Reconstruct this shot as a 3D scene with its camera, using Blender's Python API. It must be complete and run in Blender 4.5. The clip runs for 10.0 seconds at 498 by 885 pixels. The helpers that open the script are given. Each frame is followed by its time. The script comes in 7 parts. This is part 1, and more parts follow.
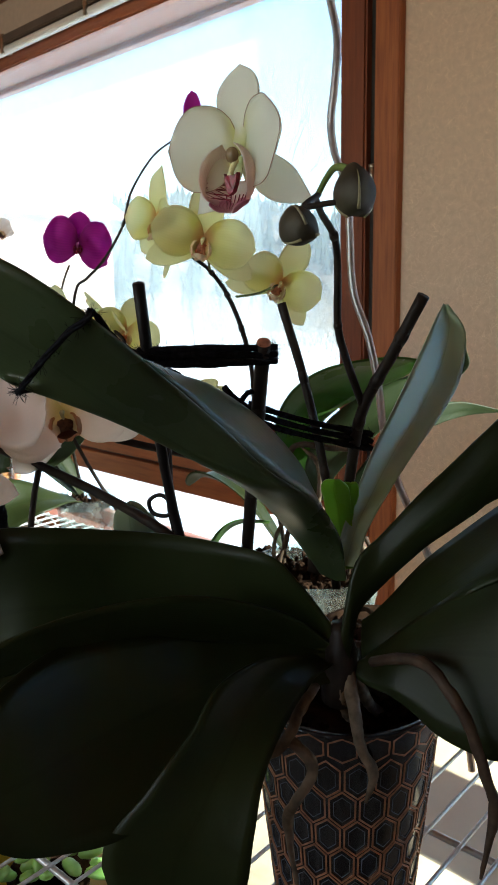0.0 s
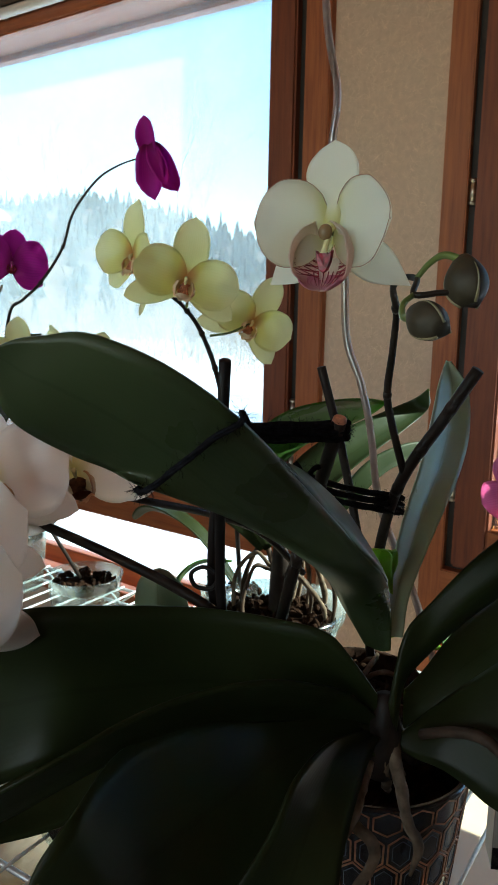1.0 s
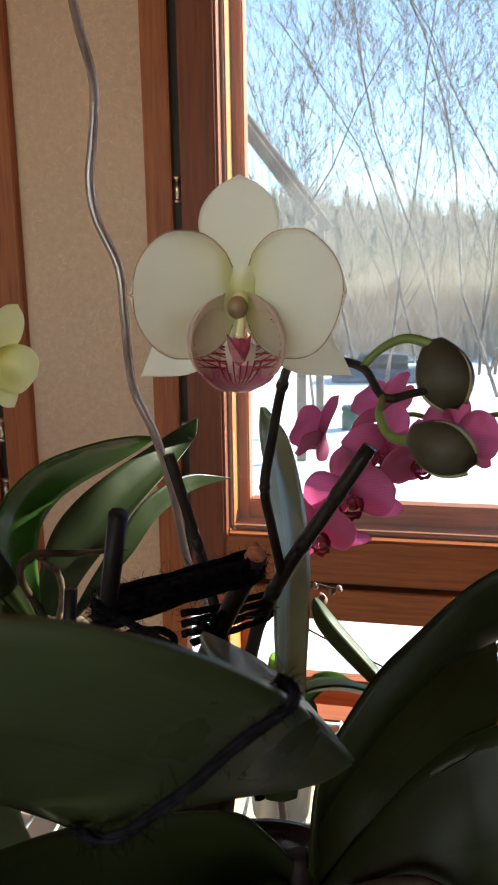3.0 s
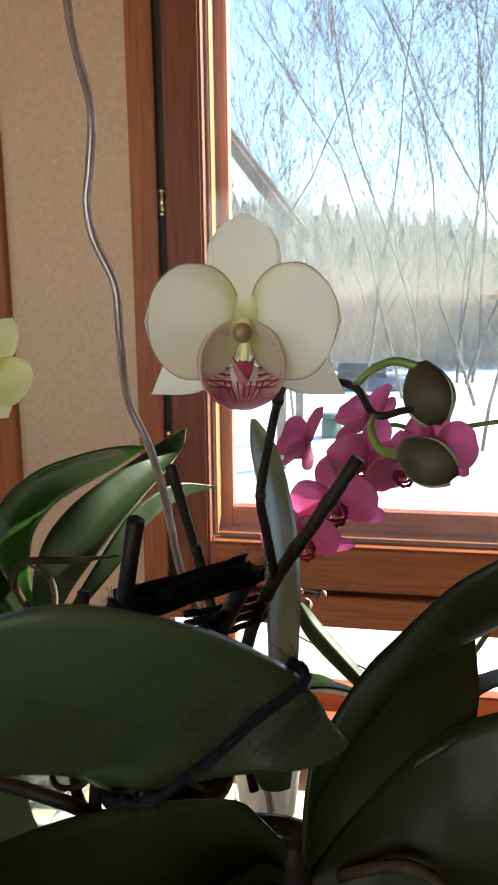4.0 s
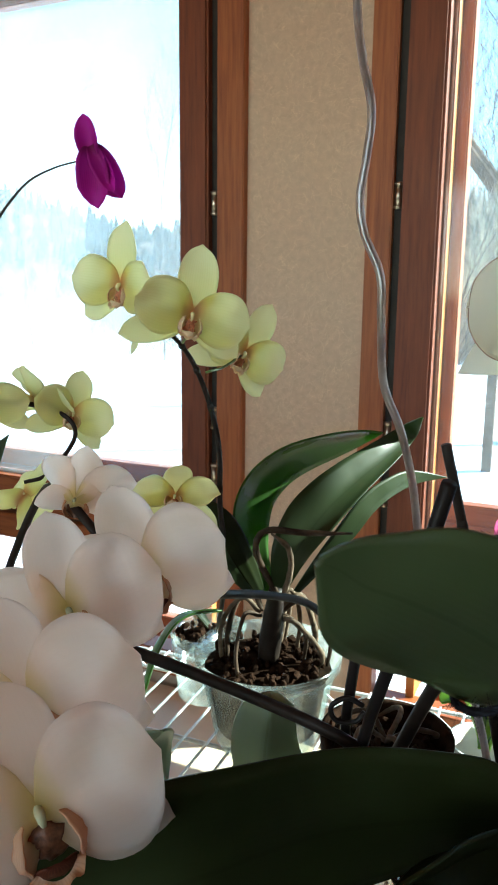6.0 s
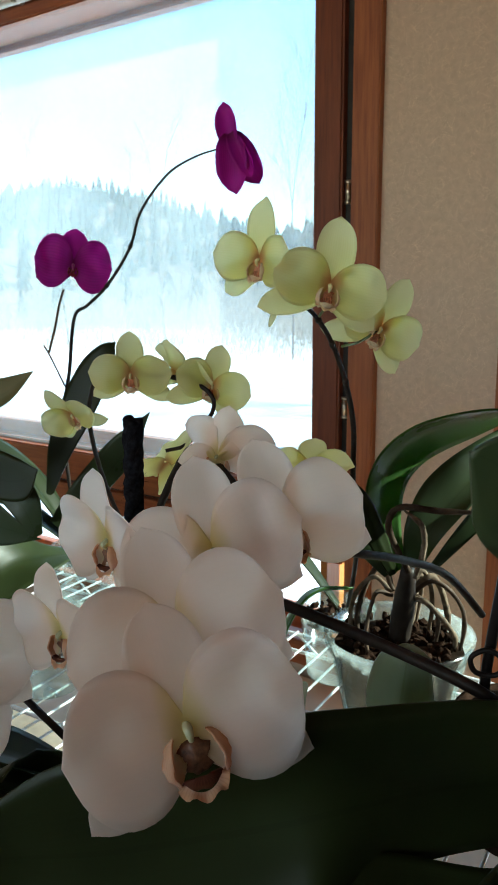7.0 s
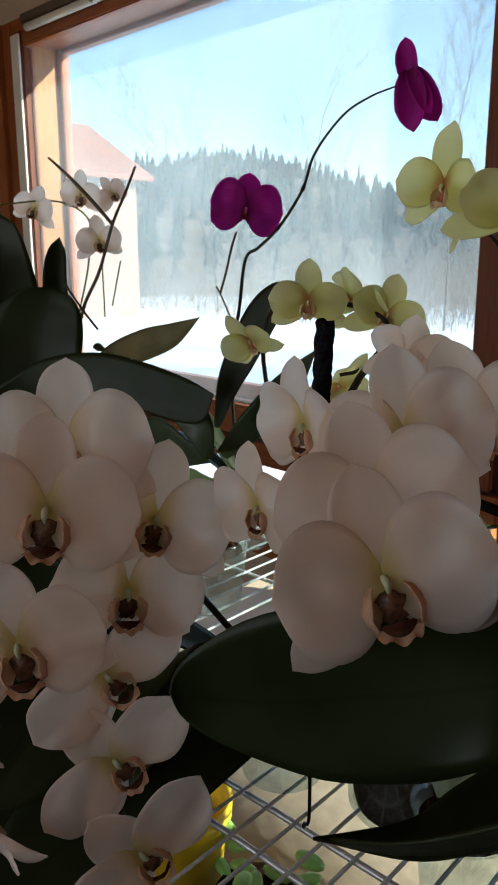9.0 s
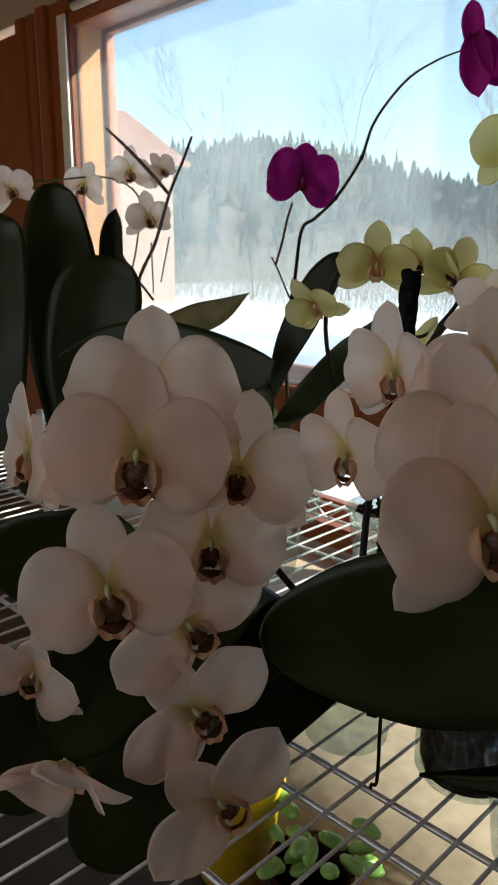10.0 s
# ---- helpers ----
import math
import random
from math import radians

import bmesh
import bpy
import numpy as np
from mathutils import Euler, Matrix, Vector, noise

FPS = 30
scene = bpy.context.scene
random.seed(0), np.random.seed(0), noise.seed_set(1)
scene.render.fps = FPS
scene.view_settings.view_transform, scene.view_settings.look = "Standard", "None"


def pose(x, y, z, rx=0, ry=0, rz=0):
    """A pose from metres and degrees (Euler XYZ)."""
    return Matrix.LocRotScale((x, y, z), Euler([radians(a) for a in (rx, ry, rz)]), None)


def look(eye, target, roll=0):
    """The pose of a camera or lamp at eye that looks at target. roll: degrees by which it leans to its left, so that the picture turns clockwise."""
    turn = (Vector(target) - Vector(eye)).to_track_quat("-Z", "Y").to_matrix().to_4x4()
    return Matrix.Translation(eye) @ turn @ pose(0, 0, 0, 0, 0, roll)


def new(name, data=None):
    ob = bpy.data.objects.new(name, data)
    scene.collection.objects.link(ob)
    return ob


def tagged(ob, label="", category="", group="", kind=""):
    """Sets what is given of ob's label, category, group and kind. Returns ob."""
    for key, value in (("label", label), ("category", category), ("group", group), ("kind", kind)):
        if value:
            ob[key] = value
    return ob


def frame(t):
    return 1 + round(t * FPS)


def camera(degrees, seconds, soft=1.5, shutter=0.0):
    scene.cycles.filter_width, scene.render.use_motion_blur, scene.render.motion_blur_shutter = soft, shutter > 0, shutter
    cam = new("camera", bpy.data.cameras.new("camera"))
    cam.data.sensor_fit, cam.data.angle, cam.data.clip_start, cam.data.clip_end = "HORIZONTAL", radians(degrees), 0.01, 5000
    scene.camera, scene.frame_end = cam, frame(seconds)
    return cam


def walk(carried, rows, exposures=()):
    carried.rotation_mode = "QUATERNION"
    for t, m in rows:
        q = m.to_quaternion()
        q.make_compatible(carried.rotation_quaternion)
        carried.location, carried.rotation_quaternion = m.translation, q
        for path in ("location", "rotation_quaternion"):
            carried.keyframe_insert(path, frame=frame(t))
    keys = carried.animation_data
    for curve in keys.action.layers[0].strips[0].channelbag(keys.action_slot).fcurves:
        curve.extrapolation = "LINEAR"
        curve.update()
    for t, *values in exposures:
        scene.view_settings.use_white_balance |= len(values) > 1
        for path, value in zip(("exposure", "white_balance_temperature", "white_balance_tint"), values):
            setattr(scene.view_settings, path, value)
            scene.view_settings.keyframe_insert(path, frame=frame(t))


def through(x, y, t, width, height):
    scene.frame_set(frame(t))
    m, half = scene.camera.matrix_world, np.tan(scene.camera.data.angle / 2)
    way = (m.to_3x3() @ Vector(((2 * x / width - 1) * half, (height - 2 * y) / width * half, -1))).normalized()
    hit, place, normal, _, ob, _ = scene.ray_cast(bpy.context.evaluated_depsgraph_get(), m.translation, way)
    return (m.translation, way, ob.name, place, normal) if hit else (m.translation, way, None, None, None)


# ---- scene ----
cam = camera(36.0, 10.0)
PATH = [
    (0, (0.207, 0.178, 1.393), (-1.167, 1.58, 1.013), -1.0),
    (0.5, (0.168, 0.156, 1.411), (-1.211, 1.558, 1.044), -0.1),
    (0.8, (0.127, 0.129, 1.428), (-1.134, 1.639, 1.064), 1.0),
    (1, (0.104, 0.123, 1.431), (-1.042, 1.722, 1.074), 1.1),
    (1.5, (0.052, 0.118, 1.457), (-0.815, 1.884, 1.099), 0.5),
    (2, (-0.011, 0.139, 1.474), (-0.628, 2.005, 1.1), -0.5),
    (2.5, (-0.035, 0.179, 1.48), (-0.517, 2.083, 1.102), -1.4),
    (3, (-0.052, 0.21, 1.477), (-0.456, 2.129, 1.084), -0.9),
    (3.2, (-0.052, 0.192, 1.478), (-0.44, 2.119, 1.11), -1.0),
    (4.3, (-0.057, 0.175, 1.488), (-0.404, 2.108, 1.112), -0.5),
    (4.5, (-0.054, 0.167, 1.49), (-0.418, 2.097, 1.112), -0.0),
    (5, (-0.056, 0.148, 1.493), (-0.537, 2.052, 1.114), 0.7),
    (5.5, (-0.081, 0.138, 1.486), (-0.74, 1.986, 1.1), 0.9),
    (6, (-0.092, 0.124, 1.482), (-0.928, 1.898, 1.091), 0.6),
    (6.2, (-0.089, 0.115, 1.484), (-0.998, 1.851, 1.084), 0.4),
    (7.3, (-0.092, 0.1, 1.44), (-1.27, 1.665, 1.038), -0.4),
    (7.5, (-0.088, 0.093, 1.433), (-1.301, 1.627, 1.014), -0.3),
    (8, (-0.088, 0.087, 1.42), (-1.38, 1.553, 0.992), -0.4),
    (8.5, (-0.084, 0.075, 1.414), (-1.434, 1.481, 0.967), -0.4),
    (9, (-0.093, 0.053, 1.409), (-1.484, 1.412, 0.943), -0.1),
    (9.5, (-0.109, 0.033, 1.398), (-1.537, 1.348, 0.917), 0.0),
    (10, (-0.117, 0.023, 1.381), (-1.56, 1.315, 0.884), 0.0),
]
EXPOSURES = [(0.0, 2.05, 6250, 4), (1.0, 1.85, 6050, 0), (2.0, 1.9, 6700, 11), (3.2, 1.95, 6750, 12), (4.5, 2.35, 6550, 8), (5.5, 2.4, 6250, 3), (6.2, 2.3, 5850, -3), (7.5, 1.6, 6000, -1), (8.5, 1.35, 6150, 4), (10.0, 1.1, 6800, 9)]
cam.data.dof.use_dof, cam.data.dof.focus_distance, cam.data.dof.aperture_fstop = True, 0.5, 48.0
walk(cam, [(t, look(eye, target, roll)) for t, eye, target, roll in PATH], EXPOSURES)

# ---- daylight ----
SUN_FROM = Vector((0.762, 0.476, 0.45)).normalized()
world = bpy.data.worlds.new("daylight")
scene.world = world
world.use_nodes = True
wn = world.node_tree.nodes
sky = wn.new("ShaderNodeTexSky")
sky.sky_type, sky.sun_disc = "NISHITA", False
sky.sun_elevation = math.asin(SUN_FROM.z)
sky.sun_rotation = math.atan2(SUN_FROM.x, SUN_FROM.y)
sky.air_density, sky.dust_density, sky.ozone_density = 1.0, 0.05, 2.4
wn["Background"].inputs["Strength"].default_value = 0.115
world.node_tree.links.new(sky.outputs[0], wn["Background"].inputs["Color"])
sun_data = bpy.data.lights.new("sun", "SUN")
sun_data.energy, sun_data.angle, sun_data.color = 4.8, radians(0.6), (1.0, 0.93, 0.82)
sun = new("sun", sun_data)
sun.matrix_world = look(SUN_FROM * 30, (0, 0, 0))

# unseen fill lamp added at a made-up window behind the camera
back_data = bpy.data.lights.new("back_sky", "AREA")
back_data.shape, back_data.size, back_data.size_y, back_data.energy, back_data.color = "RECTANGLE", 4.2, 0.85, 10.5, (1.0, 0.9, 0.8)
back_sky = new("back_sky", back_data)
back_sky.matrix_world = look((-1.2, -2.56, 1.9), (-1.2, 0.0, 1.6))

# ---- materials ----


def material(name):
    m = bpy.data.materials.new(name)
    m.use_nodes = True
    return m, m.node_tree.nodes, m.node_tree.links, m.node_tree.nodes["Principled BSDF"]


def ramp(nodes, stops):
    r = nodes.new("ShaderNodeValToRGB")
    while len(r.color_ramp.elements) < len(stops):
        r.color_ramp.elements.new(0.5)
    for e, (at, c) in zip(r.color_ramp.elements, stops):
        e.position, e.color = at, (*c, 1)
    return r


def noise_tex(nodes, links, scale, detail=4, coord="Object", stretch=None, rough=0.5):
    c = nodes.new("ShaderNodeTexCoord")
    n = nodes.new("ShaderNodeTexNoise")
    n.inputs["Scale"].default_value, n.inputs["Detail"].default_value, n.inputs["Roughness"].default_value = scale, detail, rough
    if stretch:
        m = nodes.new("ShaderNodeMapping")
        m.inputs["Scale"].default_value = stretch
        links.new(c.outputs[coord], m.inputs[0])
        links.new(m.outputs[0], n.inputs["Vector"])
    else:
        links.new(c.outputs[coord], n.inputs["Vector"])
    return n


def add_bump(nodes, links, bsdf, height, strength, distance):
    b = nodes.new("ShaderNodeBump")
    b.inputs["Strength"].default_value, b.inputs["Distance"].default_value = strength, distance
    links.new(height, b.inputs["Height"])
    links.new(b.outputs[0], bsdf.inputs["Normal"])
    return b


def plain(name, color, rough=0.5, metal=0.0, scale=30, vary=0.25, bump=0.15, dist=0.001, stretch=None, gloss=0.5):
    m, n, l, b = material(name)
    t = noise_tex(n, l, scale, 5, stretch=stretch)
    lo, hi = [c * (1 - vary) for c in color], [min(1, c * (1 + vary)) for c in color]
    r = ramp(n, [(0.3, lo), (0.7, hi)])
    l.new(t.outputs["Fac"], r.inputs[0])
    l.new(r.outputs[0], b.inputs["Base Color"])
    b.inputs["Roughness"].default_value, b.inputs["Metallic"].default_value = rough, metal
    b.inputs["Specular IOR Level"].default_value = gloss
    add_bump(n, l, b, t.outputs["Fac"], bump, dist)
    return m


def wood(name, dark, light, stretch, rough=0.42):
    m, n, l, b = material(name)
    t = noise_tex(n, l, 9, 6, stretch=stretch, rough=0.62)
    t2 = noise_tex(n, l, 2.2, 3)
    r = ramp(n, [(0.28, dark), (0.5, [(a + c) / 2 for a, c in zip(dark, light)]), (0.75, light)])
    l.new(t.outputs["Fac"], r.inputs[0])
    mix = n.new("ShaderNodeMixRGB")
    mix.blend_type, mix.inputs[0].default_value = "MULTIPLY", 0.35
    l.new(r.outputs[0], mix.inputs[1])
    l.new(t2.outputs["Fac"], mix.inputs[2])
    l.new(mix.outputs[0], b.inputs["Base Color"])
    b.inputs["Roughness"].default_value = rough
    add_bump(n, l, b, t.outputs["Fac"], 0.2, 0.002)
    return m


WOOD_V = wood("stained_pine_upright", (0.24, 0.058, 0.016), (0.47, 0.145, 0.04), (12, 12, 0.7), 0.55)
WOOD_H = wood("stained_pine_rail", (0.24, 0.058, 0.016), (0.47, 0.145, 0.04), (0.7, 12, 12))
# sash stiles in a darker red-brown than the casing
WOOD_SASH = wood("darker_pine_sash", (0.12, 0.024, 0.008), (0.26, 0.062, 0.018), (12, 12, 0.7), 0.58)
# orange copy of the pine: sun on the reveals is put into colour
WOOD_SUNLIT = wood("sun_toned_pine_reveal", (0.36, 0.13, 0.02), (0.58, 0.235, 0.04), (12, 12, 0.7), 0.5)
FLOOR_WOOD = wood("floor_board_wood", (0.05, 0.028, 0.016), (0.1, 0.06, 0.035), (14, 0.8, 14), 0.35)
GAP = plain("dark_rubber_seal", (0.02, 0.017, 0.015), 0.7)
BRASS = plain("worn_steel_hinge", (0.55, 0.5, 0.42), 0.32, 1.0, 80, 0.2)
PLASTER = plain("cream_plaster", (0.58, 0.46, 0.35), 0.9, 0, 40, 0.06, 0.2, 0.002)
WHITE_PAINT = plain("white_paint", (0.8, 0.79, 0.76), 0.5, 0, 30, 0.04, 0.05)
CHROME = plain("galvanised_wire", (0.72, 0.74, 0.75), 0.34, 0.45, 200, 0.12, 0.1, 0.0005)


PAPER = plain("beige_wallpaper", (0.585, 0.44, 0.335), 0.75, 0, 60, 0.08, 0.25, 0.002)
FIBRE = plain("straw_fibre", (0.72, 0.565, 0.425), 0.7, 0, 30, 0.15)


def glass_pane(name, dust):
    """Clear pane with a film of dust that the sun lights up."""
    m, n, l, b = material(name)
    tr, gl, mx = n.new("ShaderNodeBsdfTransparent"), n.new("ShaderNodeBsdfGlossy"), n.new("ShaderNodeMixShader")
    tl, m2 = n.new("ShaderNodeBsdfTranslucent"), n.new("ShaderNodeMixShader")
    gl.inputs["Roughness"].default_value = 0.02
    tr.inputs["Color"].default_value = (0.96, 0.985, 0.98, 1)
    # blue tint of the dust stands in for haze over the far hill
    tl.inputs["Color"].default_value = (0.8, 0.92, 1.0, 1)
    t = noise_tex(n, l, 2.5, 5)
    r = ramp(n, [(0.3, (dust * 0.6,) * 3), (0.75, (dust * 1.5,) * 3)])
    l.new(t.outputs["Fac"], r.inputs[0])
    l.new(r.outputs[0], m2.inputs[0])
    l.new(tr.outputs[0], m2.inputs[1])
    l.new(tl.outputs[0], m2.inputs[2])
    mx.inputs[0].default_value = 0.014
    l.new(m2.outputs[0], mx.inputs[1])
    l.new(gl.outputs[0], mx.inputs[2])
    l.new(mx.outputs[0], n["Material Output"].inputs[0])
    return m


GLASS = glass_pane("window_glass", 0.008)
DUSTY_GLASS = glass_pane("dusty_hazy_window_glass", 0.062)


def clear_plastic(name, clear=0.7, tint=(0.9, 0.95, 0.93)):
    m, n, l, b = material(name)
    tr, gl, df = n.new("ShaderNodeBsdfTransparent"), n.new("ShaderNodeBsdfGlossy"), n.new("ShaderNodeBsdfTranslucent")
    m1, m2 = n.new("ShaderNodeMixShader"), n.new("ShaderNodeMixShader")
    t = noise_tex(n, l, 35, 4)
    r = ramp(n, [(0.35, (1 - clear - 0.12,) * 3), (0.75, (1 - clear + 0.2,) * 3)])
    l.new(t.outputs["Fac"], r.inputs[0])
    tr.inputs[0].default_value = (*tint, 1)
    df.inputs[0].default_value = (*tint, 1)
    gl.inputs["Roughness"].default_value = 0.12
    l.new(r.outputs[0], m1.inputs[0])
    l.new(tr.outputs[0], m1.inputs[1])
    l.new(df.outputs[0], m1.inputs[2])
    m2.inputs[0].default_value = 0.08
    l.new(m1.outputs[0], m2.inputs[1])
    l.new(gl.outputs[0], m2.inputs[2])
    l.new(m2.outputs[0], n["Material Output"].inputs[0])
    return m


CLEAR_POT = clear_plastic("clear_pot_plastic", 0.87, (0.84, 0.9, 0.89))
CLEAR_TUBE = clear_plastic("clear_cable_sheath", 0.5, (0.76, 0.66, 0.6))


def leaf_skin(name, dark, light, through, clear=0.3, rough=0.3, gloss=0.2):
    """Waxy leaf: veins along its length, a paler midrib, light shining through."""
    m, n, l, b = material(name)
    uv = n.new("ShaderNodeTexCoord")
    t = noise_tex(n, l, 14, 5)
    r = ramp(n, [(0.25, dark), (0.75, light)])
    l.new(t.outputs["Fac"], r.inputs[0])
    sep = n.new("ShaderNodeSeparateXYZ")
    l.new(uv.outputs["UV"], sep.inputs[0])
    rib = n.new("ShaderNodeMath")
    rib.operation, rib.inputs[1].default_value, rib.inputs[2].default_value = "COMPARE", 0.5, 0.018
    l.new(sep.outputs["X"], rib.inputs[0])
    wv = n.new("ShaderNodeMath")
    wv.operation, wv.inputs[1].default_value = "MULTIPLY", 150
    l.new(sep.outputs["X"], wv.inputs[0])
    sn = n.new("ShaderNodeMath")
    sn.operation = "SINE"
    l.new(wv.outputs[0], sn.inputs[0])
    mix = n.new("ShaderNodeMixRGB")
    mix.blend_type = "MULTIPLY"
    mix.inputs[2].default_value = (0.55, 0.6, 0.5, 1)
    half = n.new("ShaderNodeMath")
    half.operation, half.inputs[1].default_value = "MULTIPLY", 0.5
    l.new(rib.outputs[0], half.inputs[0])
    l.new(half.outputs[0], mix.inputs[0])
    l.new(r.outputs[0], mix.inputs[1])
    l.new(mix.outputs[0], b.inputs["Base Color"])
    fine = noise_tex(n, l, 260, 2)
    rr = ramp(n, [(0.35, (rough - 0.08,) * 3), (0.7, (rough + 0.12,) * 3)])
    l.new(t.outputs["Fac"], rr.inputs[0])
    l.new(rr.outputs[0], b.inputs["Roughness"])
    b.inputs["Specular IOR Level"].default_value = gloss
    add = n.new("ShaderNodeMath")
    add.operation, add.inputs[1].default_value = "MULTIPLY_ADD", 0.25
    l.new(sn.outputs[0], add.inputs[0])
    l.new(fine.outputs["Fac"], add.inputs[2])
    add_bump(n, l, b, add.outputs[0], 0.07, 0.0006)
    tl, mx = n.new("ShaderNodeBsdfTranslucent"), n.new("ShaderNodeMixShader")
    tl.inputs[0].default_value = (*through, 1)
    mx.inputs[0].default_value = clear
    l.new(b.outputs[0], mx.inputs[1])
    l.new(tl.outputs[0], mx.inputs[2])
    l.new(mx.outputs[0], n["Material Output"].inputs[0])
    return m


# near-black leaf: its shade is put into the base colour
LEAF = leaf_skin("shade_tone_orchid_leaf", (0.011, 0.0155, 0.0055), (0.025, 0.0345, 0.0105), (0.14, 0.2, 0.02), 0.14, 0.4, 0.2)
# lighter copy for better lit leaves, the light put into colour
LEAF_MID = leaf_skin("lit_tone_orchid_leaf", (0.034, 0.05, 0.022), (0.066, 0.09, 0.038), (0.12, 0.24, 0.04), 0.2, 0.34, 0.36)
# brighter copy for sunlit leaves and young growth, sun put into colour
LEAF_LIT = leaf_skin("sun_tone_fresh_leaf", (0.022, 0.05, 0.012), (0.045, 0.1, 0.022), (0.22, 0.5, 0.04), 0.26)
# darker copy that holds down the sun on the clear pot's leaves
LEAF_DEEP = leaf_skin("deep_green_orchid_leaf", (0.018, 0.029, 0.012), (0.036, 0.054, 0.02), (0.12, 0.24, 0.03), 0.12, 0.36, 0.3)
# pale copy: glare of the sky on a leaf, put into base colour
LEAF_GLARE = leaf_skin("sky_glare_orchid_leaf", (0.25, 0.3, 0.22), (0.38, 0.43, 0.33), (0.45, 0.55, 0.3), 0.34, 0.34, 0.5)
LEAF_BROWN = leaf_skin("bronzed_orchid_leaf", (0.014, 0.013, 0.006), (0.034, 0.024, 0.01), (0.08, 0.08, 0.02), 0.08, 0.45, 0.1)
BRACT = leaf_skin("young_orchid_leaf", (0.12, 0.25, 0.02), (0.2, 0.36, 0.05), (0.4, 0.7, 0.06), 0.42)


def petal_skin(name, rim, middle, heart, through, clear=0.5, vein=None, veins=0.0, rough=0.55):
    """Petal: coloured from its base (v=0) to its rim, fine veins fanning outwards, light shining through."""
    m, n, l, b = material(name)
    uv = n.new("ShaderNodeTexCoord")
    sep = n.new("ShaderNodeSeparateXYZ")
    l.new(uv.outputs["UV"], sep.inputs[0])
    t = noise_tex(n, l, 45, 4)
    soft = n.new("ShaderNodeMath")
    soft.operation, soft.inputs[1].default_value = "MULTIPLY_ADD", 0.16
    l.new(t.outputs["Fac"], soft.inputs[0])
    l.new(sep.outputs["Y"], soft.inputs[2])
    r = ramp(n, [(0.06, heart), (0.3, middle), (0.85, rim)])
    l.new(soft.outputs[0], r.inputs[0])
    wv = n.new("ShaderNodeTexWave")
    wv.inputs["Scale"].default_value, wv.inputs["Distortion"].default_value = 5.5, 2.2
    wv.inputs["Detail"].default_value, wv.inputs["Detail Scale"].default_value = 3, 2.5
    mp = n.new("ShaderNodeMapping")
    mp.inputs["Scale"].default_value = (1, 0.12, 1)
    l.new(uv.outputs["UV"], mp.inputs[0])
    l.new(mp.outputs[0], wv.inputs["Vector"])
    pw = n.new("ShaderNodeMath")
    pw.operation, pw.inputs[1].default_value = "POWER", 5
    l.new(wv.outputs["Fac"], pw.inputs[0])
    ml = n.new("ShaderNodeMath")
    ml.operation, ml.inputs[1].default_value = "MULTIPLY", veins
    l.new(pw.outputs[0], ml.inputs[0])
    mix = n.new("ShaderNodeMixRGB")
    mix.inputs[2].default_value = (*(vein or rim), 1)
    l.new(ml.outputs[0], mix.inputs[0])
    l.new(r.outputs[0], mix.inputs[1])
    l.new(mix.outputs[0], b.inputs["Base Color"])
    b.inputs["Roughness"].default_value = rough
    b.inputs["Specular IOR Level"].default_value = 0.3
    add_bump(n, l, b, pw.outputs[0], 0.05, 0.0004)
    tl, mx, tint = n.new("ShaderNodeBsdfTranslucent"), n.new("ShaderNodeMixShader"), n.new("ShaderNodeMixRGB")
    tint.blend_type, tint.inputs[0].default_value, tint.inputs[2].default_value = "MULTIPLY", 1.0, (*through, 1)
    l.new(mix.outputs[0], tint.inputs[1])
    l.new(tint.outputs[0], tl.inputs[0])
    mx.inputs[0].default_value = clear
    l.new(b.outputs[0], mx.inputs[1])
    l.new(tl.outputs[0], mx.inputs[2])
    l.new(mx.outputs[0], n["Material Output"].inputs[0])
    return m


CREAM = petal_skin("cream_petal", (0.9, 0.88, 0.81), (0.89, 0.88, 0.77), (0.78, 0.78, 0.46), (1, 0.985, 0.93), 0.82, (0.9, 0.9, 0.8), 0.12)
YELLOW = petal_skin("yellow_petal", (0.91, 0.9, 0.7), (0.88, 0.87, 0.57), (0.76, 0.48, 0.28), (1, 0.99, 0.89), 0.86, (0.78, 0.76, 0.42), 0.2)
WHITE = petal_skin("white_petal", (0.985, 0.98, 0.985), (0.985, 0.975, 0.97), (0.82, 0.8, 0.46), (1, 0.92, 0.855), 0.89, (0.93, 0.9, 0.9), 0.1)
PURPLE = petal_skin("purple_petal", (0.56, 0.016, 0.42), (0.5, 0.014, 0.38), (0.2, 0.005, 0.1), (1, 0.6, 1), 0.55, (0.2, 0.005, 0.12), 0.3)
PINK = petal_skin("pink_petal", (0.74, 0.36, 0.52), (0.7, 0.3, 0.47), (0.5, 0.08, 0.22), (1, 0.86, 0.95), 0.76, (0.5, 0.08, 0.27), 0.28)
LOBE_CREAM = petal_skin("plum_flushed_lobe", (0.86, 0.82, 0.74), (0.84, 0.7, 0.64), (0.7, 0.36, 0.4), (1, 0.95, 0.93), 0.7, (0.7, 0.4, 0.42), 0.3)
LIP_CREAM = petal_skin("plum_lip", (0.62, 0.28, 0.36), (0.74, 0.5, 0.54), (0.86, 0.78, 0.68), (1, 0.92, 0.93), 0.62, (0.36, 0.05, 0.14), 0.4)
LIP_YELLOW = petal_skin("orange_streaked_lip", (0.86, 0.78, 0.6), (0.84, 0.66, 0.5), (0.7, 0.3, 0.16), (1, 0.9, 0.6), 0.45, (0.55, 0.12, 0.04), 0.5)
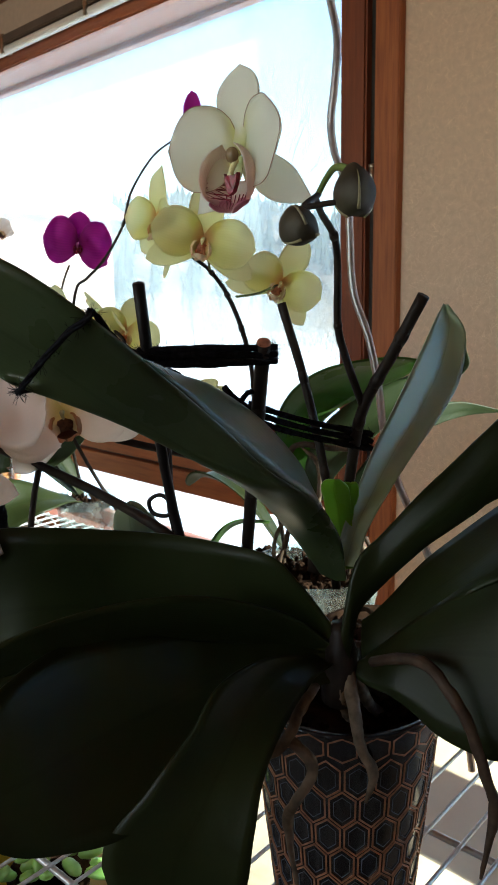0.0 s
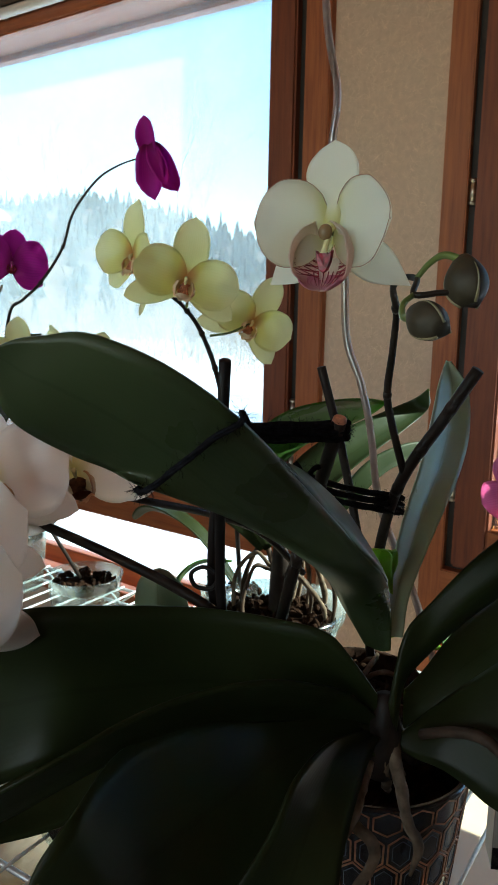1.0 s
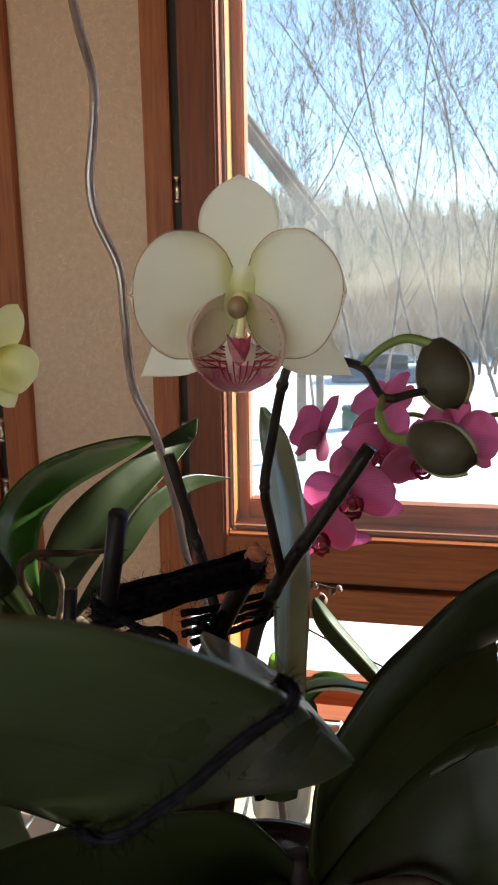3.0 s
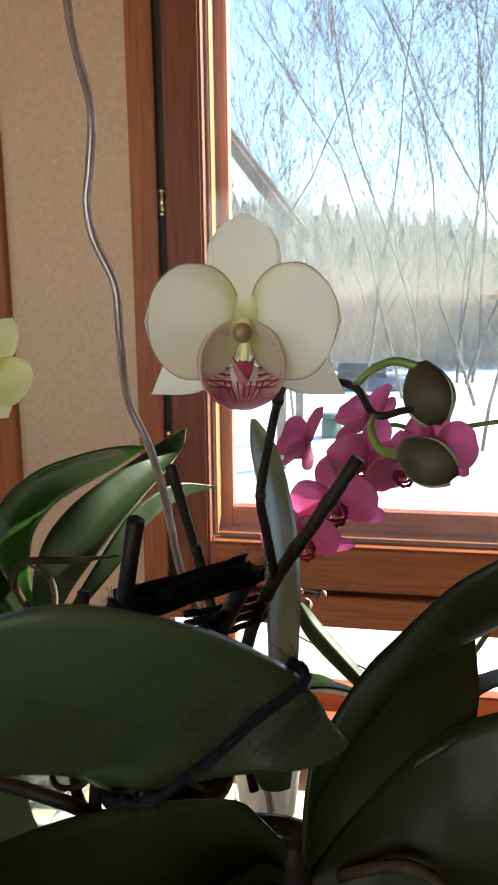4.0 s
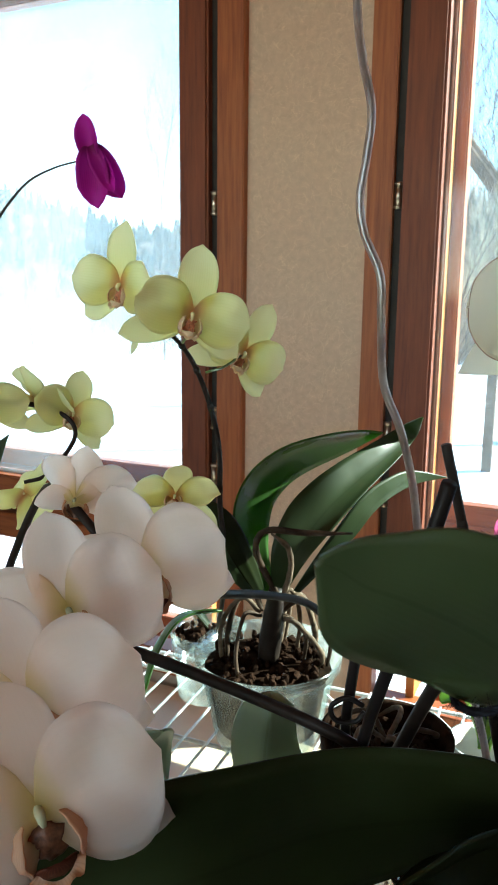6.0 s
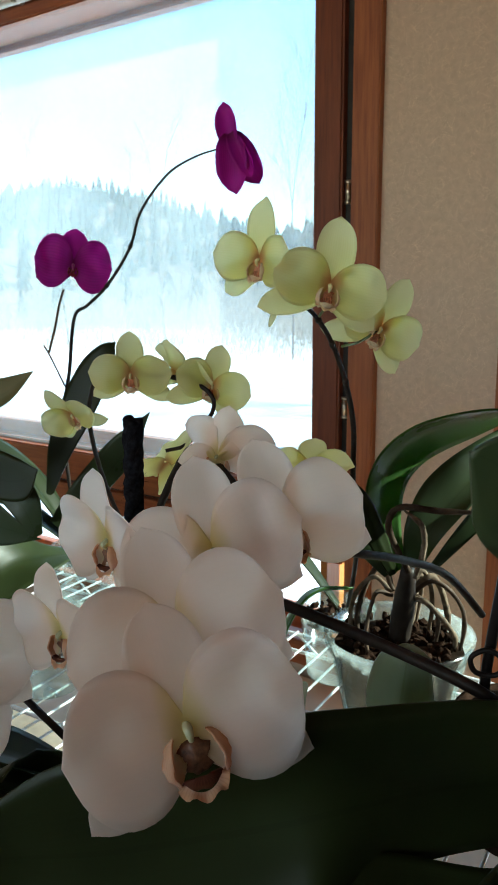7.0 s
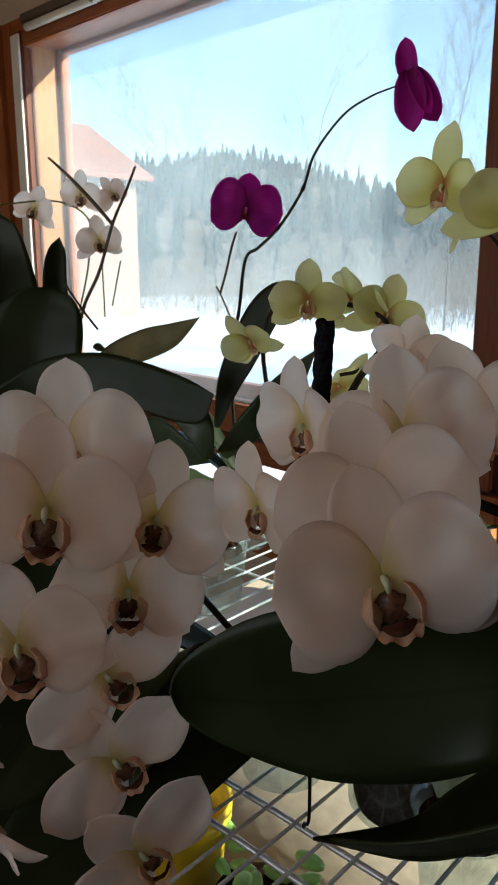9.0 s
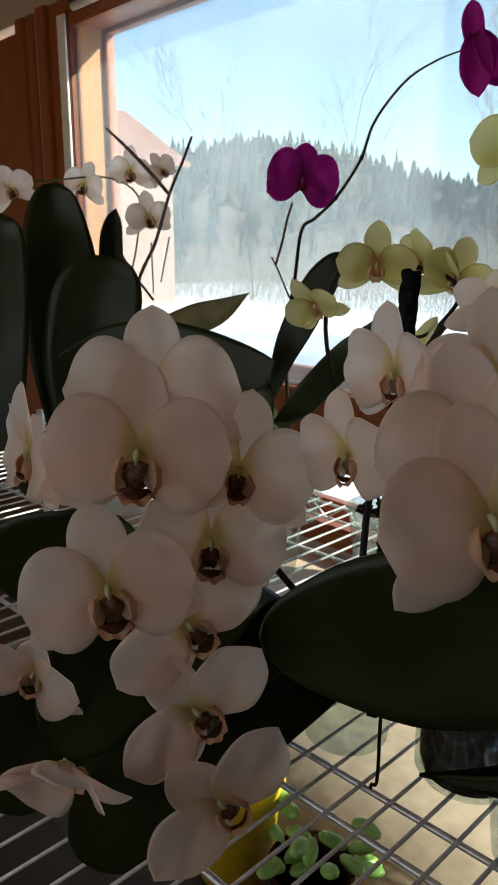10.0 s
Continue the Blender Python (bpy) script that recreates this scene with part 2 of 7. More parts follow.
LOBE_WHITE = petal_skin("ochre_pink_lobe", (0.74, 0.5, 0.32), (0.7, 0.5, 0.38), (0.32, 0.17, 0.07), (1, 0.8, 0.7), 0.5, (0.55, 0.3, 0.2), 0.4)
LIP_WHITE = petal_skin("brown_throated_lip", (0.1, 0.03, 0.018), (0.3, 0.14, 0.07), (0.68, 0.36, 0.2), (1, 0.8, 0.7), 0.4, (0.2, 0.06, 0.03), 0.6)
LIP_DARK = petal_skin("dark_crimson_lip", (0.25, 0.01, 0.04), (0.2, 0.008, 0.03), (0.3, 0.1, 0.05), (1, 0.6, 0.6), 0.3, (0.1, 0.0, 0.01), 0.6)
HEART_PLUM = plain("dark_plum_callus", (0.22, 0.012, 0.03), 0.4, 0, 400, 0.6, 0.3)
HEART_ORANGE = plain("orange_callus", (0.5, 0.18, 0.08), 0.4, 0, 400, 0.5, 0.3)
HEART_BROWN = plain("dark_brown_throat", (0.13, 0.055, 0.028), 0.45, 0, 300, 0.6, 0.3)
COLUMN_CREAM = plain("cream_column", (0.72, 0.68, 0.36), 0.45, 0, 90, 0.2)
COLUMN_WHITE = plain("green_white_column", (0.42, 0.42, 0.26), 0.45, 0, 90, 0.15)
CAP_BROWN = plain("brownish_anther_cap", (0.24, 0.16, 0.08), 0.45, 0, 90, 0.2)
COLUMN_PINK = plain("pink_column", (0.32, 0.03, 0.2), 0.45, 0, 90, 0.2)
BUD_SKIN = plain("olive_bud", (0.033, 0.026, 0.012), 0.62, 0, 90, 0.45, 0.35)
BUD_RIM = plain("pale_sepal_rim", (0.24, 0.21, 0.11), 0.45, 0, 120, 0.25, 0.2)
BUD_PINK = plain("pink_brown_bud", (0.32, 0.16, 0.13), 0.5, 0, 60, 0.3, 0.2)
STEM_DARK = plain("dark_flower_stem", (0.018, 0.012, 0.009), 0.55, 0, 60, 0.5, 0.3, gloss=0.25)
STEM_GREEN = plain("green_flower_stem", (0.12, 0.17, 0.04), 0.45, 0, 60, 0.35, 0.2)
STEM_BROWN = plain("brown_flower_stem", (0.10, 0.065, 0.04), 0.5, 0, 60, 0.4, 0.2)
STAKE = plain("black_stake", (0.009, 0.007, 0.007), 0.5, 0, 40, 0.5, 0.3, 0.001, (1, 1, 0.2), gloss=0.2)
RIM_BROWN = plain("petal_edge_brown", (0.4, 0.24, 0.17), 0.6, 0, 200, 0.3, 0.1)
CUT_END = plain("cut_cane_end", (0.42, 0.16, 0.08), 0.8, 0, 300, 0.4)
WOOL = plain("black_wool", (0.011, 0.011, 0.014), 0.95, 0, 300, 0.6, 0.6, 0.001, gloss=0.04)
CORE = plain("dark_cable_core", (0.05, 0.036, 0.03), 0.4, 0, 60, 0.2)
ROOT = plain("silvery_root", (0.13, 0.095, 0.065), 0.75, 0, 90, 0.55, 0.6, 0.002, gloss=0.12)
ROOT_BROWN = plain("brown_root", (0.06, 0.04, 0.027), 0.6, 0, 70, 0.5, 0.4, 0.002, gloss=0.12)
BARK = plain("orchid_bark", (0.022, 0.0115, 0.007), 0.9, 0, 50, 0.6, 0.8, 0.006, gloss=0.04)
POT_BLACK = plain("black_glazed_pot", (0.012, 0.012, 0.014), 0.2, 0, 50, 0.3, 0.08)
POT_COPPER = plain("copper_relief", (0.42, 0.2, 0.11), 0.4, 0.6, 120, 0.3, 0.2)
POT_LINE = plain("grey_blue_line", (0.1, 0.12, 0.15), 0.4, 0.2, 120, 0.2)
POT_WHITE = plain("white_ceramic", (0.72, 0.71, 0.68), 0.3, 0, 30, 0.08, 0.05)
YELLOW_POT = plain("yellow_ceramic", (0.9, 0.6, 0.03), 0.35, 0, 30, 0.1, 0.1)
SNOW = plain("snow", (0.86, 0.88, 0.92), 0.8, 0, 0.25, 0.08, 0.8, 0.35)
TREE_BARK = plain("bare_tree_bark", (0.085, 0.065, 0.058), 0.9, 0, 4, 0.5, 0.5, 0.02, gloss=0.03)
BIRCH_BARK = plain("birch_bark", (0.13, 0.105, 0.092), 0.85, 0, 3, 0.5, 0.4, 0.02, gloss=0.03)
BRUSH = plain("dry_brush", (0.36, 0.285, 0.22), 0.9, 0, 2, 0.4, 0.5, 0.05, gloss=0.03)
CONIFER = plain("far_spruce", (0.022, 0.03, 0.027), 0.9, 0, 0.2, 0.4, 0.5, 0.3, gloss=0.03)
HILL = plain("wooded_hill", (0.1, 0.08, 0.066), 0.95, 0, 0.08, 0.45, 0.9, 2.0, gloss=0.03)
GREY_WOOD = plain("weathered_timber", (0.13, 0.1, 0.08), 0.85, 0, 6, 0.25, 0.3, 0.01, gloss=0.03)
ROOF_RED = plain("brown_roof_tile", (0.3, 0.13, 0.09), 0.8, 0, 3, 0.25, 0.3, 0.02, gloss=0.03)
RENDER_WALL = plain("pale_house_wall", (0.3, 0.2, 0.155), 0.9, 0, 3, 0.1, 0.2, 0.01, gloss=0.03)

# ---- mesh helpers ----


def part(name, bm, mat, parent=None, label="", kind="", smooth=True, m=None):
    """Links a bmesh as one mesh object; under a parent its coordinates are world ones less the parent's place."""
    me = bpy.data.meshes.new(name)
    bmesh.ops.recalc_face_normals(bm, faces=bm.faces)
    bm.to_mesh(me)
    bm.free()
    return mesh_part(name, me, mat, parent, label, kind, smooth, m)


def mesh_part(name, me, mat, parent=None, label="", kind="", smooth=True, m=None):
    for x in mat if isinstance(mat, (list, tuple)) else [mat]:
        me.materials.append(x)
    if smooth:
        me.polygons.foreach_set("use_smooth", [True] * len(me.polygons))
    ob = new(name, me)
    if parent is not None:
        ob.parent = parent
        at = Vector((0, 0, 0))
        p = parent
        while p is not None:
            at += p.location
            p = p.parent
        ob.matrix_basis = m if m is not None else Matrix.Translation(-at)
    elif m is not None:
        ob.matrix_basis = m
    return tagged(ob, label, kind=kind)


def thing(name, place, label, category, group="", kind=""):
    e = new(name)
    e.empty_display_size = 0.05
    e.location = place
    return tagged(e, label, category, group, kind)


def add_box(bm, lo, hi, bevel=0.0):
    lo, hi = Vector(lo), Vector(hi)
    r = bmesh.ops.create_cube(bm, size=1.0, matrix=Matrix.LocRotScale((lo + hi) / 2, None, hi - lo))
    if bevel:
        edges = {e for v in r["verts"] for e in v.link_edges}
        bmesh.ops.bevel(bm, geom=list(edges), offset=bevel, segments=2, affect="EDGES")
    return bm


def box(lo, hi, bevel=0.0):
    return add_box(bmesh.new(), lo, hi, bevel)


def glide(pts, n):
    """n points along a smooth line through pts (Catmull-Rom)."""
    p = [Vector(q) for q in pts]
    p = [2 * p[0] - p[1], *p, 2 * p[-1] - p[-2]]
    out = []
    spans = len(p) - 3
    for i in range(n):
        u = i / (n - 1) * spans
        k = min(int(u), spans - 1)
        f = u - k
        a, b, c, d = p[k : k + 4]
        out.append(0.5 * (2 * b + (c - a) * f + (2 * a - 5 * b + 4 * c - d) * f * f + (3 * b - a - 3 * c + d) * f**3))
    return out


def between(values, s):
    u = s * (len(values) - 1)
    k = min(int(u), len(values) - 2)
    return values[k] + (values[k + 1] - values[k]) * (u - k)


def add_tube(bm, pts, radii, sides=8, rough=0.0, caps=True, seed=0):
    pts = [Vector(p) for p in pts]
    rings, side = [], None
    for i, p in enumerate(pts):
        t = (pts[min(i + 1, len(pts) - 1)] - pts[max(i - 1, 0)]).normalized()
        if side is None:
            side = t.orthogonal().normalized()
        side = (side - t * side.dot(t)).normalized()
        other = t.cross(side)
        r = between(radii, i / (len(pts) - 1)) if isinstance(radii, (list, tuple)) else radii
        ring = []
        for k in range(sides):
            a = 2 * math.pi * k / sides
            rr = r * (1 + rough * noise.noise(p * 160 + Vector((k * 1.7, seed, 0)))) if rough else r
            ring.append(bm.verts.new(p + (side * math.cos(a) + other * math.sin(a)) * rr))
        rings.append(ring)
    for a, b in zip(rings, rings[1:]):
        for k in range(sides):
            bm.faces.new((a[k], a[(k + 1) % sides], b[(k + 1) % sides], b[k]))
    if caps:
        bm.faces.new(rings[0][::-1])
        bm.faces.new(rings[-1])
    return bm


def tube(pts, radii, n=16, sides=8, rough=0.0, seed=0):
    return add_tube(bmesh.new(), glide(pts, n), radii, sides, rough, True, seed)


def add_lathe(bm, place, profile, sides=32):
    """Turns (radius, height) pairs round the upright line through place."""
    rings = []
    for r, h in profile:
        rings.append([bm.verts.new((place[0] + r * math.cos(2 * math.pi * k / sides), place[1] + r * math.sin(2 * math.pi * k / sides), place[2] + h)) for k in range(sides)])
    for a, b in zip(rings, rings[1:]):
        for k in range(sides):
            bm.faces.new((a[k], a[(k + 1) % sides], b[(k + 1) % sides], b[k]))
    return bm


def lathe(place, profile, sides=32):
    return add_lathe(bmesh.new(), place, profile, sides)


def sheet(rows, thick):
    """A closed skin over a grid of (point, normal, uv) rows, with the given thickness."""
    bm = bmesh.new()
    uv = bm.loops.layers.uv.new("UVMap")
    top = [[bm.verts.new(p + nrm * thick / 2) for p, nrm, _ in row] for row in rows]
    low = [[bm.verts.new(p - nrm * thick / 2) for p, nrm, _ in row] for row in rows]
    at = {}
    for grid in (top, low):
        for row, src in zip(grid, rows):
            for v, (_, _, c) in zip(row, src):
                at[v] = c

    def face(*vs):
        f = bm.faces.new(vs)
        for lp in f.loops:
            lp[uv].uv = at[lp.vert]

    for i in range(len(rows) - 1):
        w = len(rows[0])
        for k in range(w - 1):
            face(top[i][k], top[i][k + 1], top[i + 1][k + 1], top[i + 1][k])
            face(low[i][k + 1], low[i][k], low[i + 1][k], low[i + 1][k + 1])
        face(low[i][0], top[i][0], top[i + 1][0], low[i + 1][0])
        face(top[i][w - 1], low[i][w - 1], low[i + 1][w - 1], top[i + 1][w - 1])
    return bm


def leaf_bm(pts, width, side, fold=0.25, arch=0.0, base=0.4, n=30, across=11, seed=0, peak=0.55, thick=0.0022, tip=2.0, rise=1.0):
    """A strap leaf along pts; side points across it; fold lifts (or drops) both halves, arch bends the rims down again."""
    fine = glide(pts, 241)
    steps = [1 - (1 - i / (n - 1)) ** 1.7 for i in range(n)]
    mid = [fine[round(s * 240)] for s in steps]
    rows = []
    sides = side if isinstance(side[0], (list, tuple)) else [side, side]
    sides = [Vector(x).normalized() for x in sides]
    for i, p in enumerate(mid):
        s = steps[i]
        at = round(s * 240)
        t = (fine[min(at + 8, 240)] - fine[max(at - 8, 0)]).normalized()
        sv = between(sides, s)
        sv = (sv - t * sv.dot(t)).normalized()
        nr = t.cross(sv)
        grow = base + (1 - base) * math.sin(min(1, s / peak) * math.pi / 2) ** rise
        ends = 1.0 if s <= peak else max(0.0, 1 - ((s - peak) / (1 - peak)) ** tip) ** 0.5
        half = width / 2 * grow * max(ends, 0.03)
        row = []
        for k in range(across):
            u = 2 * k / (across - 1) - 1
            wob = 0.012 * width * noise.noise(Vector((s * 5 + seed * 3.3, u * 1.5, seed)))
            lift = fold * abs(u) * half - arch * u * u * half + wob * 2 * abs(u)
            row.append((p + sv * u * half + nr * lift, nr, (k / (across - 1), s)))
        rows.append(row)
    return sheet(rows, thick)


def blade(length, width, shape, cup=0.2, curl=0.1, ruffle=0.02, seed=0, n=20, across=13, thick=0.0009, bias=0.0):
    """A petal from the origin along +y, facing +z; bias swings its middle sideways."""
    rows = []
    stops = [(0.5 - 0.5 * math.cos(math.pi * (0.12 + 0.83 * i / (n - 4))) - 0.035) / 0.965 for i in range(n - 3)] + [0.997, 0.9992, 1.0]
    for s in stops:
        if shape == "petal":
            q = (s - 0.54) / (0.53 if s < 0.54 else 0.46)
            w = max(0.0, 1 - abs(q) ** (2.0 if s < 0.54 else 2.2)) ** 0.54
            w = max(w, 0.13 if s < 0.5 else 0.02)
        elif shape == "sepal":
            q = (s - 0.52) / (0.58 if s < 0.52 else 0.48)
            w = max(0.05, max(0.0, 1 - abs(q) ** 2.3) ** 0.56)
        else:
            w = between(shape, s) * max(0.0006, 1 - max(0.0, (s - 0.56) / 0.44) ** 2) ** 0.5
        row = []
        for k in range(across):
            u = 2 * k / (across - 1) - 1
            x = u * w * width / 2 + bias * width * math.sin(math.pi * min(1, s * 1.15)) ** 2
            y = length * s * (1 - 0.03 * u * u)
            z = cup * (x / (width / 2)) ** 2 * width / 2 - curl * length * s * s
            z += ruffle * length * noise.noise(Vector((x / length * 3 + seed * 7.1, s * 2.6, seed * 1.3))) * (0.3 + s)
            z += 0.02 * length * math.exp(-((u * w * 7) ** 2)) * s * (1 - s)
            row.append((Vector((x, y, z)), Vector((0, 0, 1)), (k / (across - 1), s)))
        rows.append(row)
    return sheet(rows, thick)


def shell(middle, radii, turn, rise, n=11, across=9, thick=0.001, ruffle=0.04, seed=0):
    """A cupped lobe: a patch of an egg; turn is the span round it from straight ahead, rise from low to high."""
    rows = []
    for i in range(n):
        s = i / (n - 1)
        e = radians(rise[0] + (rise[1] - rise[0]) * s)
        pinch = 1 - 0.75 * abs(2 * s - 1) ** 3
        row = []
        for k in range(across):
            u = 2 * k / (across - 1) - 1
            a = radians((turn[0] + turn[1]) / 2 + u * pinch * (turn[1] - turn[0]) / 2)
            d = Vector((math.cos(e) * math.sin(a), math.sin(e), math.cos(e) * math.cos(a)))
            g = 1 + ruffle * noise.noise(d * 3 + Vector((seed * 3.1, 0, seed)))
            row.append((Vector(middle) + Vector((d.x * radii[0], d.y * radii[1], d.z * radii[2])) * g, d, (k / (across - 1), s)))
        rows.append(row)
    return sheet(rows, thick)


def facing(place, ahead, up=(0, 0, 1), roll=0.0):
    """A pose whose +z looks along ahead and whose +y is up."""
    z = Vector(ahead).normalized()
    x = Vector(up).cross(z).normalized()
    y = z.cross(x)
    m = Matrix((x, y, z)).transposed().to_4x4()
    return Matrix.Translation(place) @ m @ pose(0, 0, 0, 0, 0, roll)


LIP_HEART = {"cream": HEART_PLUM, "yellow": HEART_ORANGE, "white": HEART_BROWN, "purple": HEART_PLUM, "pink": HEART_PLUM}
KINDS = {
    "cream": (CREAM, CREAM, LOBE_CREAM, LIP_CREAM, COLUMN_CREAM, CAP_BROWN, "cream white moth orchid flower with plum striped lip"),
    "yellow": (YELLOW, YELLOW, LIP_YELLOW, LIP_YELLOW, COLUMN_CREAM, COLUMN_CREAM, "pale yellow moth orchid flower with orange heart"),
    "white": (WHITE, WHITE, LOBE_WHITE, LIP_WHITE, COLUMN_WHITE, COLUMN_CREAM, "white moth orchid flower with brown throat"),
    "purple": (PURPLE, PURPLE, LIP_DARK, LIP_DARK, COLUMN_PINK, COLUMN_PINK, "deep purple moth orchid flower"),
    "pink": (PINK, PINK, LIP_DARK, LIP_DARK, COLUMN_PINK, COLUMN_PINK, "pink veined moth orchid flower with crimson lip"),
}


def flower(plant, place, ahead, size, kind, roll=0.0, seed=0, closed=0.0, lip=1.0, up=(0, 0, 1), stretch=1.0, tilt=12, sepal=1.0, wide=1.0, crinkle=0.1):
    """A moth orchid flower: column with cap, three sepals, two broad petals and a cupped lip. closed folds it forwards."""
    petal_m, sepal_m, lobe_m, lip_m, column_m, cap_m, label = KINDS[kind]
    rng = random.Random(seed * 97 + 5)
    bm = bmesh.new()
    c = size * 0.5
    e = c * max(lip, 0.5)
    add_tube(bm, glide([(0, -0.3 * e, 0.03 * e), (0, -0.2 * e, 0.13 * e), (0, -0.1 * e, 0.18 * e), (0, -0.02 * e, 0.12 * e), (0, 0.03 * e, -0.1 * c)], 13), [0.035 * e, 0.045 * e, 0.065 * e, 0.08 * e, 0.06 * e], 10)
    m = Matrix.Translation(-plant.location) @ facing(place, ahead, up, roll)
    f = part("flower", bm, column_m, plant, label, m=m)

    def leafy(name, bm2, mat, angle, at, lean, twist=0.0):
        return part(name, bm2, mat, f, m=Matrix.Translation(at) @ pose(0, 0, 0, 0, 0, angle - 90) @ pose(0, 0, 0, lean, twist, 0))

    j = lambda k: rng.uniform(-k, k)  # noqa: E731
    fold = closed * 62
    leafy("sepal", blade(c * 1.14 * sepal, c * 0.72, "sepal", 0.16 + closed, 0.06 + j(0.06), 0.05, seed), sepal_m, 90 + j(4), (0, -0.03 * c, -0.05 * c), fold + j(5))
    for sgn in (-1, 1):
        leafy("sepal", blade(c * 1.22 * sepal, c * 0.56, "sepal", 0.15 + closed, 0.08 + j(0.06), 0.05, seed + 2 + sgn), sepal_m, 270 + sgn * (62 + j(5)), (0, -0.06 * c, -0.07 * c), fold - 3 + j(5))
    for sgn in (-1, 1):
        leafy("petal", blade(c * 1.08 * stretch, c * 1.16 * wide, "petal", 0.1 + closed * 0.6, 0.1 + j(0.09), crinkle, seed + 5 + sgn), petal_m, 90 - sgn * (88 + j(4)), (0, 0.0, 0.0), fold * 0.9 + tilt + j(4), -sgn * 5)
    if lip > 0:
        k = c * lip
        mid = (0, -0.1 * c - 0.3 * k, 0.16 * k)
        part("lip", shell(mid, (0.4 * k, 0.46 * k, 0.36 * k), (-84, 84), (-85, -20), 11, 13, 0.0011, 0.1, seed), lip_m, f, m=Matrix())
        part("throat", shell((0, mid[1] + 0.04 * k, -0.06 * k), (0.3 * k, 0.34 * k, 0.22 * k), (-80, 80), (-70, 50), 8, 11, 0.001, 0.35, seed + 3), LIP_HEART[kind], f, m=Matrix())
        for x in () if kind == "white" else (-0.12, -0.05, 0.05, 0.12):
            part("callus", tube([(x * k, mid[1] + 0.12 * k, 0.14 * k), (x * 1.3 * k, mid[1] - 0.12 * k, 0.24 * k), (x * 1.7 * k, mid[1] - 0.32 * k, 0.34 * k)], [0.012 * k, 0.02 * k, 0.008 * k], 7, 5), LIP_HEART[kind], f, m=Matrix())
        for sgn in (-1, 1):
            part("lip_lobe", shell((sgn * 0.05 * k, mid[1], mid[2]), (0.46 * k, 0.45 * k, 0.36 * k), (sgn * 48, sgn * 128), (-62, 62), 14, 9, 0.0009, 0.16, seed + 12 + sgn), lobe_m, f, m=Matrix())
        rim = []
        for i in range(5):
            g = i / 4
            row = []
            for q in range(17):
                u = q / 8 - 1
                a = radians(62) * u
                wave = 0.05 * k * g * math.sin(u * 9 + seed) + 0.03 * k * g * noise.noise(Vector((u * 3, seed, g)))
                d = 0.34 * k + 0.16 * k * g
                row.append((Vector((d * math.sin(a) * 0.95, mid[1] - 0.42 * k * math.cos(a * 0.8) - 0.05 * k * g + wave, mid[2] + d * math.cos(a) * 0.85)), Vector((0, 1, 0)), (q / 16, 0.3 + 0.7 * g)))
            rim.append(row)
        part("frilled_rim", sheet(rim, 0.0008), lobe_m, f, m=Matrix())
        bm2 = bmesh.new()
        bmesh.ops.create_icosphere(bm2, subdivisions=2, radius=1, matrix=Matrix.LocRotScale((0, -0.1 * e, 0.17 * e), None, (0.07 * e, 0.085 * e, 0.06 * e)))
        part("anther_cap", bm2, cap_m, f, m=Matrix())
    return f


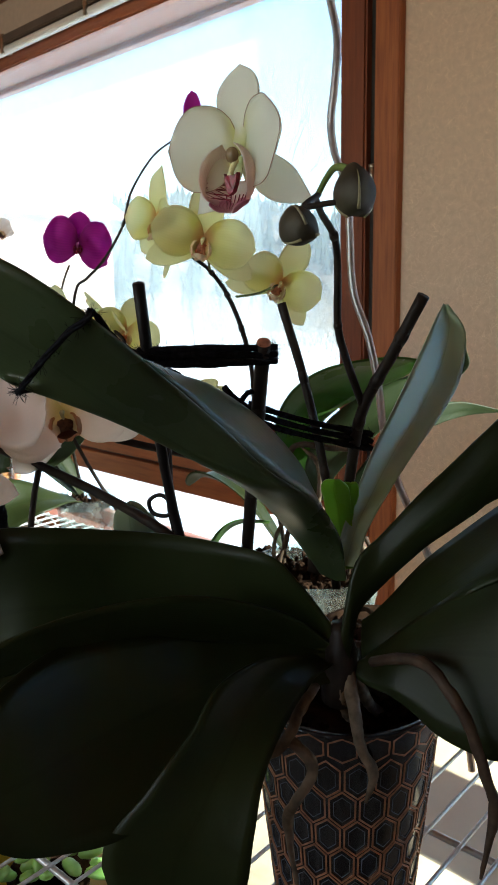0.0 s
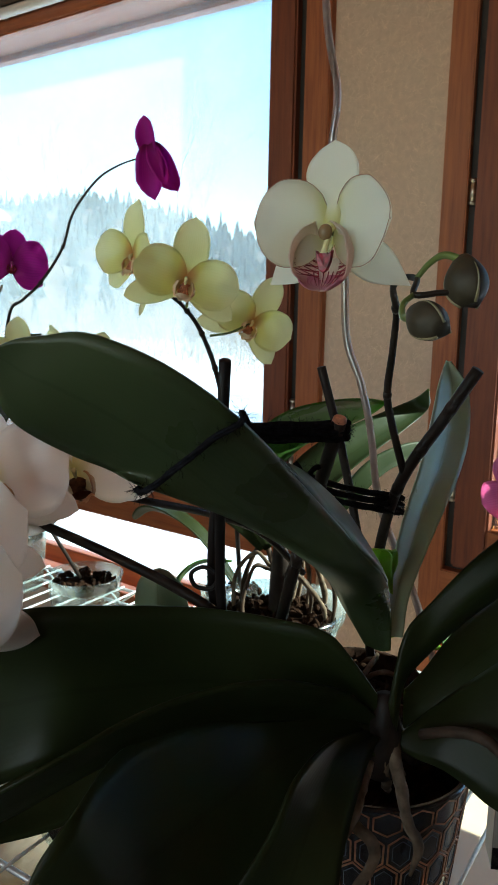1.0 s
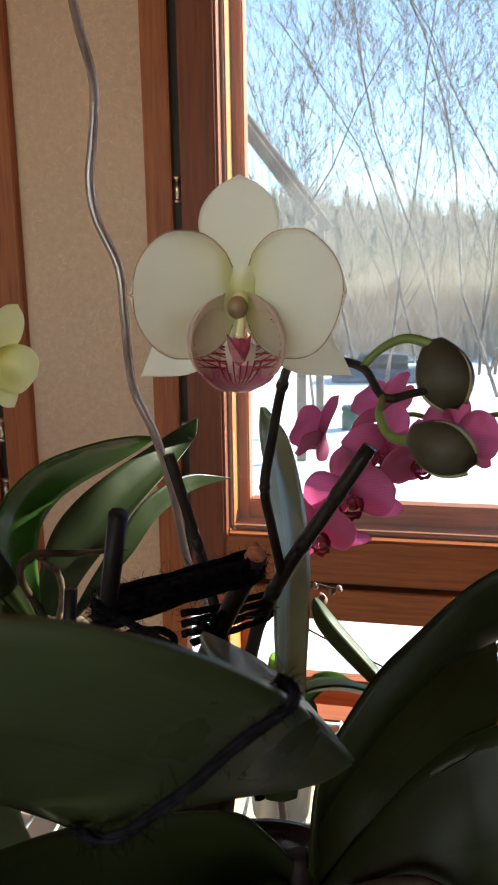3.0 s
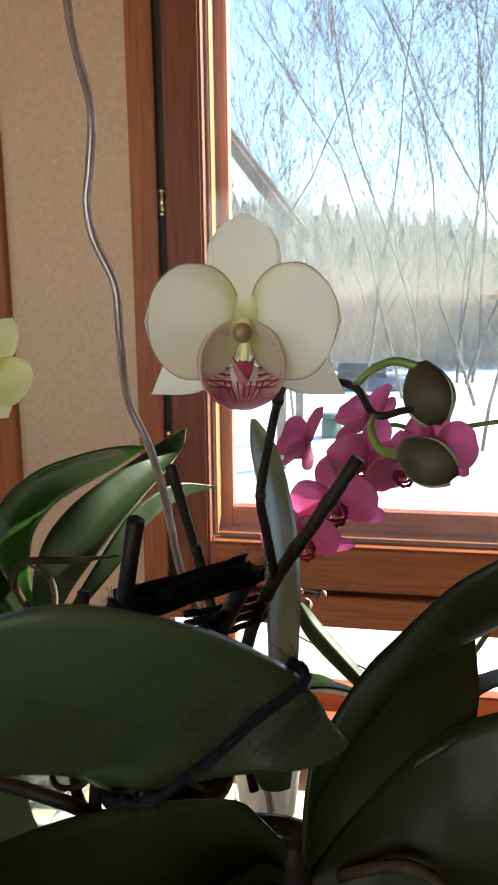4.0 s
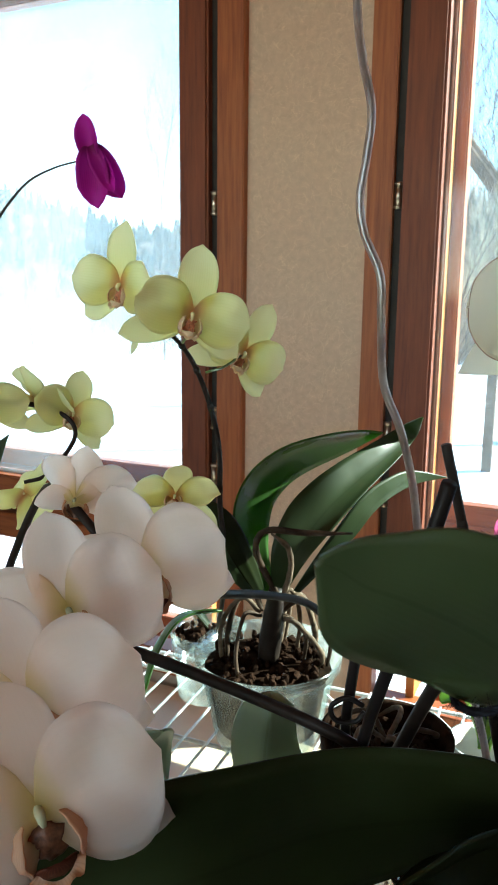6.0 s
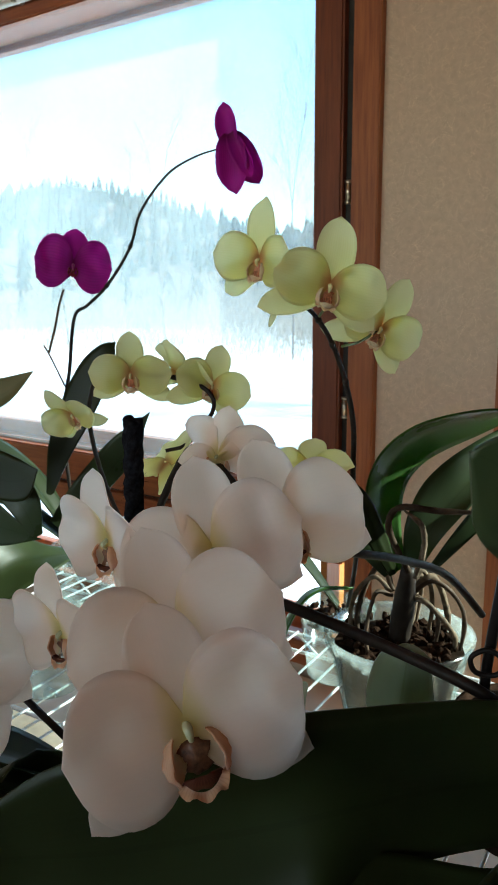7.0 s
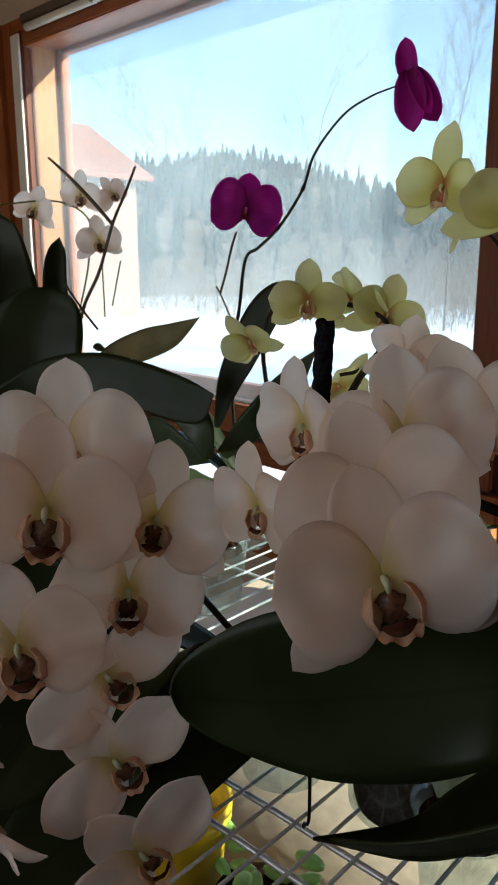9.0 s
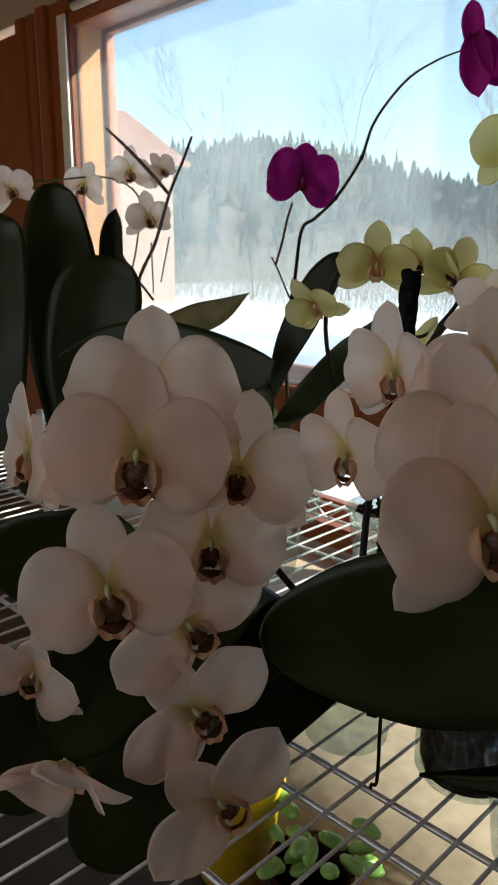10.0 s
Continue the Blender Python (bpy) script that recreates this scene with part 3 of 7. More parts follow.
def cream_flower(plant, place, ahead, k):
    """The big open flower: waisted dorsal sepal, two round rimmed petals, pointed side sepals and a veined cupped lip. k is its scale."""
    petal_m, sepal_m, lobe_m, lip_m, column_m, cap_m, label = KINDS["cream"]
    f = part("flower", tube([(0, 8 * k, -12 * k), (0, -4 * k, 14 * k), (0, -20 * k, 36 * k)], [16 * k, 20 * k, 17 * k], 10, 12), column_m, plant, label, m=Matrix.Translation(-plant.location) @ facing(place, ahead))

    def spread(name, bm2, mat, angle, at, lean, twist=0.0):
        return part(name, bm2, mat, f, m=Matrix.Translation(at) @ pose(0, 0, 0, 0, 0, angle - 90) @ pose(0, 0, 0, lean, twist, 0))

    waisted = (0.36, 0.36, 0.4, 0.55, 0.83, 0.98, 1.02, 1.03, 1.0, 0.95)
    spread("sepal", blade(300 * k, 204 * k, waisted, 0.14, 0.03, 0.02, 3, 26, 15), sepal_m, 90, (0, -4 * k, 8 * k), -3)
    pointed = (0.4, 0.6, 0.84, 0.98, 1.0, 0.98, 0.9, 0.74, 0.55, 0.35)
    for sgn in (-1, 1):
        spread("sepal", blade(330 * k, 150 * k, pointed, 0.16, 0.05, 0.03, 5 + sgn, 24, 13), sepal_m, 270 + sgn * 57, (sgn * 8 * k, -30 * k, -22 * k), -4)
    round_ = (0.3, 0.68, 0.86, 0.96, 1.0, 1.0, 1.0, 1.0, 1.0, 1.0)
    for sgn in (-1, 1):
        bm2 = blade(272 * k, 308 * k, round_, 0.1, 0.05, 0.05, 8 + sgn, 30, 19)
        petal = spread("petal", bm2, petal_m, 90 - sgn * 90, (sgn * 12 * k, 2 * k, 0), 27, -sgn * 4)
        edge = [v.co.copy() for v in petal.data.vertices][:30 * 19]
        grid = [edge[i * 19:(i + 1) * 19] for i in range(30)]
        line = [r[0] for r in grid[2:]] + [grid[-1][9]] + [r[-1] for r in grid[:1:-1]]
        rim = bmesh.new()
        add_tube(rim, line, 1.6 * k, 5)
        part("petal_rim", rim, petal_m, petal, "thin pinkish brown rim", m=Matrix())
        petal.children[0].data.materials[0] = RIM_BROWN
    # cupped lip: floor and two upright lobes with plum veins
    mid, rad = (-3 * k, -106 * k, 84 * k), (118 * k, 122 * k, 92 * k)
    part("lip", shell(mid, rad, (62, 298), (-88, -34), 13, 19, 0.0009, 0.05, 2), lip_m, f, m=Matrix())
    for sgn in (-1, 1):
        lobe = part("lip_lobe", shell(mid, rad, (sgn * 72, sgn * 158), (-52, 74), 16, 11, 0.0008, 0.05, 6 + sgn), lobe_m, f, m=Matrix())
        veins = bmesh.new()
        for n3 in range(19):
            e0 = -44 + n3 * 3.3
            pts = []
            for i in range(6):
                az = radians(sgn * (158 - (72 - n3 * 1.9) * i / 5))
                e = radians(e0 + 3.0 * i + 3 * math.sin(n3 * 2.1 + i))
                pts.append(Vector(mid) + Vector((0.93 * rad[0] * math.cos(e) * math.sin(az), 0.93 * rad[1] * math.sin(e), 0.93 * rad[2] * math.cos(e) * math.cos(az))))
            add_tube(veins, glide(pts, 10), [1.6 * k, 1.8 * k, 0.5 * k], 5)
        part("veining", veins, HEART_PLUM, lobe, "fine plum red veining", m=Matrix())
    part("throat", shell(mid, rad, (146, 214), (-66, -2), 9, 9, 0.0008, 0.03, 4), lobe_m, f, "pink flushed throat", m=Matrix())
    floor_veins = bmesh.new()
    for n3 in range(-3, 4):
        pts = [Vector(mid) + Vector((0.93 * rad[0] * math.cos(e) * math.sin(n3 * 0.2), 0.93 * rad[1] * math.sin(e), -0.93 * rad[2] * math.cos(e) * math.cos(n3 * 0.2))) for e in (-0.5, -0.75, -1.0, -1.25)]
        add_tube(floor_veins, glide(pts, 8), [2.4 * k, 1.6 * k, 0.6 * k], 5)
    part("veining", floor_veins, HEART_PLUM, f, "fine plum red veining", m=Matrix())
    # toothed callus in the middle of the lip
    crown = [(-31, 34), (-17, 20), (-8, 30), (0, 22), (8, 30), (17, 20), (31, 34), (25, -4), (13, -34), (0, -44), (-13, -34), (-25, -4)]
    bm2 = bmesh.new()
    front = [bm2.verts.new((x * k, (y - 122) * k, (74 - 0.25 * abs(x)) * k)) for x, y in crown]
    back = [bm2.verts.new((x * k, (y - 122) * k, (52 - 0.25 * abs(x)) * k)) for x, y in crown]
    bm2.faces.new(front[::-1])
    bm2.faces.new(back)
    for i in range(12):
        j = (i + 1) % 12
        bm2.faces.new((front[i], front[j], back[j], back[i]))
    bmesh.ops.recalc_face_normals(bm2, faces=bm2.faces)
    part("callus", bm2, HEART_PLUM, f, "dark red toothed callus", smooth=False, m=Matrix())
    part("column_foot", tube([(4 * k, -40 * k, 34 * k), (4 * k, -70 * k, 56 * k), (3 * k, -98 * k, 70 * k)], [12 * k, 10 * k, 12 * k], 8, 10), column_m, f, m=Matrix())
    bm2 = bmesh.new()
    bmesh.ops.create_icosphere(bm2, subdivisions=3, radius=1, matrix=Matrix.LocRotScale((-3 * k, -24 * k, 48 * k), None, (26 * k, 29 * k, 22 * k)))
    part("anther_cap", bm2, cap_m, f, m=Matrix())
    return f


def drooping_flower(plant, place, ahead, size, kind):
    """A fading flower: one sepal upright, the rest hanging folded."""
    petal_m, sepal_m, _, lip_m, column_m, _, label = KINDS[kind]
    bm = bmesh.new()
    bmesh.ops.create_icosphere(bm, subdivisions=2, radius=size * 0.05)
    f = part("flower", bm, column_m, plant, "drooping " + label, m=Matrix.Translation(-plant.location) @ facing(place, ahead))
    for name, ln, wd, ang, lean, back in (("sepal", 0.5, 0.24, 98, 4, 0.0), ("petal", 0.66, 0.36, 276, 12, 0.02), ("petal", 0.62, 0.34, 298, -8, -0.02), ("sepal", 0.5, 0.2, 262, 2, -0.05), ("sepal", 0.6, 0.2, 300, 18, 0.04)):
        up = 0.0 if ang < 180 else 0.17 * size
        part(name, blade(size * ln, size * wd, "sepal", 0.7, 0.05, 0.12, ang, 12, 9), petal_m if name == "petal" else sepal_m, f, m=pose(0, up, size * back) @ pose(0, 0, 0, 0, 0, ang - 90) @ pose(0, 0, 0, lean, 0, 0))
    return f


def bud(plant, place, ahead, length, mat=None, name="bud", seam=None):
    """A closed bud: three bulging sepals that meet along raised seams and close in a blunt tip."""
    bm = bmesh.new()
    rows, round_ = 13, 30
    m = facing(place, ahead, (0.1, 0.2, 1))

    def spot(s, a, proud=1.0):
        r = length * 0.44 * math.sin(math.pi * min(1, 0.06 + 0.86 * s ** 1.15)) ** 0.62 * proud
        ridge = abs(math.cos(1.5 * a))
        rr = r * (0.9 + 0.13 * ridge ** 6 + 0.05 * math.sin(a + 1.0))
        return m @ Vector((rr * math.cos(a), rr * math.sin(a), (s - 0.5) * length * (1 + 0.05 * math.cos(3 * a) * s)))

    rings = [[bm.verts.new(spot(i / (rows - 1), 2 * math.pi * k / round_)) for k in range(round_)] for i in range(rows)]
    for a, b in zip(rings, rings[1:]):
        for k in range(round_):
            bm.faces.new((a[k], a[(k + 1) % round_], b[(k + 1) % round_], b[k]))
    bm.faces.new(rings[0][::-1])
    bm.faces.new(rings[-1])
    body = part(name, bm, mat or BUD_SKIN, plant)
    if seam:
        for k in range(3):
            pts = [spot(0.3 + 0.7 * i / 9, 2 * math.pi * k / 3 + 0.04, 1.0) for i in range(10)]
            seam_bm = bmesh.new()
            add_tube(seam_bm, pts, [length * 0.006, length * 0.014, length * 0.026, length * 0.034], 8, 0.1)
            part("sepal_rim", seam_bm, seam, body, "pale cream edge of a sepal", m=Matrix())
    return body

# ---- the room ----
WALL_Y, Z_CEIL = 2.0, 2.62
# floor and unseen ceiling are dark wood to keep bounced light low
part("floor", box((-5.2, -2.6, -0.2), (3.2, 2.0, 0.0)), FLOOR_WOOD, None, "dark wooden floor", "structure", False)
part("ceiling", box((-5.2, -2.6, Z_CEIL), (3.2, 2.2, Z_CEIL + 0.2)), WOOD_H, None, "stained pine ceiling", "structure", False)
# back wall with an added opening that lets fill light in
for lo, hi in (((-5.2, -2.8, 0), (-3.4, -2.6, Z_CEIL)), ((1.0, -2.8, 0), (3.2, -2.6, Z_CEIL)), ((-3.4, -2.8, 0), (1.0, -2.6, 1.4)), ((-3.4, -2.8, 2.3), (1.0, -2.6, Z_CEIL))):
    part("wall_south", box(lo, hi), PLASTER, None, "cream plastered room wall round an added window", "structure", False)
part("window_4", box((-3.4, -2.71, 1.4), (1.0, -2.7, 2.3)), GLASS, None, "unseen window added behind the camera for fill light", "structure", False)
part("wall_west", box((-5.4, -2.8, 0), (-5.2, 2.2, Z_CEIL)), PLASTER, None, "cream plastered room wall", "structure", False)
part("wall_east", box((3.2, -2.8, 0), (3.4, 2.2, Z_CEIL)), PLASTER, None, "cream plastered room wall", "structure", False)
# the window wall: pier, strips above, below and at both ends
pier = part("wall_pier", box((-0.988, 2.0, 0.0), (-0.66, 2.2, 2.47)), PAPER, None, "beige fibre wallpaper on the pier between two windows", "structure", False)
rng = random.Random(41)
vs, fs = [], []
for _ in range(5200):
    p = Vector((rng.uniform(-0.98, -0.668), 0, rng.uniform(0.4, 2.46)))
    a, bend, ln, hw = rng.uniform(0, math.pi), rng.gauss(0, 0.35), rng.uniform(0.01, 0.03), rng.uniform(0.00016, 0.00042)
    b0 = len(vs)
    for i in range(6):
        d = Vector((math.cos(a + bend * i / 3), 0, math.sin(a + bend * i / 3)))
        p = p + d * ln / 5
        x = min(max(p.x, -0.983), -0.666)
        for sgn in (-1, 1):
            vs.append((x - sgn * d.z * hw, 1.9993, p.z + sgn * d.x * hw))
    fs += [(b0 + 2 * i, b0 + 2 * i + 1, b0 + 2 * i + 3, b0 + 2 * i + 2) for i in range(5)]
me = bpy.data.meshes.new("fibres")
me.from_pydata(vs, [], fs)
mesh_part("fibres", me, FIBRE, pier, "pale straw fibres pressed into the wallpaper", "stuff", False)
part("wall_above", box((-5.2, 2.0, 2.47), (3.2, 2.2, Z_CEIL)), PLASTER, None, "cream wall above the windows", "structure", False)
part("wall_below", box((-5.2, 2.0, 0.0), (-0.988, 2.2, 0.33)), PLASTER, None, "cream wall below the window", "structure", False)
part("wall_below", box((-0.66, 2.0, 0.0), (3.2, 2.2, 0.33)), PLASTER, None, "cream wall below the window", "structure", False)
part("wall_end", box((2.1, 2.0, 0.33), (3.2, 2.2, 2.47)), PLASTER, None, "cream wall beside the window", "structure", False)
part("wall_end", box((-5.2, 2.0, 0.33), (-4.507, 2.2, 2.47)), PLASTER, None, "cream wall beside the window", "structure", False)


def window(name, x0, x1, hinge, cas, gap, stile, glass):
    """A deep double window in stained pine: casing, inner sash, reveal, outer sash, a low fixed pane under a rail."""
    w = thing(name, (x0, WALL_Y, 0.33), "deep double window in red-brown stained pine over a low fixed pane", "window", kind="structure")
    f = lambda n, lo, hi, mt, b=0.003: part(n, box(lo, hi, b), mt, w, smooth=False)  # noqa: E731
    a, b = x0, x1
    # casing boards round the opening, proud of the wall
    for lo, hi in (((a, 1.975, 0.33), (a + cas, 2.03, 2.47)), ((b - cas, 1.975, 0.33), (b, 2.03, 2.47))):
        f("casing", lo, hi, WOOD_V)
    f("casing", (a + cas, 1.975, 2.415), (b - cas, 2.03, 2.47), WOOD_H)
    f("bottom_rail", (a + cas, 1.965, 0.33), (b - cas, 2.04, 0.41), WOOD_H)
    f("transom", (a + cas, 1.96, 0.68), (b - cas, 2.04, 0.762), WOOD_H)
    # seal in the gap between casing and sash
    si, so = a + cas + gap, b - cas - gap
    f("seal", (a + cas, 1.995, 0.762), (si, 2.02, 2.415), GAP, 0)
    f("seal", (so, 1.995, 0.762), (b - cas, 2.02, 2.415), GAP, 0)
    f("seal", (si, 1.99, 0.762), (so, 2.02, 0.772), GAP, 0)
    # inner sash
    f("sash_stile", (si, 1.968, 0.772), (si + stile, 2.02, 2.415), WOOD_SASH, 0.006)
    f("sash_stile", (so - stile, 1.968, 0.772), (so, 2.02, 2.415), WOOD_SASH, 0.006)
    f("sash_rail", (si + stile, 1.968, 0.772), (so - stile, 2.02, 0.886), WOOD_H, 0.006)
    f("sash_rail", (si + stile, 1.968, 2.345), (so - stile, 2.02, 2.415), WOOD_H, 0.006)
    gi, go = si + stile, so - stile
    f("glazing_bead", (gi, 2.004, 0.886), (gi + 0.012, 2.02, 2.345), WOOD_V, 0.004)
    f("glazing_bead", (go - 0.012, 2.004, 0.886), (go, 2.02, 2.345), WOOD_V, 0.004)
    f("glazing_bead", (gi + 0.012, 2.004, 0.886), (go - 0.012, 2.02, 0.898), WOOD_H, 0.004)
    # reveal between the two sashes
    for x in (gi - 0.03, go + 0.008):
        f("reveal", (x, 2.022, 0.41), (x + 0.022, 2.15, 2.4), WOOD_SUNLIT, 0)
    f("reveal", (gi - 0.008, 2.042, 0.85), (go + 0.008, 2.15, 0.872), WOOD_H, 0)
    f("reveal", (gi - 0.008, 2.022, 2.36), (go + 0.008, 2.15, 2.38), WOOD_H, 0)
    # outer sash
    f("outer_stile", (gi - 0.05, 2.152, 0.41), (gi + 0.022, 2.2, 2.4), WOOD_V, 0.004)
    f("outer_stile", (go - 0.022, 2.152, 0.41), (go + 0.05, 2.2, 2.4), WOOD_V, 0.004)
    f("outer_rail", (gi + 0.022, 2.152, 0.85), (go - 0.022, 2.2, 0.925), WOOD_H, 0.004)
    f("outer_rail", (gi + 0.022, 2.152, 2.34), (go - 0.022, 2.2, 2.4), WOOD_H, 0.004)
    f("outer_rail", (gi + 0.022, 2.152, 0.33), (go - 0.022, 2.2, 0.42), WOOD_H, 0.004)
    pane = lambda lo, hi: part("pane", box(lo, hi), glass, w, smooth=False)  # noqa: E731
    pane((gi, 1.998, 0.886), (go, 2.002, 2.345))
    pane((gi + 0.02, 2.17, 0.92), (go - 0.02, 2.174, 2.345))
    pane((gi + 0.02, 2.17, 0.415), (go - 0.02, 2.174, 0.855))
    # hinges sit in the gap
    xh = b - cas - gap / 2 if hinge > 0 else a + cas + gap / 2
    for z in (1.704, 1.131, 0.972):
        bm = bmesh.new()
        add_tube(bm, [(xh, 1.985, z - 0.022), (xh, 1.985, z + 0.022)], 0.0085, 10)
        for dz in (-0.026, 0.026):
            add_tube(bm, [(xh, 1.985, z + dz - 0.004), (xh, 1.985, z + dz + 0.004)], 0.0105, 10)
        add_box(bm, (xh - 0.01, 1.987, z - 0.02), (xh + 0.01, 1.996, z + 0.02))
        part("hinge", bm, BRASS, w, "small bright steel hinge")
    return w


window("window_1", -3.707, -0.988, 1, 0.077, 0.024, 0.086, DUSTY_GLASS)
window("window_2", -0.66, 1.95, -1, 0.064, 0.023, 0.09, GLASS)
# end frames beyond the wide window, next to its neighbour
nw = thing("window_3", (-4.5, WALL_Y, 0.33), "neighbouring stained pine window frame with sunlight painted as white strips", "window", kind="structure")
# white board and strip stand in for sunlight on the frame edges
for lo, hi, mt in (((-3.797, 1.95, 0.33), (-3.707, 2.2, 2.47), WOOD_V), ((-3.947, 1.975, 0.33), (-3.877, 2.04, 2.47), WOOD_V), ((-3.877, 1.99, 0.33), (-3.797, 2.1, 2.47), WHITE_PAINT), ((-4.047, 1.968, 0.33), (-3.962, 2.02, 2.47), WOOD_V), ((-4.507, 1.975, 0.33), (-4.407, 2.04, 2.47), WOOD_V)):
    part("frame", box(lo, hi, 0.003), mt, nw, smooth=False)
part("panel", box((-4.407, 1.99, 0.4), (-4.047, 2.03, 2.42)), WOOD_V, nw, smooth=False)
part("rail", box((-4.407, 1.975, 0.33), (-4.047, 2.04, 0.4), 0.003), WOOD_H, nw, smooth=False)
part("edge_strip", box((-3.6, 1.955, 0.78), (-3.53, 1.966, 2.4), 0.002), WHITE_PAINT, nw, "white strip painting sunlight onto the sash edge", smooth=False)

# blind cassette along the top of the wide window
bl = thing("roller_blind", (-2.1, 1.94, 2.38), "rolled-up grey window blind on a slim rail", "blind")
part("head_rail", box((-3.45, 1.925, 2.42), (-1.1, 1.962, 2.455), 0.004), GREY_WOOD, bl, smooth=False)
part("roll", tube([(-3.42, 1.942, 2.40), (-2.1, 1.942, 2.40), (-1.13, 1.942, 2.40)], 0.017, 12, 14, 0.05), WHITE_PAINT, bl)
for x in (-2.9, -2.3, -1.5):
    part("bracket", box((x, 1.92, 2.385), (x + 0.02, 1.967, 2.46), 0.003), BRASS, bl, smooth=False)

# ---- wire rack ----
RACK_Z = 0.86
rack = thing("wire_rack", (-0.65, 0.72, 0.0), "chromed wire shelf rack holding the orchid pots", "rack")
RX0, RX1, RY0, RY1 = -2.3, 0.42, 0.2, 1.2
TURN3 = Matrix.Translation((-0.65, 0.72, 0)) @ pose(0, 0, 0, 0, 0, 3.0) @ Matrix.Translation((0.65, -0.72, 0))


def rod(name, a, b, r, lift=0.0):
    a, b = TURN3 @ Vector(a), TURN3 @ Vector(b)
    me = bmesh.new()
    add_tube(me, [a, (a + b) / 2, b], r, 6)
    return part(name, me, CHROME, rack)


x = RX0 + 0.03
while x < RX1 - 0.01:
    rod("wire", (x, RY0, RACK_Z - 0.0022), (x, RY1, RACK_Z - 0.0022), 0.0022)
    x += 0.036
for y in (RY0, 0.36, 0.49, 0.545, 0.77, 0.98, RY1):
    rod("cross_rod", (RX0, y, RACK_Z - 0.0079), (RX1, y, RACK_Z - 0.0079), 0.0035)
for y in (RY0, RY1):
    rod("edge_rod", (RX0, y, RACK_Z - 0.04), (RX1, y, RACK_Z - 0.04), 0.0035)
    x = RX0
    while x < RX1:
        rod("truss", (x, y, RACK_Z - 0.04), (x + 0.045, y, RACK_Z - 0.006), 0.0022)
        rod("truss", (x + 0.045, y, RACK_Z - 0.006), (x + 0.09, y, RACK_Z - 0.04), 0.0022)
        x += 0.09
for x in (RX0, RX1):
    for y in (RY0, RY1):
        rod("post", (x, y, 0.0), (x, y, RACK_Z + 0.02), 0.0125)
    rod("edge_rod", (x, RY0, RACK_Z - 0.02), (x, RY1, RACK_Z - 0.02), 0.0035)

# ---- plants ----


def root_line(plant, pts, r, mat=None, seed=0, label=""):
    return part("root", tube(pts, [r, r * 1.1, r * 0.95, r * 1.05, r * 0.3], 26, 9, 0.35, seed), mat or ROOT, plant, label)


def leaf(plant, pts, width, side, mat=None, label="", **kw):
    return part("leaf", leaf_bm(pts, width, side, **kw), mat or LEAF, plant, label)


def stem(plant, pts, r, mat=None, name="flower_stem", n=24, nodes=()):
    bm = tube(pts, r, n, 8, 0.06)
    line = glide(pts, n)
    rr = r[0] if isinstance(r, (list, tuple)) else r
    for s in nodes:
        i = min(int(s * (n - 1)), n - 2)
        add_tube(bm, [line[i], line[i].lerp(line[i + 1], 0.4), line[i].lerp(line[i + 1], 0.8)], [rr * 1.0, rr * 1.12, rr * 0.98], 8)
    return part(name, bm, mat or STEM_DARK, plant)


def bark_bed(plant, place, radius, z, seed=0, count=26):
    """Chunks of bark heaped in a pot, one mesh."""
    rng = random.Random(seed)
    bm = bmesh.new()
    add_lathe(bm, (place[0], place[1], z), [(0.001, -0.004), (radius * 0.5, -0.006), (radius, -0.012)], 20)
    for _ in range(count * 2):
        a, d = rng.uniform(0, 6.28), radius * rng.random() ** 0.5 * 0.9
        s = rng.uniform(0.004, 0.009)
        m = Matrix.LocRotScale((place[0] + d * math.cos(a), place[1] + d * math.sin(a), z), Euler((rng.uniform(0, 3), rng.uniform(0, 3), rng.uniform(0, 3))), (s * 2, s * 1.2, s))
        bmesh.ops.create_icosphere(bm, subdivisions=1, radius=0.6, matrix=m)
    return part("potting_bark", bm, BARK, plant, "dark bark chips", "stuff", False)


# -- the big orchid in the patterned pot --
main = thing("orchid_plant", (-0.137, 0.634, RACK_Z), "large cream-flowered moth orchid in a black pot with copper hexagons", "orchid")
PC, PR0, PR1, PH = Vector((-0.137, 0.634, RACK_Z)), 0.053, 0.077, 0.226


def pot_radius(h):
    return PR0 + (PR1 - PR0) * h / PH


pot = part("pot", lathe(PC, [(0.001, 0.0), (PR0 - 0.004, 0.0), (PR0, 0.004), (PR1, PH - 0.004), (PR1 + 0.001, PH), (PR1 - 0.004, PH), (PR1 - 0.007, PH - 0.03), (PR0 - 0.004, 0.01)], 48), POT_BLACK, main, "tapered black pot with copper hexagon relief")


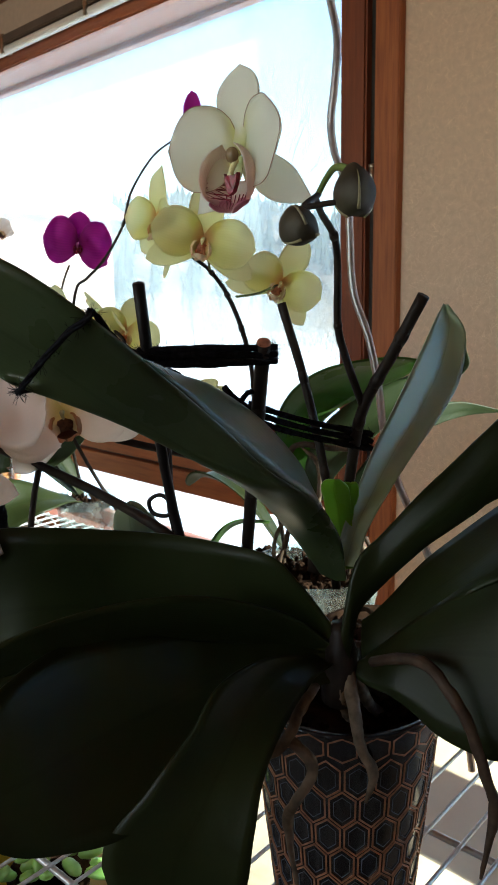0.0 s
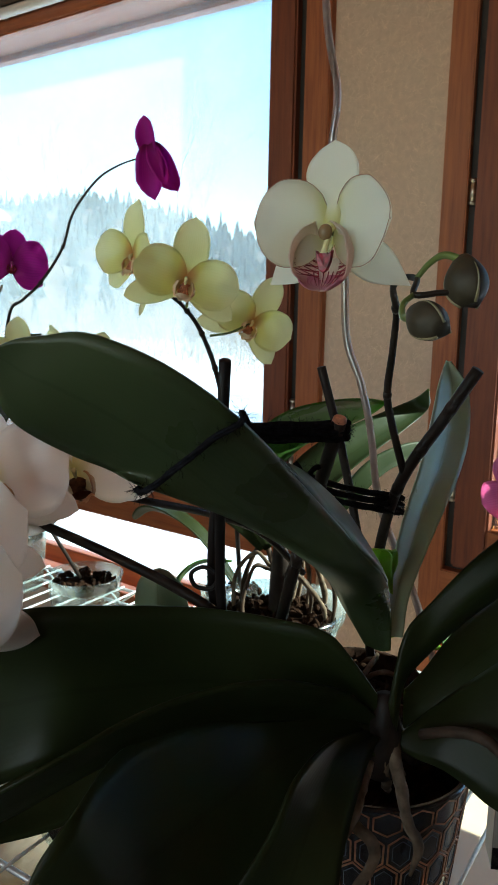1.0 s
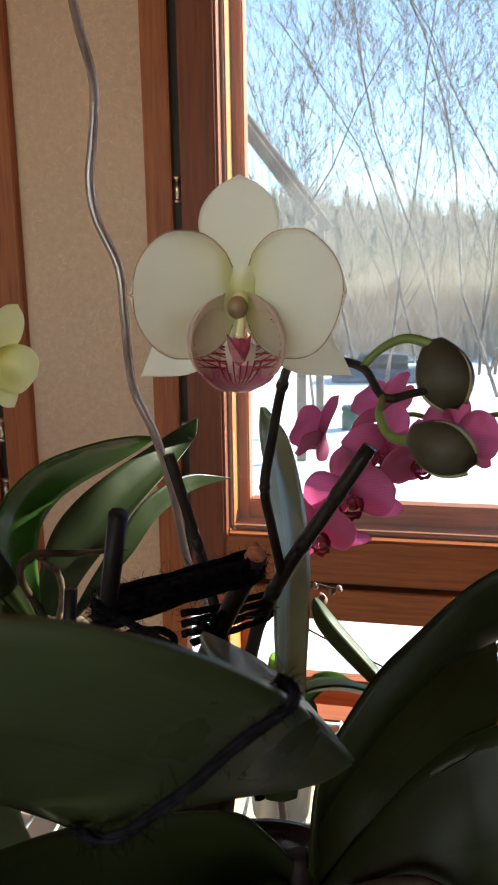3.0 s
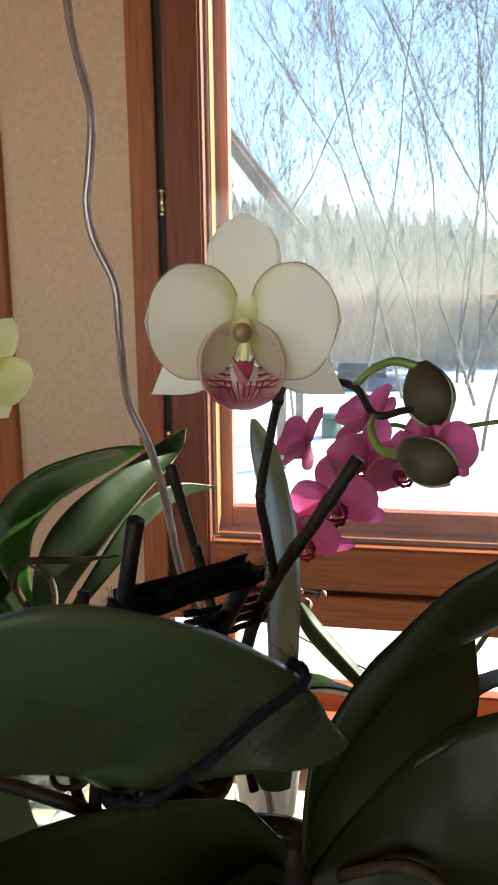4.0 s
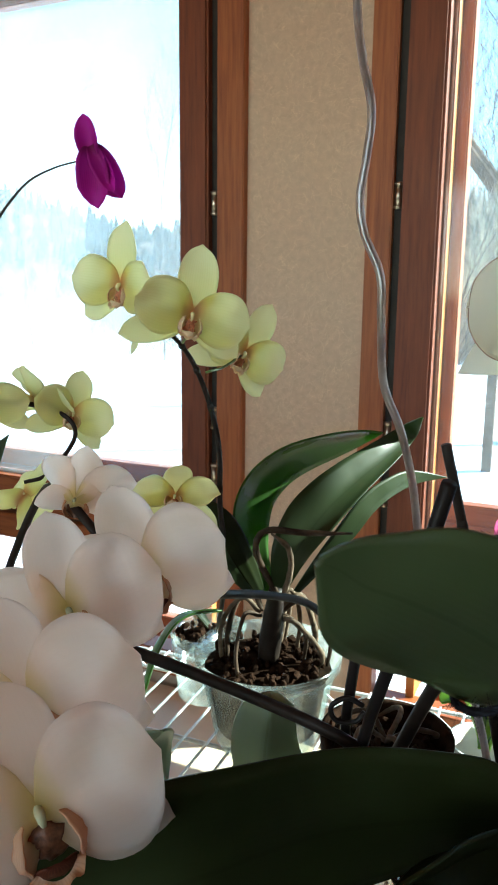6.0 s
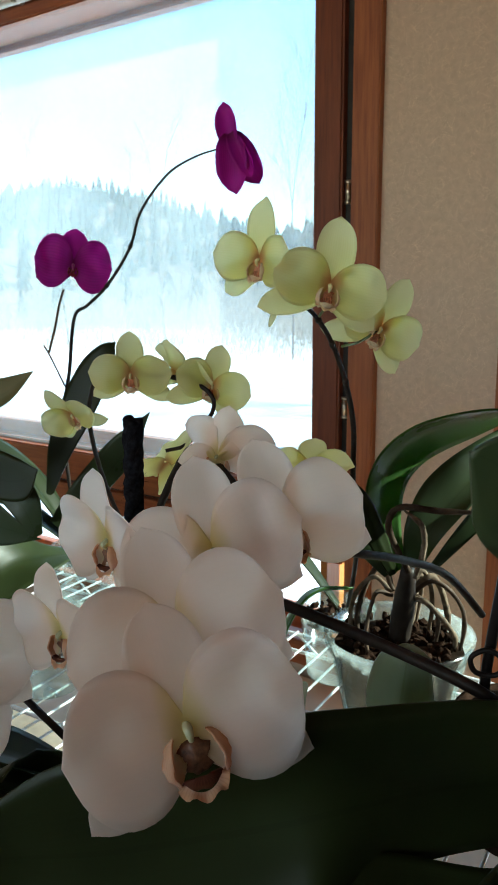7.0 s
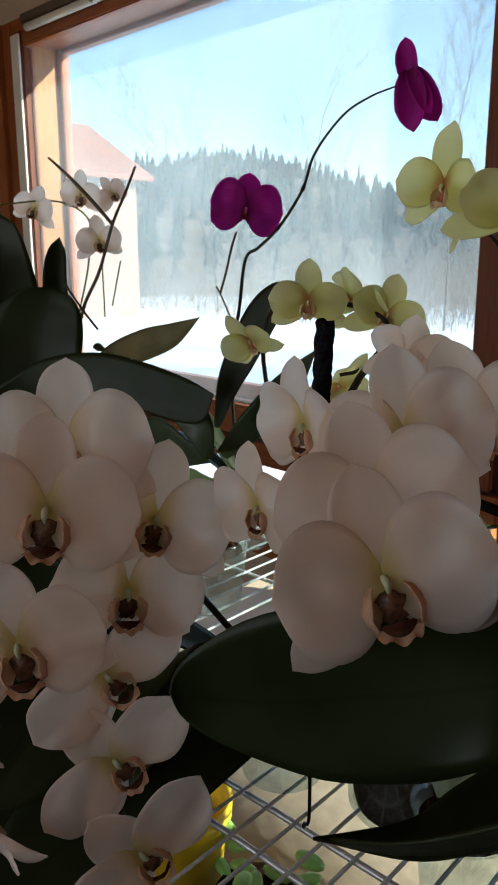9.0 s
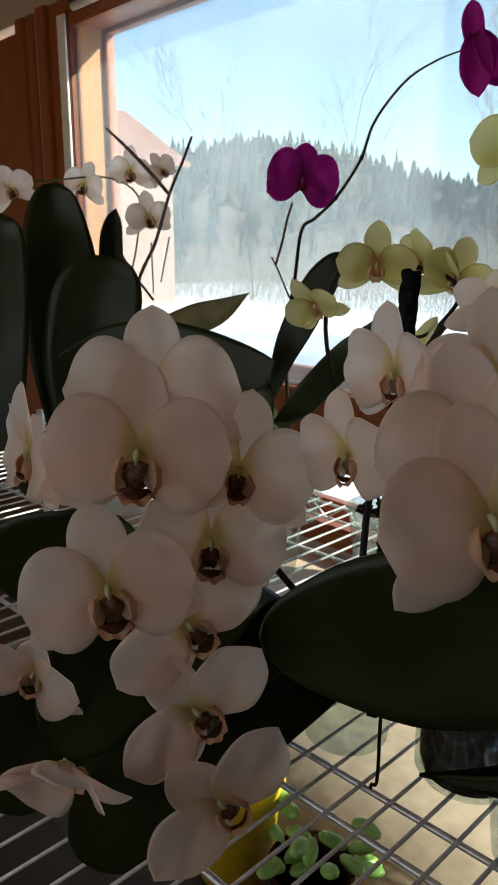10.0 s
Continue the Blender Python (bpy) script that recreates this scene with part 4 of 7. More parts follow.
def hexagon_cell(angle, h, half_w, half_h, ring, wide, proud):
    """A raised hexagonal ring lying on the pot's side."""
    bm = bmesh.new()

    def at(u, v, out):
        hh = h + v
        r = pot_radius(hh) + out
        a = angle + u / pot_radius(h)
        return Vector((r * math.cos(a), r * math.sin(a), hh)) + PC

    corners = [(0, 1.0), (0.94, 0.52), (0.94, -0.52), (0, -1.0), (-0.94, -0.52), (-0.94, 0.52)]
    outer = [(u * half_w * ring, v * half_h * ring) for u, v in corners]
    inner = [(u * (half_w * ring - wide), v * (half_h * ring - wide * 1.1)) for u, v in corners]
    vo = [bm.verts.new(at(u, v, proud)) for u, v in outer]
    vi = [bm.verts.new(at(u, v, proud)) for u, v in inner]
    wo = [bm.verts.new(at(u, v, -0.0006)) for u, v in outer]
    wi = [bm.verts.new(at(u, v, -0.0006)) for u, v in inner]
    for k in range(6):
        q = (k + 1) % 6
        bm.faces.new((vo[k], vo[q], vi[q], vi[k]))
        bm.faces.new((wo[k], wo[q], vo[q], vo[k]))
        bm.faces.new((vi[k], vi[q], wi[q], wi[k]))
    return bm


ROWS_H, COLS = 9, 20
for i in range(ROWS_H):
    h = 0.010 + i * (PH - 0.022) / (ROWS_H - 1)
    for k in range(COLS):
        a = 2 * math.pi * (k + 0.5 * (i % 2)) / COLS
        hw = math.pi * pot_radius(h) / COLS
        hh = min(0.0168, PH - h - 0.001, h - 0.0005) if i in (0, ROWS_H - 1) else 0.0168
        part("hexagon", hexagon_cell(a, h, hw, hh, 0.97, 0.0014, 0.0007), POT_COPPER, pot, smooth=False)
        if 0 < i < ROWS_H - 1:
            part("inner_line", hexagon_cell(a, h, hw * 0.62, hh * 0.66, 1.0, 0.0005, 0.0004), POT_LINE, pot, smooth=False)
bark_bed(main, (-0.137, 0.634, 0), 0.068, RACK_Z + PH - 0.035, 3)

def strip_leaf(plant, one, two, dip=0.006, mat=None, label="", n=36, across=11, thick=0.0022, seed=0, way=(0, 0, -1), keel=1.6):
    """A leaf between its two edges, which run from the base to a shared tip; its middle sags by dip towards way."""
    a, b = glide(one, n), glide(two, n)
    dips = dip if isinstance(dip, (list, tuple)) else [0.3 * dip, dip, dip, 0]
    way = Vector(way).normalized()
    rows = []
    for i in range(n):
        s = i / (n - 1)
        row = []
        t = (a[min(i + 1, n - 1)] + b[min(i + 1, n - 1)] - a[max(i - 1, 0)] - b[max(i - 1, 0)]).normalized()
        side = b[i] - a[i]
        nr = t.cross(side)
        nr = nr.normalized() if nr.length > 1e-7 else Vector((0, 0, 1))
        for k in range(across):
            u = 2 * k / (across - 1) - 1
            p = a[i].lerp(b[i], k / (across - 1))
            wob = 0.02 * side.length * noise.noise(Vector((s * 5 + seed * 3.3, u * 1.5, seed)))
            row.append((p + way * between(dips, s) * (1 - abs(u) ** keel) + nr * wob * (1 - u * u), nr, (k / (across - 1), s)))
        rows.append(row)
    return part("leaf", sheet(rows, thick), mat or LEAF, plant, label)


# the leaf that is bent over and tied
strip_leaf(main, [(-0.109, 0.598, 1.191), (-0.104, 0.584, 1.225), (-0.087, 0.537, 1.265), (-0.07, 0.481, 1.295), (-0.076, 0.423, 1.345), (-0.078, 0.371, 1.384), (-0.096, 0.347, 1.406), (-0.122, 0.331, 1.418), (-0.14, 0.323, 1.417), (-0.151, 0.317, 1.415), (-0.16, 0.311, 1.41)],
           [(-0.125, 0.588, 1.195), (-0.128, 0.562, 1.228), (-0.118, 0.515, 1.268), (-0.11, 0.454, 1.305), (-0.11, 0.404, 1.332), (-0.124, 0.361, 1.352), (-0.14, 0.357, 1.358), (-0.151, 0.345, 1.365), (-0.157, 0.326, 1.377), (-0.16, 0.318, 1.386), (-0.16, 0.315, 1.395), (-0.16, 0.313, 1.403), (-0.16, 0.311, 1.41)],
           [0.004, 0.012, 0.012, 0.004, 0.003, 0], LEAF_MID, "long dark green leaf bent over and tied with black wool", n=60, seed=1, way=(0.2, 0.5, -0.8))
strip_leaf(main, [(-0.1, 0.56, 1.25), (-0.086, 0.535, 1.266), (-0.0695, 0.48, 1.296), (-0.074, 0.445, 1.325), (-0.076, 0.423, 1.3455), (-0.077, 0.398, 1.364)],
           [(-0.1, 0.56, 1.25), (-0.129, 0.564, 1.27), (-0.131, 0.559, 1.287), (-0.136, 0.551, 1.301), (-0.136, 0.528, 1.319), (-0.133, 0.493, 1.338), (-0.115, 0.45, 1.35), (-0.077, 0.398, 1.364)],
           [0.0, 0.006, 0.006, 0.004, 0], LEAF_MID, "glossy folded half of the bent leaf", seed=13, n=40, way=(0.3, 0.3, 0.9))
# folded leaf that stands up, sky glare put into its pale colour
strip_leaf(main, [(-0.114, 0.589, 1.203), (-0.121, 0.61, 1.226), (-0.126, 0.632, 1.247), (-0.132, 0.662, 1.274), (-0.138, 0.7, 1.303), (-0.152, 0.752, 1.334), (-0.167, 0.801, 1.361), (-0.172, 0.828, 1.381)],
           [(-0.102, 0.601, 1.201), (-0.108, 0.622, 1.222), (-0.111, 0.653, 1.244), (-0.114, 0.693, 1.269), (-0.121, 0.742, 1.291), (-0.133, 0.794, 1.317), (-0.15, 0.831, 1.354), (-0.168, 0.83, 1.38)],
           [0.002, 0.006, 0.012, 0.012, 0.004], LEAF_GLARE, "upright folded leaf coloured pale with sky glare", seed=2, way=(-0.5, 0.8, -0.2))
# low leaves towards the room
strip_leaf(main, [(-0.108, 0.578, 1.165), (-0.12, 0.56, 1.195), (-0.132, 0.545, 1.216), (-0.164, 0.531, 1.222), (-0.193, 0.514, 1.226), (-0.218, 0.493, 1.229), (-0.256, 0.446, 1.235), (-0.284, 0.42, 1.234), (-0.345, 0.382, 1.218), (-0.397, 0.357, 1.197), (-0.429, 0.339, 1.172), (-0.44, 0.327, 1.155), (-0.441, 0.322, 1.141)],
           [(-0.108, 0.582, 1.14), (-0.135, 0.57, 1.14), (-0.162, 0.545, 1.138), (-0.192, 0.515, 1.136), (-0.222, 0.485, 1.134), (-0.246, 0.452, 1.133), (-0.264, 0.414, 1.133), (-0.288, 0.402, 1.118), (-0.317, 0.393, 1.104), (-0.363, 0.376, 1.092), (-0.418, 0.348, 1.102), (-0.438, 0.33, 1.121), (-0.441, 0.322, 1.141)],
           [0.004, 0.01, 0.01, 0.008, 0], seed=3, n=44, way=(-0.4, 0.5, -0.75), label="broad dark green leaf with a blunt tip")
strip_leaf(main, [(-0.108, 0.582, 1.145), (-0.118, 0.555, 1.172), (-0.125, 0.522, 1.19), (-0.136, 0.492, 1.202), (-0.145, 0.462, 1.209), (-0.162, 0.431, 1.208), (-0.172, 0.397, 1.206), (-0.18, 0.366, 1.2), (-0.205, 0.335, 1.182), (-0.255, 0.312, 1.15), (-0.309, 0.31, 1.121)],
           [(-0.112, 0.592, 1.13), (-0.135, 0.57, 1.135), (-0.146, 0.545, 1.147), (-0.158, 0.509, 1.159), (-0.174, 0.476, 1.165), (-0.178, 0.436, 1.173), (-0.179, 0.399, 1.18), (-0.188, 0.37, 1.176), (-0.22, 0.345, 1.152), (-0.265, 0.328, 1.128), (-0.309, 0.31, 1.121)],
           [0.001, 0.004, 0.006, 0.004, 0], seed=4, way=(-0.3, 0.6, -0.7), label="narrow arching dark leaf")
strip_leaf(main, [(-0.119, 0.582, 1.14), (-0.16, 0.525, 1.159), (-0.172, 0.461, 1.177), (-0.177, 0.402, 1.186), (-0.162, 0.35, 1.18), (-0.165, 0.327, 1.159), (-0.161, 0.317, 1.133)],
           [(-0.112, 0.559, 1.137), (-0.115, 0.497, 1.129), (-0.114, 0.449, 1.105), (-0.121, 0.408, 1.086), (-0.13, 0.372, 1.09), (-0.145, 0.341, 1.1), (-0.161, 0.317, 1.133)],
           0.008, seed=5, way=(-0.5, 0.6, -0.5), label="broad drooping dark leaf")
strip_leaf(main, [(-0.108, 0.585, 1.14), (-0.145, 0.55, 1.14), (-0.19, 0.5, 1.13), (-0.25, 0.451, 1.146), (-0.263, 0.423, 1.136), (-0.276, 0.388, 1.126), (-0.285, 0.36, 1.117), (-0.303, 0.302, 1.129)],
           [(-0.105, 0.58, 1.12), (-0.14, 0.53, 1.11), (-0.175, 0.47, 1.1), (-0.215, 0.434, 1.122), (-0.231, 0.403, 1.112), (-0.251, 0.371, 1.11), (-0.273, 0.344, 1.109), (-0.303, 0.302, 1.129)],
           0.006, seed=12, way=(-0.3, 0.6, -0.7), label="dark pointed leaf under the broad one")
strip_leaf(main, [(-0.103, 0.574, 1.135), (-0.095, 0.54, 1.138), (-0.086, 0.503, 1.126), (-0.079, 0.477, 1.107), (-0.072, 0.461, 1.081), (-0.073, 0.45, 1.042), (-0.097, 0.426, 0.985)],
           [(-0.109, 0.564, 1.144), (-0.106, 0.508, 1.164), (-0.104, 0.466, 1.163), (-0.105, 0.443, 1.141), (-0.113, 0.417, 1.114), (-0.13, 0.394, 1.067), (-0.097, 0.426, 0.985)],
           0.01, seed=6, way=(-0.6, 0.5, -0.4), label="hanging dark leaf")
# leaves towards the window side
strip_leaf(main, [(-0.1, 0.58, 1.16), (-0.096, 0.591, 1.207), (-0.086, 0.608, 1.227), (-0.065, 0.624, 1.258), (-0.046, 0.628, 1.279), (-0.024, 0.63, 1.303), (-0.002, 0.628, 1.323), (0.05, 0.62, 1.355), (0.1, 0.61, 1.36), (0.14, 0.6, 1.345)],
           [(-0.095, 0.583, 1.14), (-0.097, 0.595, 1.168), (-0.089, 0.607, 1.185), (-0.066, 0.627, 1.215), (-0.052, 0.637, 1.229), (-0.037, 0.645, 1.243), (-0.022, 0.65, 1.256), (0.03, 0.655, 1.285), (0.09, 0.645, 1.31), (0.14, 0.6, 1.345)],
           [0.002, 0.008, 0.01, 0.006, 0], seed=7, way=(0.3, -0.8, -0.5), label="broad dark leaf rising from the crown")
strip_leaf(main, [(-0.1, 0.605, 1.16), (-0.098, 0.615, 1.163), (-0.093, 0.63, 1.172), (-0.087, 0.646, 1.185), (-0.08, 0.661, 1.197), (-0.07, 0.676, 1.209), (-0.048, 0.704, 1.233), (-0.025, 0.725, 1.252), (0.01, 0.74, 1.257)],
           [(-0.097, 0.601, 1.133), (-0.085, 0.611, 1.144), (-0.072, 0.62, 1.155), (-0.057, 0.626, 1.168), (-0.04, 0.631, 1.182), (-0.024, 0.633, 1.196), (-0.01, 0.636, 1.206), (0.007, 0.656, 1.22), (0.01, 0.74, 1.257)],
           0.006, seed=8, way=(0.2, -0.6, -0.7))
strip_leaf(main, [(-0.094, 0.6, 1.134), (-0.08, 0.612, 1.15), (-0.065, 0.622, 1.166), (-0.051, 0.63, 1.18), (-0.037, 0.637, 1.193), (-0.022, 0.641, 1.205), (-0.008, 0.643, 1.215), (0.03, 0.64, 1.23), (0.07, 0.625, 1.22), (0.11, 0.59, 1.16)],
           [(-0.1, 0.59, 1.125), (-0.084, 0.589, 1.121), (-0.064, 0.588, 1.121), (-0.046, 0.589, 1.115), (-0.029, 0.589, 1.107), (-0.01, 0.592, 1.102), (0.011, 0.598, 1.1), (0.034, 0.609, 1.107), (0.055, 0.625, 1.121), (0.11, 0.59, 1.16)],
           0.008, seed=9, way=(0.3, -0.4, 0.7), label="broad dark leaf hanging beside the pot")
leaf(main, [(-0.116, 0.604, 1.195), (-0.125, 0.609, 1.236), (-0.123, 0.601, 1.253), (-0.121, 0.599, 1.262)], 0.02, (0.8, 0.6, 0), BRACT, "young bright green leaf", fold=0.5, base=0.7, seed=10, n=14)
leaf(main, [(-0.116, 0.606, 1.195), (-0.126, 0.615, 1.237), (-0.124, 0.62, 1.248), (-0.121, 0.618, 1.256)], 0.016, (0.8, 0.5, 0.4), BRACT, "young bright green leaf", fold=0.6, base=0.6, seed=14, n=14)
stemline = [(-0.11, 0.59, 1.1), (-0.106, 0.588, 1.135), (-0.107, 0.587, 1.162)]
part("crown", tube(stemline, [0.012, 0.013, 0.006], 8, 12, 0.1), STEM_DARK, main)
# canes, cut old spikes and the flowering spike
stem(main, [(-0.205, 0.535, 1.2), (-0.203, 0.522, 1.225), (-0.178, 0.487, 1.305), (-0.151, 0.455, 1.4)], 0.0036, STAKE, "stake", 8)
stem(main, [(-0.219, 0.545, 1.2), (-0.217, 0.53, 1.225), (-0.21, 0.52, 1.27), (-0.2, 0.515, 1.344)], 0.0032, STAKE, "stake", 8)
stem(main, [(-0.205, 0.59, 1.16), (-0.165, 0.56, 1.26), (-0.115, 0.521, 1.363)], 0.0046, STEM_DARK, "cut_stem", 12, (0.5, 0.75))
part("cut_end", tube([(-0.1165, 0.5222, 1.3612), (-0.1148, 0.5208, 1.3645), (-0.1142, 0.5203, 1.3658)], [0.0046, 0.0043, 0.0015], 5, 10), CUT_END, main)
stem(main, [(-0.135, 0.62, 1.17), (-0.155, 0.632, 1.25), (-0.17, 0.625, 1.325), (-0.183, 0.613, 1.386)], 0.0034, STEM_DARK, "cut_stem", 16, (0.35, 0.7))
stem(main, [(-0.155, 0.655, 1.2), (-0.142, 0.648, 1.265), (-0.1225, 0.635, 1.31), (-0.097, 0.633, 1.35), (-0.072, 0.631, 1.39)], 0.0044, STEM_DARK, "cut_stem", 16, (0.4, 0.62, 0.85))
stem(main, [(-0.1225, 0.635, 1.309), (-0.126, 0.618, 1.347), (-0.128, 0.611, 1.37), (-0.122, 0.603, 1.4), (-0.115, 0.591, 1.427), (-0.106, 0.565, 1.442), (-0.088, 0.538, 1.447), (-0.07, 0.518, 1.4455), (-0.061, 0.495, 1.437), (-0.05, 0.5, 1.438), (-0.042, 0.505, 1.439)], [0.003, 0.0028, 0.0022, 0.0017, 0.0015], STEM_DARK, n=48, nodes=(0.2, 0.42))
FC = Vector((-0.1165, 0.5055, 1.474))
cream_flower(main, FC, (0.1, -1, -0.02), 0.000154)
stem(main, [(-0.095, 0.54, 1.448), (-0.106, 0.525, 1.459), (-0.1165, 0.508, 1.471)], 0.0022, STEM_GREEN, "pedicel", 10)
stem(main, [(-0.07, 0.518, 1.446), (-0.0625, 0.516, 1.4535), (-0.053, 0.512, 1.4575), (-0.043, 0.51, 1.455)], [0.0016, 0.0018, 0.0022], STEM_GREEN, "pedicel", 14)
stem(main, [(-0.061, 0.495, 1.437), (-0.062, 0.485, 1.432), (-0.058, 0.477, 1.426), (-0.05, 0.47, 1.4255)], [0.0015, 0.0017, 0.0021], STEM_GREEN, "pedicel", 14)
bud(main, (-0.039, 0.509, 1.4445), (0.3, -0.25, -0.85), 0.0262, seam=BUD_RIM)
bud(main, (-0.041, 0.466, 1.4245), (0.9, -0.35, -0.35), 0.0225, seam=BUD_RIM)
# roots
root_line(main, [(-0.103, 0.589, 1.14), (-0.095, 0.585, 1.118), (-0.086, 0.58, 1.095), (-0.081, 0.58, 1.076), (-0.073, 0.583, 1.059), (-0.077, 0.58, 1.037)], 0.0042, seed=1, label="thick silvery aerial root")
root_line(main, [(-0.106, 0.587, 1.129), (-0.102, 0.583, 1.112), (-0.104, 0.591, 1.093), (-0.107, 0.604, 1.076)], 0.0038, seed=2)
root_line(main, [(-0.098, 0.55, 1.131), (-0.092, 0.525, 1.125), (-0.091, 0.517, 1.116), (-0.093, 0.505, 1.107), (-0.097, 0.493, 1.102)], 0.0036, seed=3)
root_line(main, [(-0.094, 0.518, 1.107), (-0.082, 0.522, 1.099), (-0.078, 0.522, 1.088), (-0.082, 0.514, 1.074), (-0.089, 0.511, 1.06), (-0.09, 0.512, 1.042), (-0.084, 0.514, 1.004)], 0.0036, seed=4)
root_line(main, [(-0.078, 0.587, 1.142), (-0.041, 0.584, 1.157), (-0.016, 0.578, 1.149), (0, 0.58, 1.127), (0.011, 0.583, 1.096), (0.015, 0.588, 1.074), (0.011, 0.591, 1.047), (0.006, 0.592, 1.016)], 0.0036, ROOT_BROWN, 5)
root_line(main, [(-0.109, 0.606, 1.116), (-0.115, 0.633, 1.08), (-0.123, 0.661, 1.054), (-0.128, 0.693, 1.031)], 0.0045, seed=6)
root_line(main, [(-0.109, 0.618, 1.107), (-0.118, 0.669, 1.066), (-0.118, 0.704, 1.037), (-0.114, 0.718, 1.02)], 0.004, ROOT_BROWN, seed=7)


# black wool that ties leaf and canes together
def wool(plant, pts, r, seed=0, fuzz=60):
    line = glide(pts, 40)
    bm = bmesh.new()
    for ph in (0.0, 2.1, 4.2):
        tw = []
        for i, p in enumerate(line):
            t = (line[min(i + 1, 39)] - line[max(i - 1, 0)]).normalized()
            s = t.orthogonal().normalized()
            o = t.cross(s)
            a = i * 0.55 + ph
            tw.append(p + (s * math.cos(a) + o * math.sin(a)) * r * 0.5)
        add_tube(bm, tw, r * 0.62, 6)
    rng = random.Random(seed)
    for _ in range(fuzz):
        p = rng.choice(line)
        d = Vector((rng.uniform(-1, 1), rng.uniform(-1, 1), rng.uniform(-1, 1))).normalized()
        e = Vector((rng.uniform(-1, 1), rng.uniform(-1, 1), rng.uniform(-1, 1))) * 0.003
        add_tube(bm, [p + d * r * 0.6, p + d * (r + 0.0015) + e * 0.4, p + d * (r + rng.uniform(0.001, 0.0032)) + e], 0.0001, 3, caps=False)
    return part("wool_tie", bm, WOOL, plant, "fuzzy black wool tie")


WA, WC = Vector((-0.165, 0.472, 1.351)), Vector((-0.121, 0.5255, 1.351))
for n2, dz in enumerate((0.0, 0.0042, 0.0084)):
    up = Vector((0, 0, dz + 0.001))
    wool(main, [WA + up + Vector((-0.003, -0.006, 0)), WA + up + Vector((0.004, -0.005, 0)), WA.lerp(WC, 0.5) + up + Vector((0.004, -0.005, 0.001)), WC + up + Vector((0.005, -0.004, 0)), WC + up + Vector((0.002, 0.006, 0)), WA.lerp(WC, 0.5) + up + Vector((-0.004, 0.005, -0.002)), WA + up + Vector((-0.004, 0.004, 0))], 0.0021, 1 + n2, 420)
WB, WD = Vector((-0.155, 0.55, 1.312)), Vector((-0.14, 0.655, 1.279))
for n2, dz in enumerate((0.0, 0.0055, 0.011)):
    up = Vector((0, 0, dz - 0.004))
    wool(main, [WB + up + Vector((0.003, -0.005, 0)), WB.lerp(WD, 0.5) + up + Vector((0.005, 0, -0.002)), WD + up + Vector((0.006, -0.002, 0)), WD + up + Vector((0.001, 0.006, 0)), WB.lerp(WD, 0.5) + up + Vector((-0.005, 0.003, -0.002)), WB + up + Vector((-0.004, 0.003, 0))], 0.0019, 11 + n2, 220)
wool(main, [WA + Vector((0.004, -0.006, 0.006)), (-0.089, 0.395, 1.371), (-0.08, 0.3745, 1.3865), (-0.076, 0.369, 1.384), (-0.086, 0.364, 1.377), (-0.103, 0.3585, 1.362), (-0.117, 0.3575, 1.3515), (-0.126, 0.361, 1.349), (-0.13, 0.368, 1.349), (-0.147, 0.42, 1.348), WA + Vector((0.002, -0.006, -0.002))], 0.0015, 3, 320)
# bow of loose wool at the stake
wool(main, [WA + Vector((0.004, -0.008, 0.0)), WA + Vector((0.012, -0.006, -0.01)), WA + Vector((0.022, 0, -0.014)), WA + Vector((0.026, 0.004, -0.007)), WA + Vector((0.018, -0.001, -0.002)), WA + Vector((0.006, -0.009, -0.004)), WA + Vector((0.01, -0.007, -0.016)), WA + Vector((0.015, -0.005, -0.021))], 0.0016, 5, 60)
wool(main, [(-0.134, 0.524, 1.322), (-0.136, 0.516, 1.328), (-0.136, 0.51, 1.333), (-0.138, 0.509, 1.336)], 0.002, 21, 50)
wool(main, [(-0.139, 0.531, 1.319), (-0.136, 0.522, 1.325), (-0.135, 0.525, 1.33), (-0.132, 0.528, 1.332)], 0.0017, 22, 50)
loop = [(-0.211 + 0.009 * math.cos(a), 0.513 + 0.004 * math.cos(a), 1.245 + 0.008 * math.sin(a)) for a in (0.4, 1.6, 2.8, 4.0, 5.2, 6.2)]
part("plant_clip", tube(loop, 0.0016, 24, 6), STAKE, main, "black plastic plant clip")
# low arching dark spikes
stem(main, [(-0.42, 0.5, 1.262), (-0.368, 0.515, 1.249), (-0.29, 0.519, 1.237), (-0.215, 0.521, 1.221), (-0.18, 0.535, 1.19)], 0.004, STEM_DARK, n=20)
stem(main, [(-0.36, 0.584, 1.265), (-0.344, 0.598, 1.26), (-0.33, 0.67, 1.235), (-0.316, 0.736, 1.203), (-0.3, 0.79, 1.15)], 0.0036, STEM_DARK, n=18)

# -- orchid in a clear pot --
CB = Vector((-0.482, 1.02, RACK_Z))
clear = thing("orchid_plant", CB, "moth orchid with glossy leaves and tangled roots in a clear pot", "orchid")
part("pot", lathe(CB, [(0.001, 0.003), (0.068, 0.003), (0.072, 0.012), (0.094, 0.118), (0.1, 0.12), (0.102, 0.137), (0.099, 0.137), (0.0965, 0.122), (0.091, 0.116), (0.07, 0.014)], 40), CLEAR_POT, clear, "clear plastic pot")
part("bark_fill", lathe(CB, [(0.001, 0.03), (0.07, 0.03), (0.082, 0.106), (0.03, 0.112), (0.001, 0.112)], 30), BARK, clear, "dark bark packed in the pot")
bark_bed(clear, (CB.x, CB.y, 0), 0.088, RACK_Z + 0.126, 5, 70)
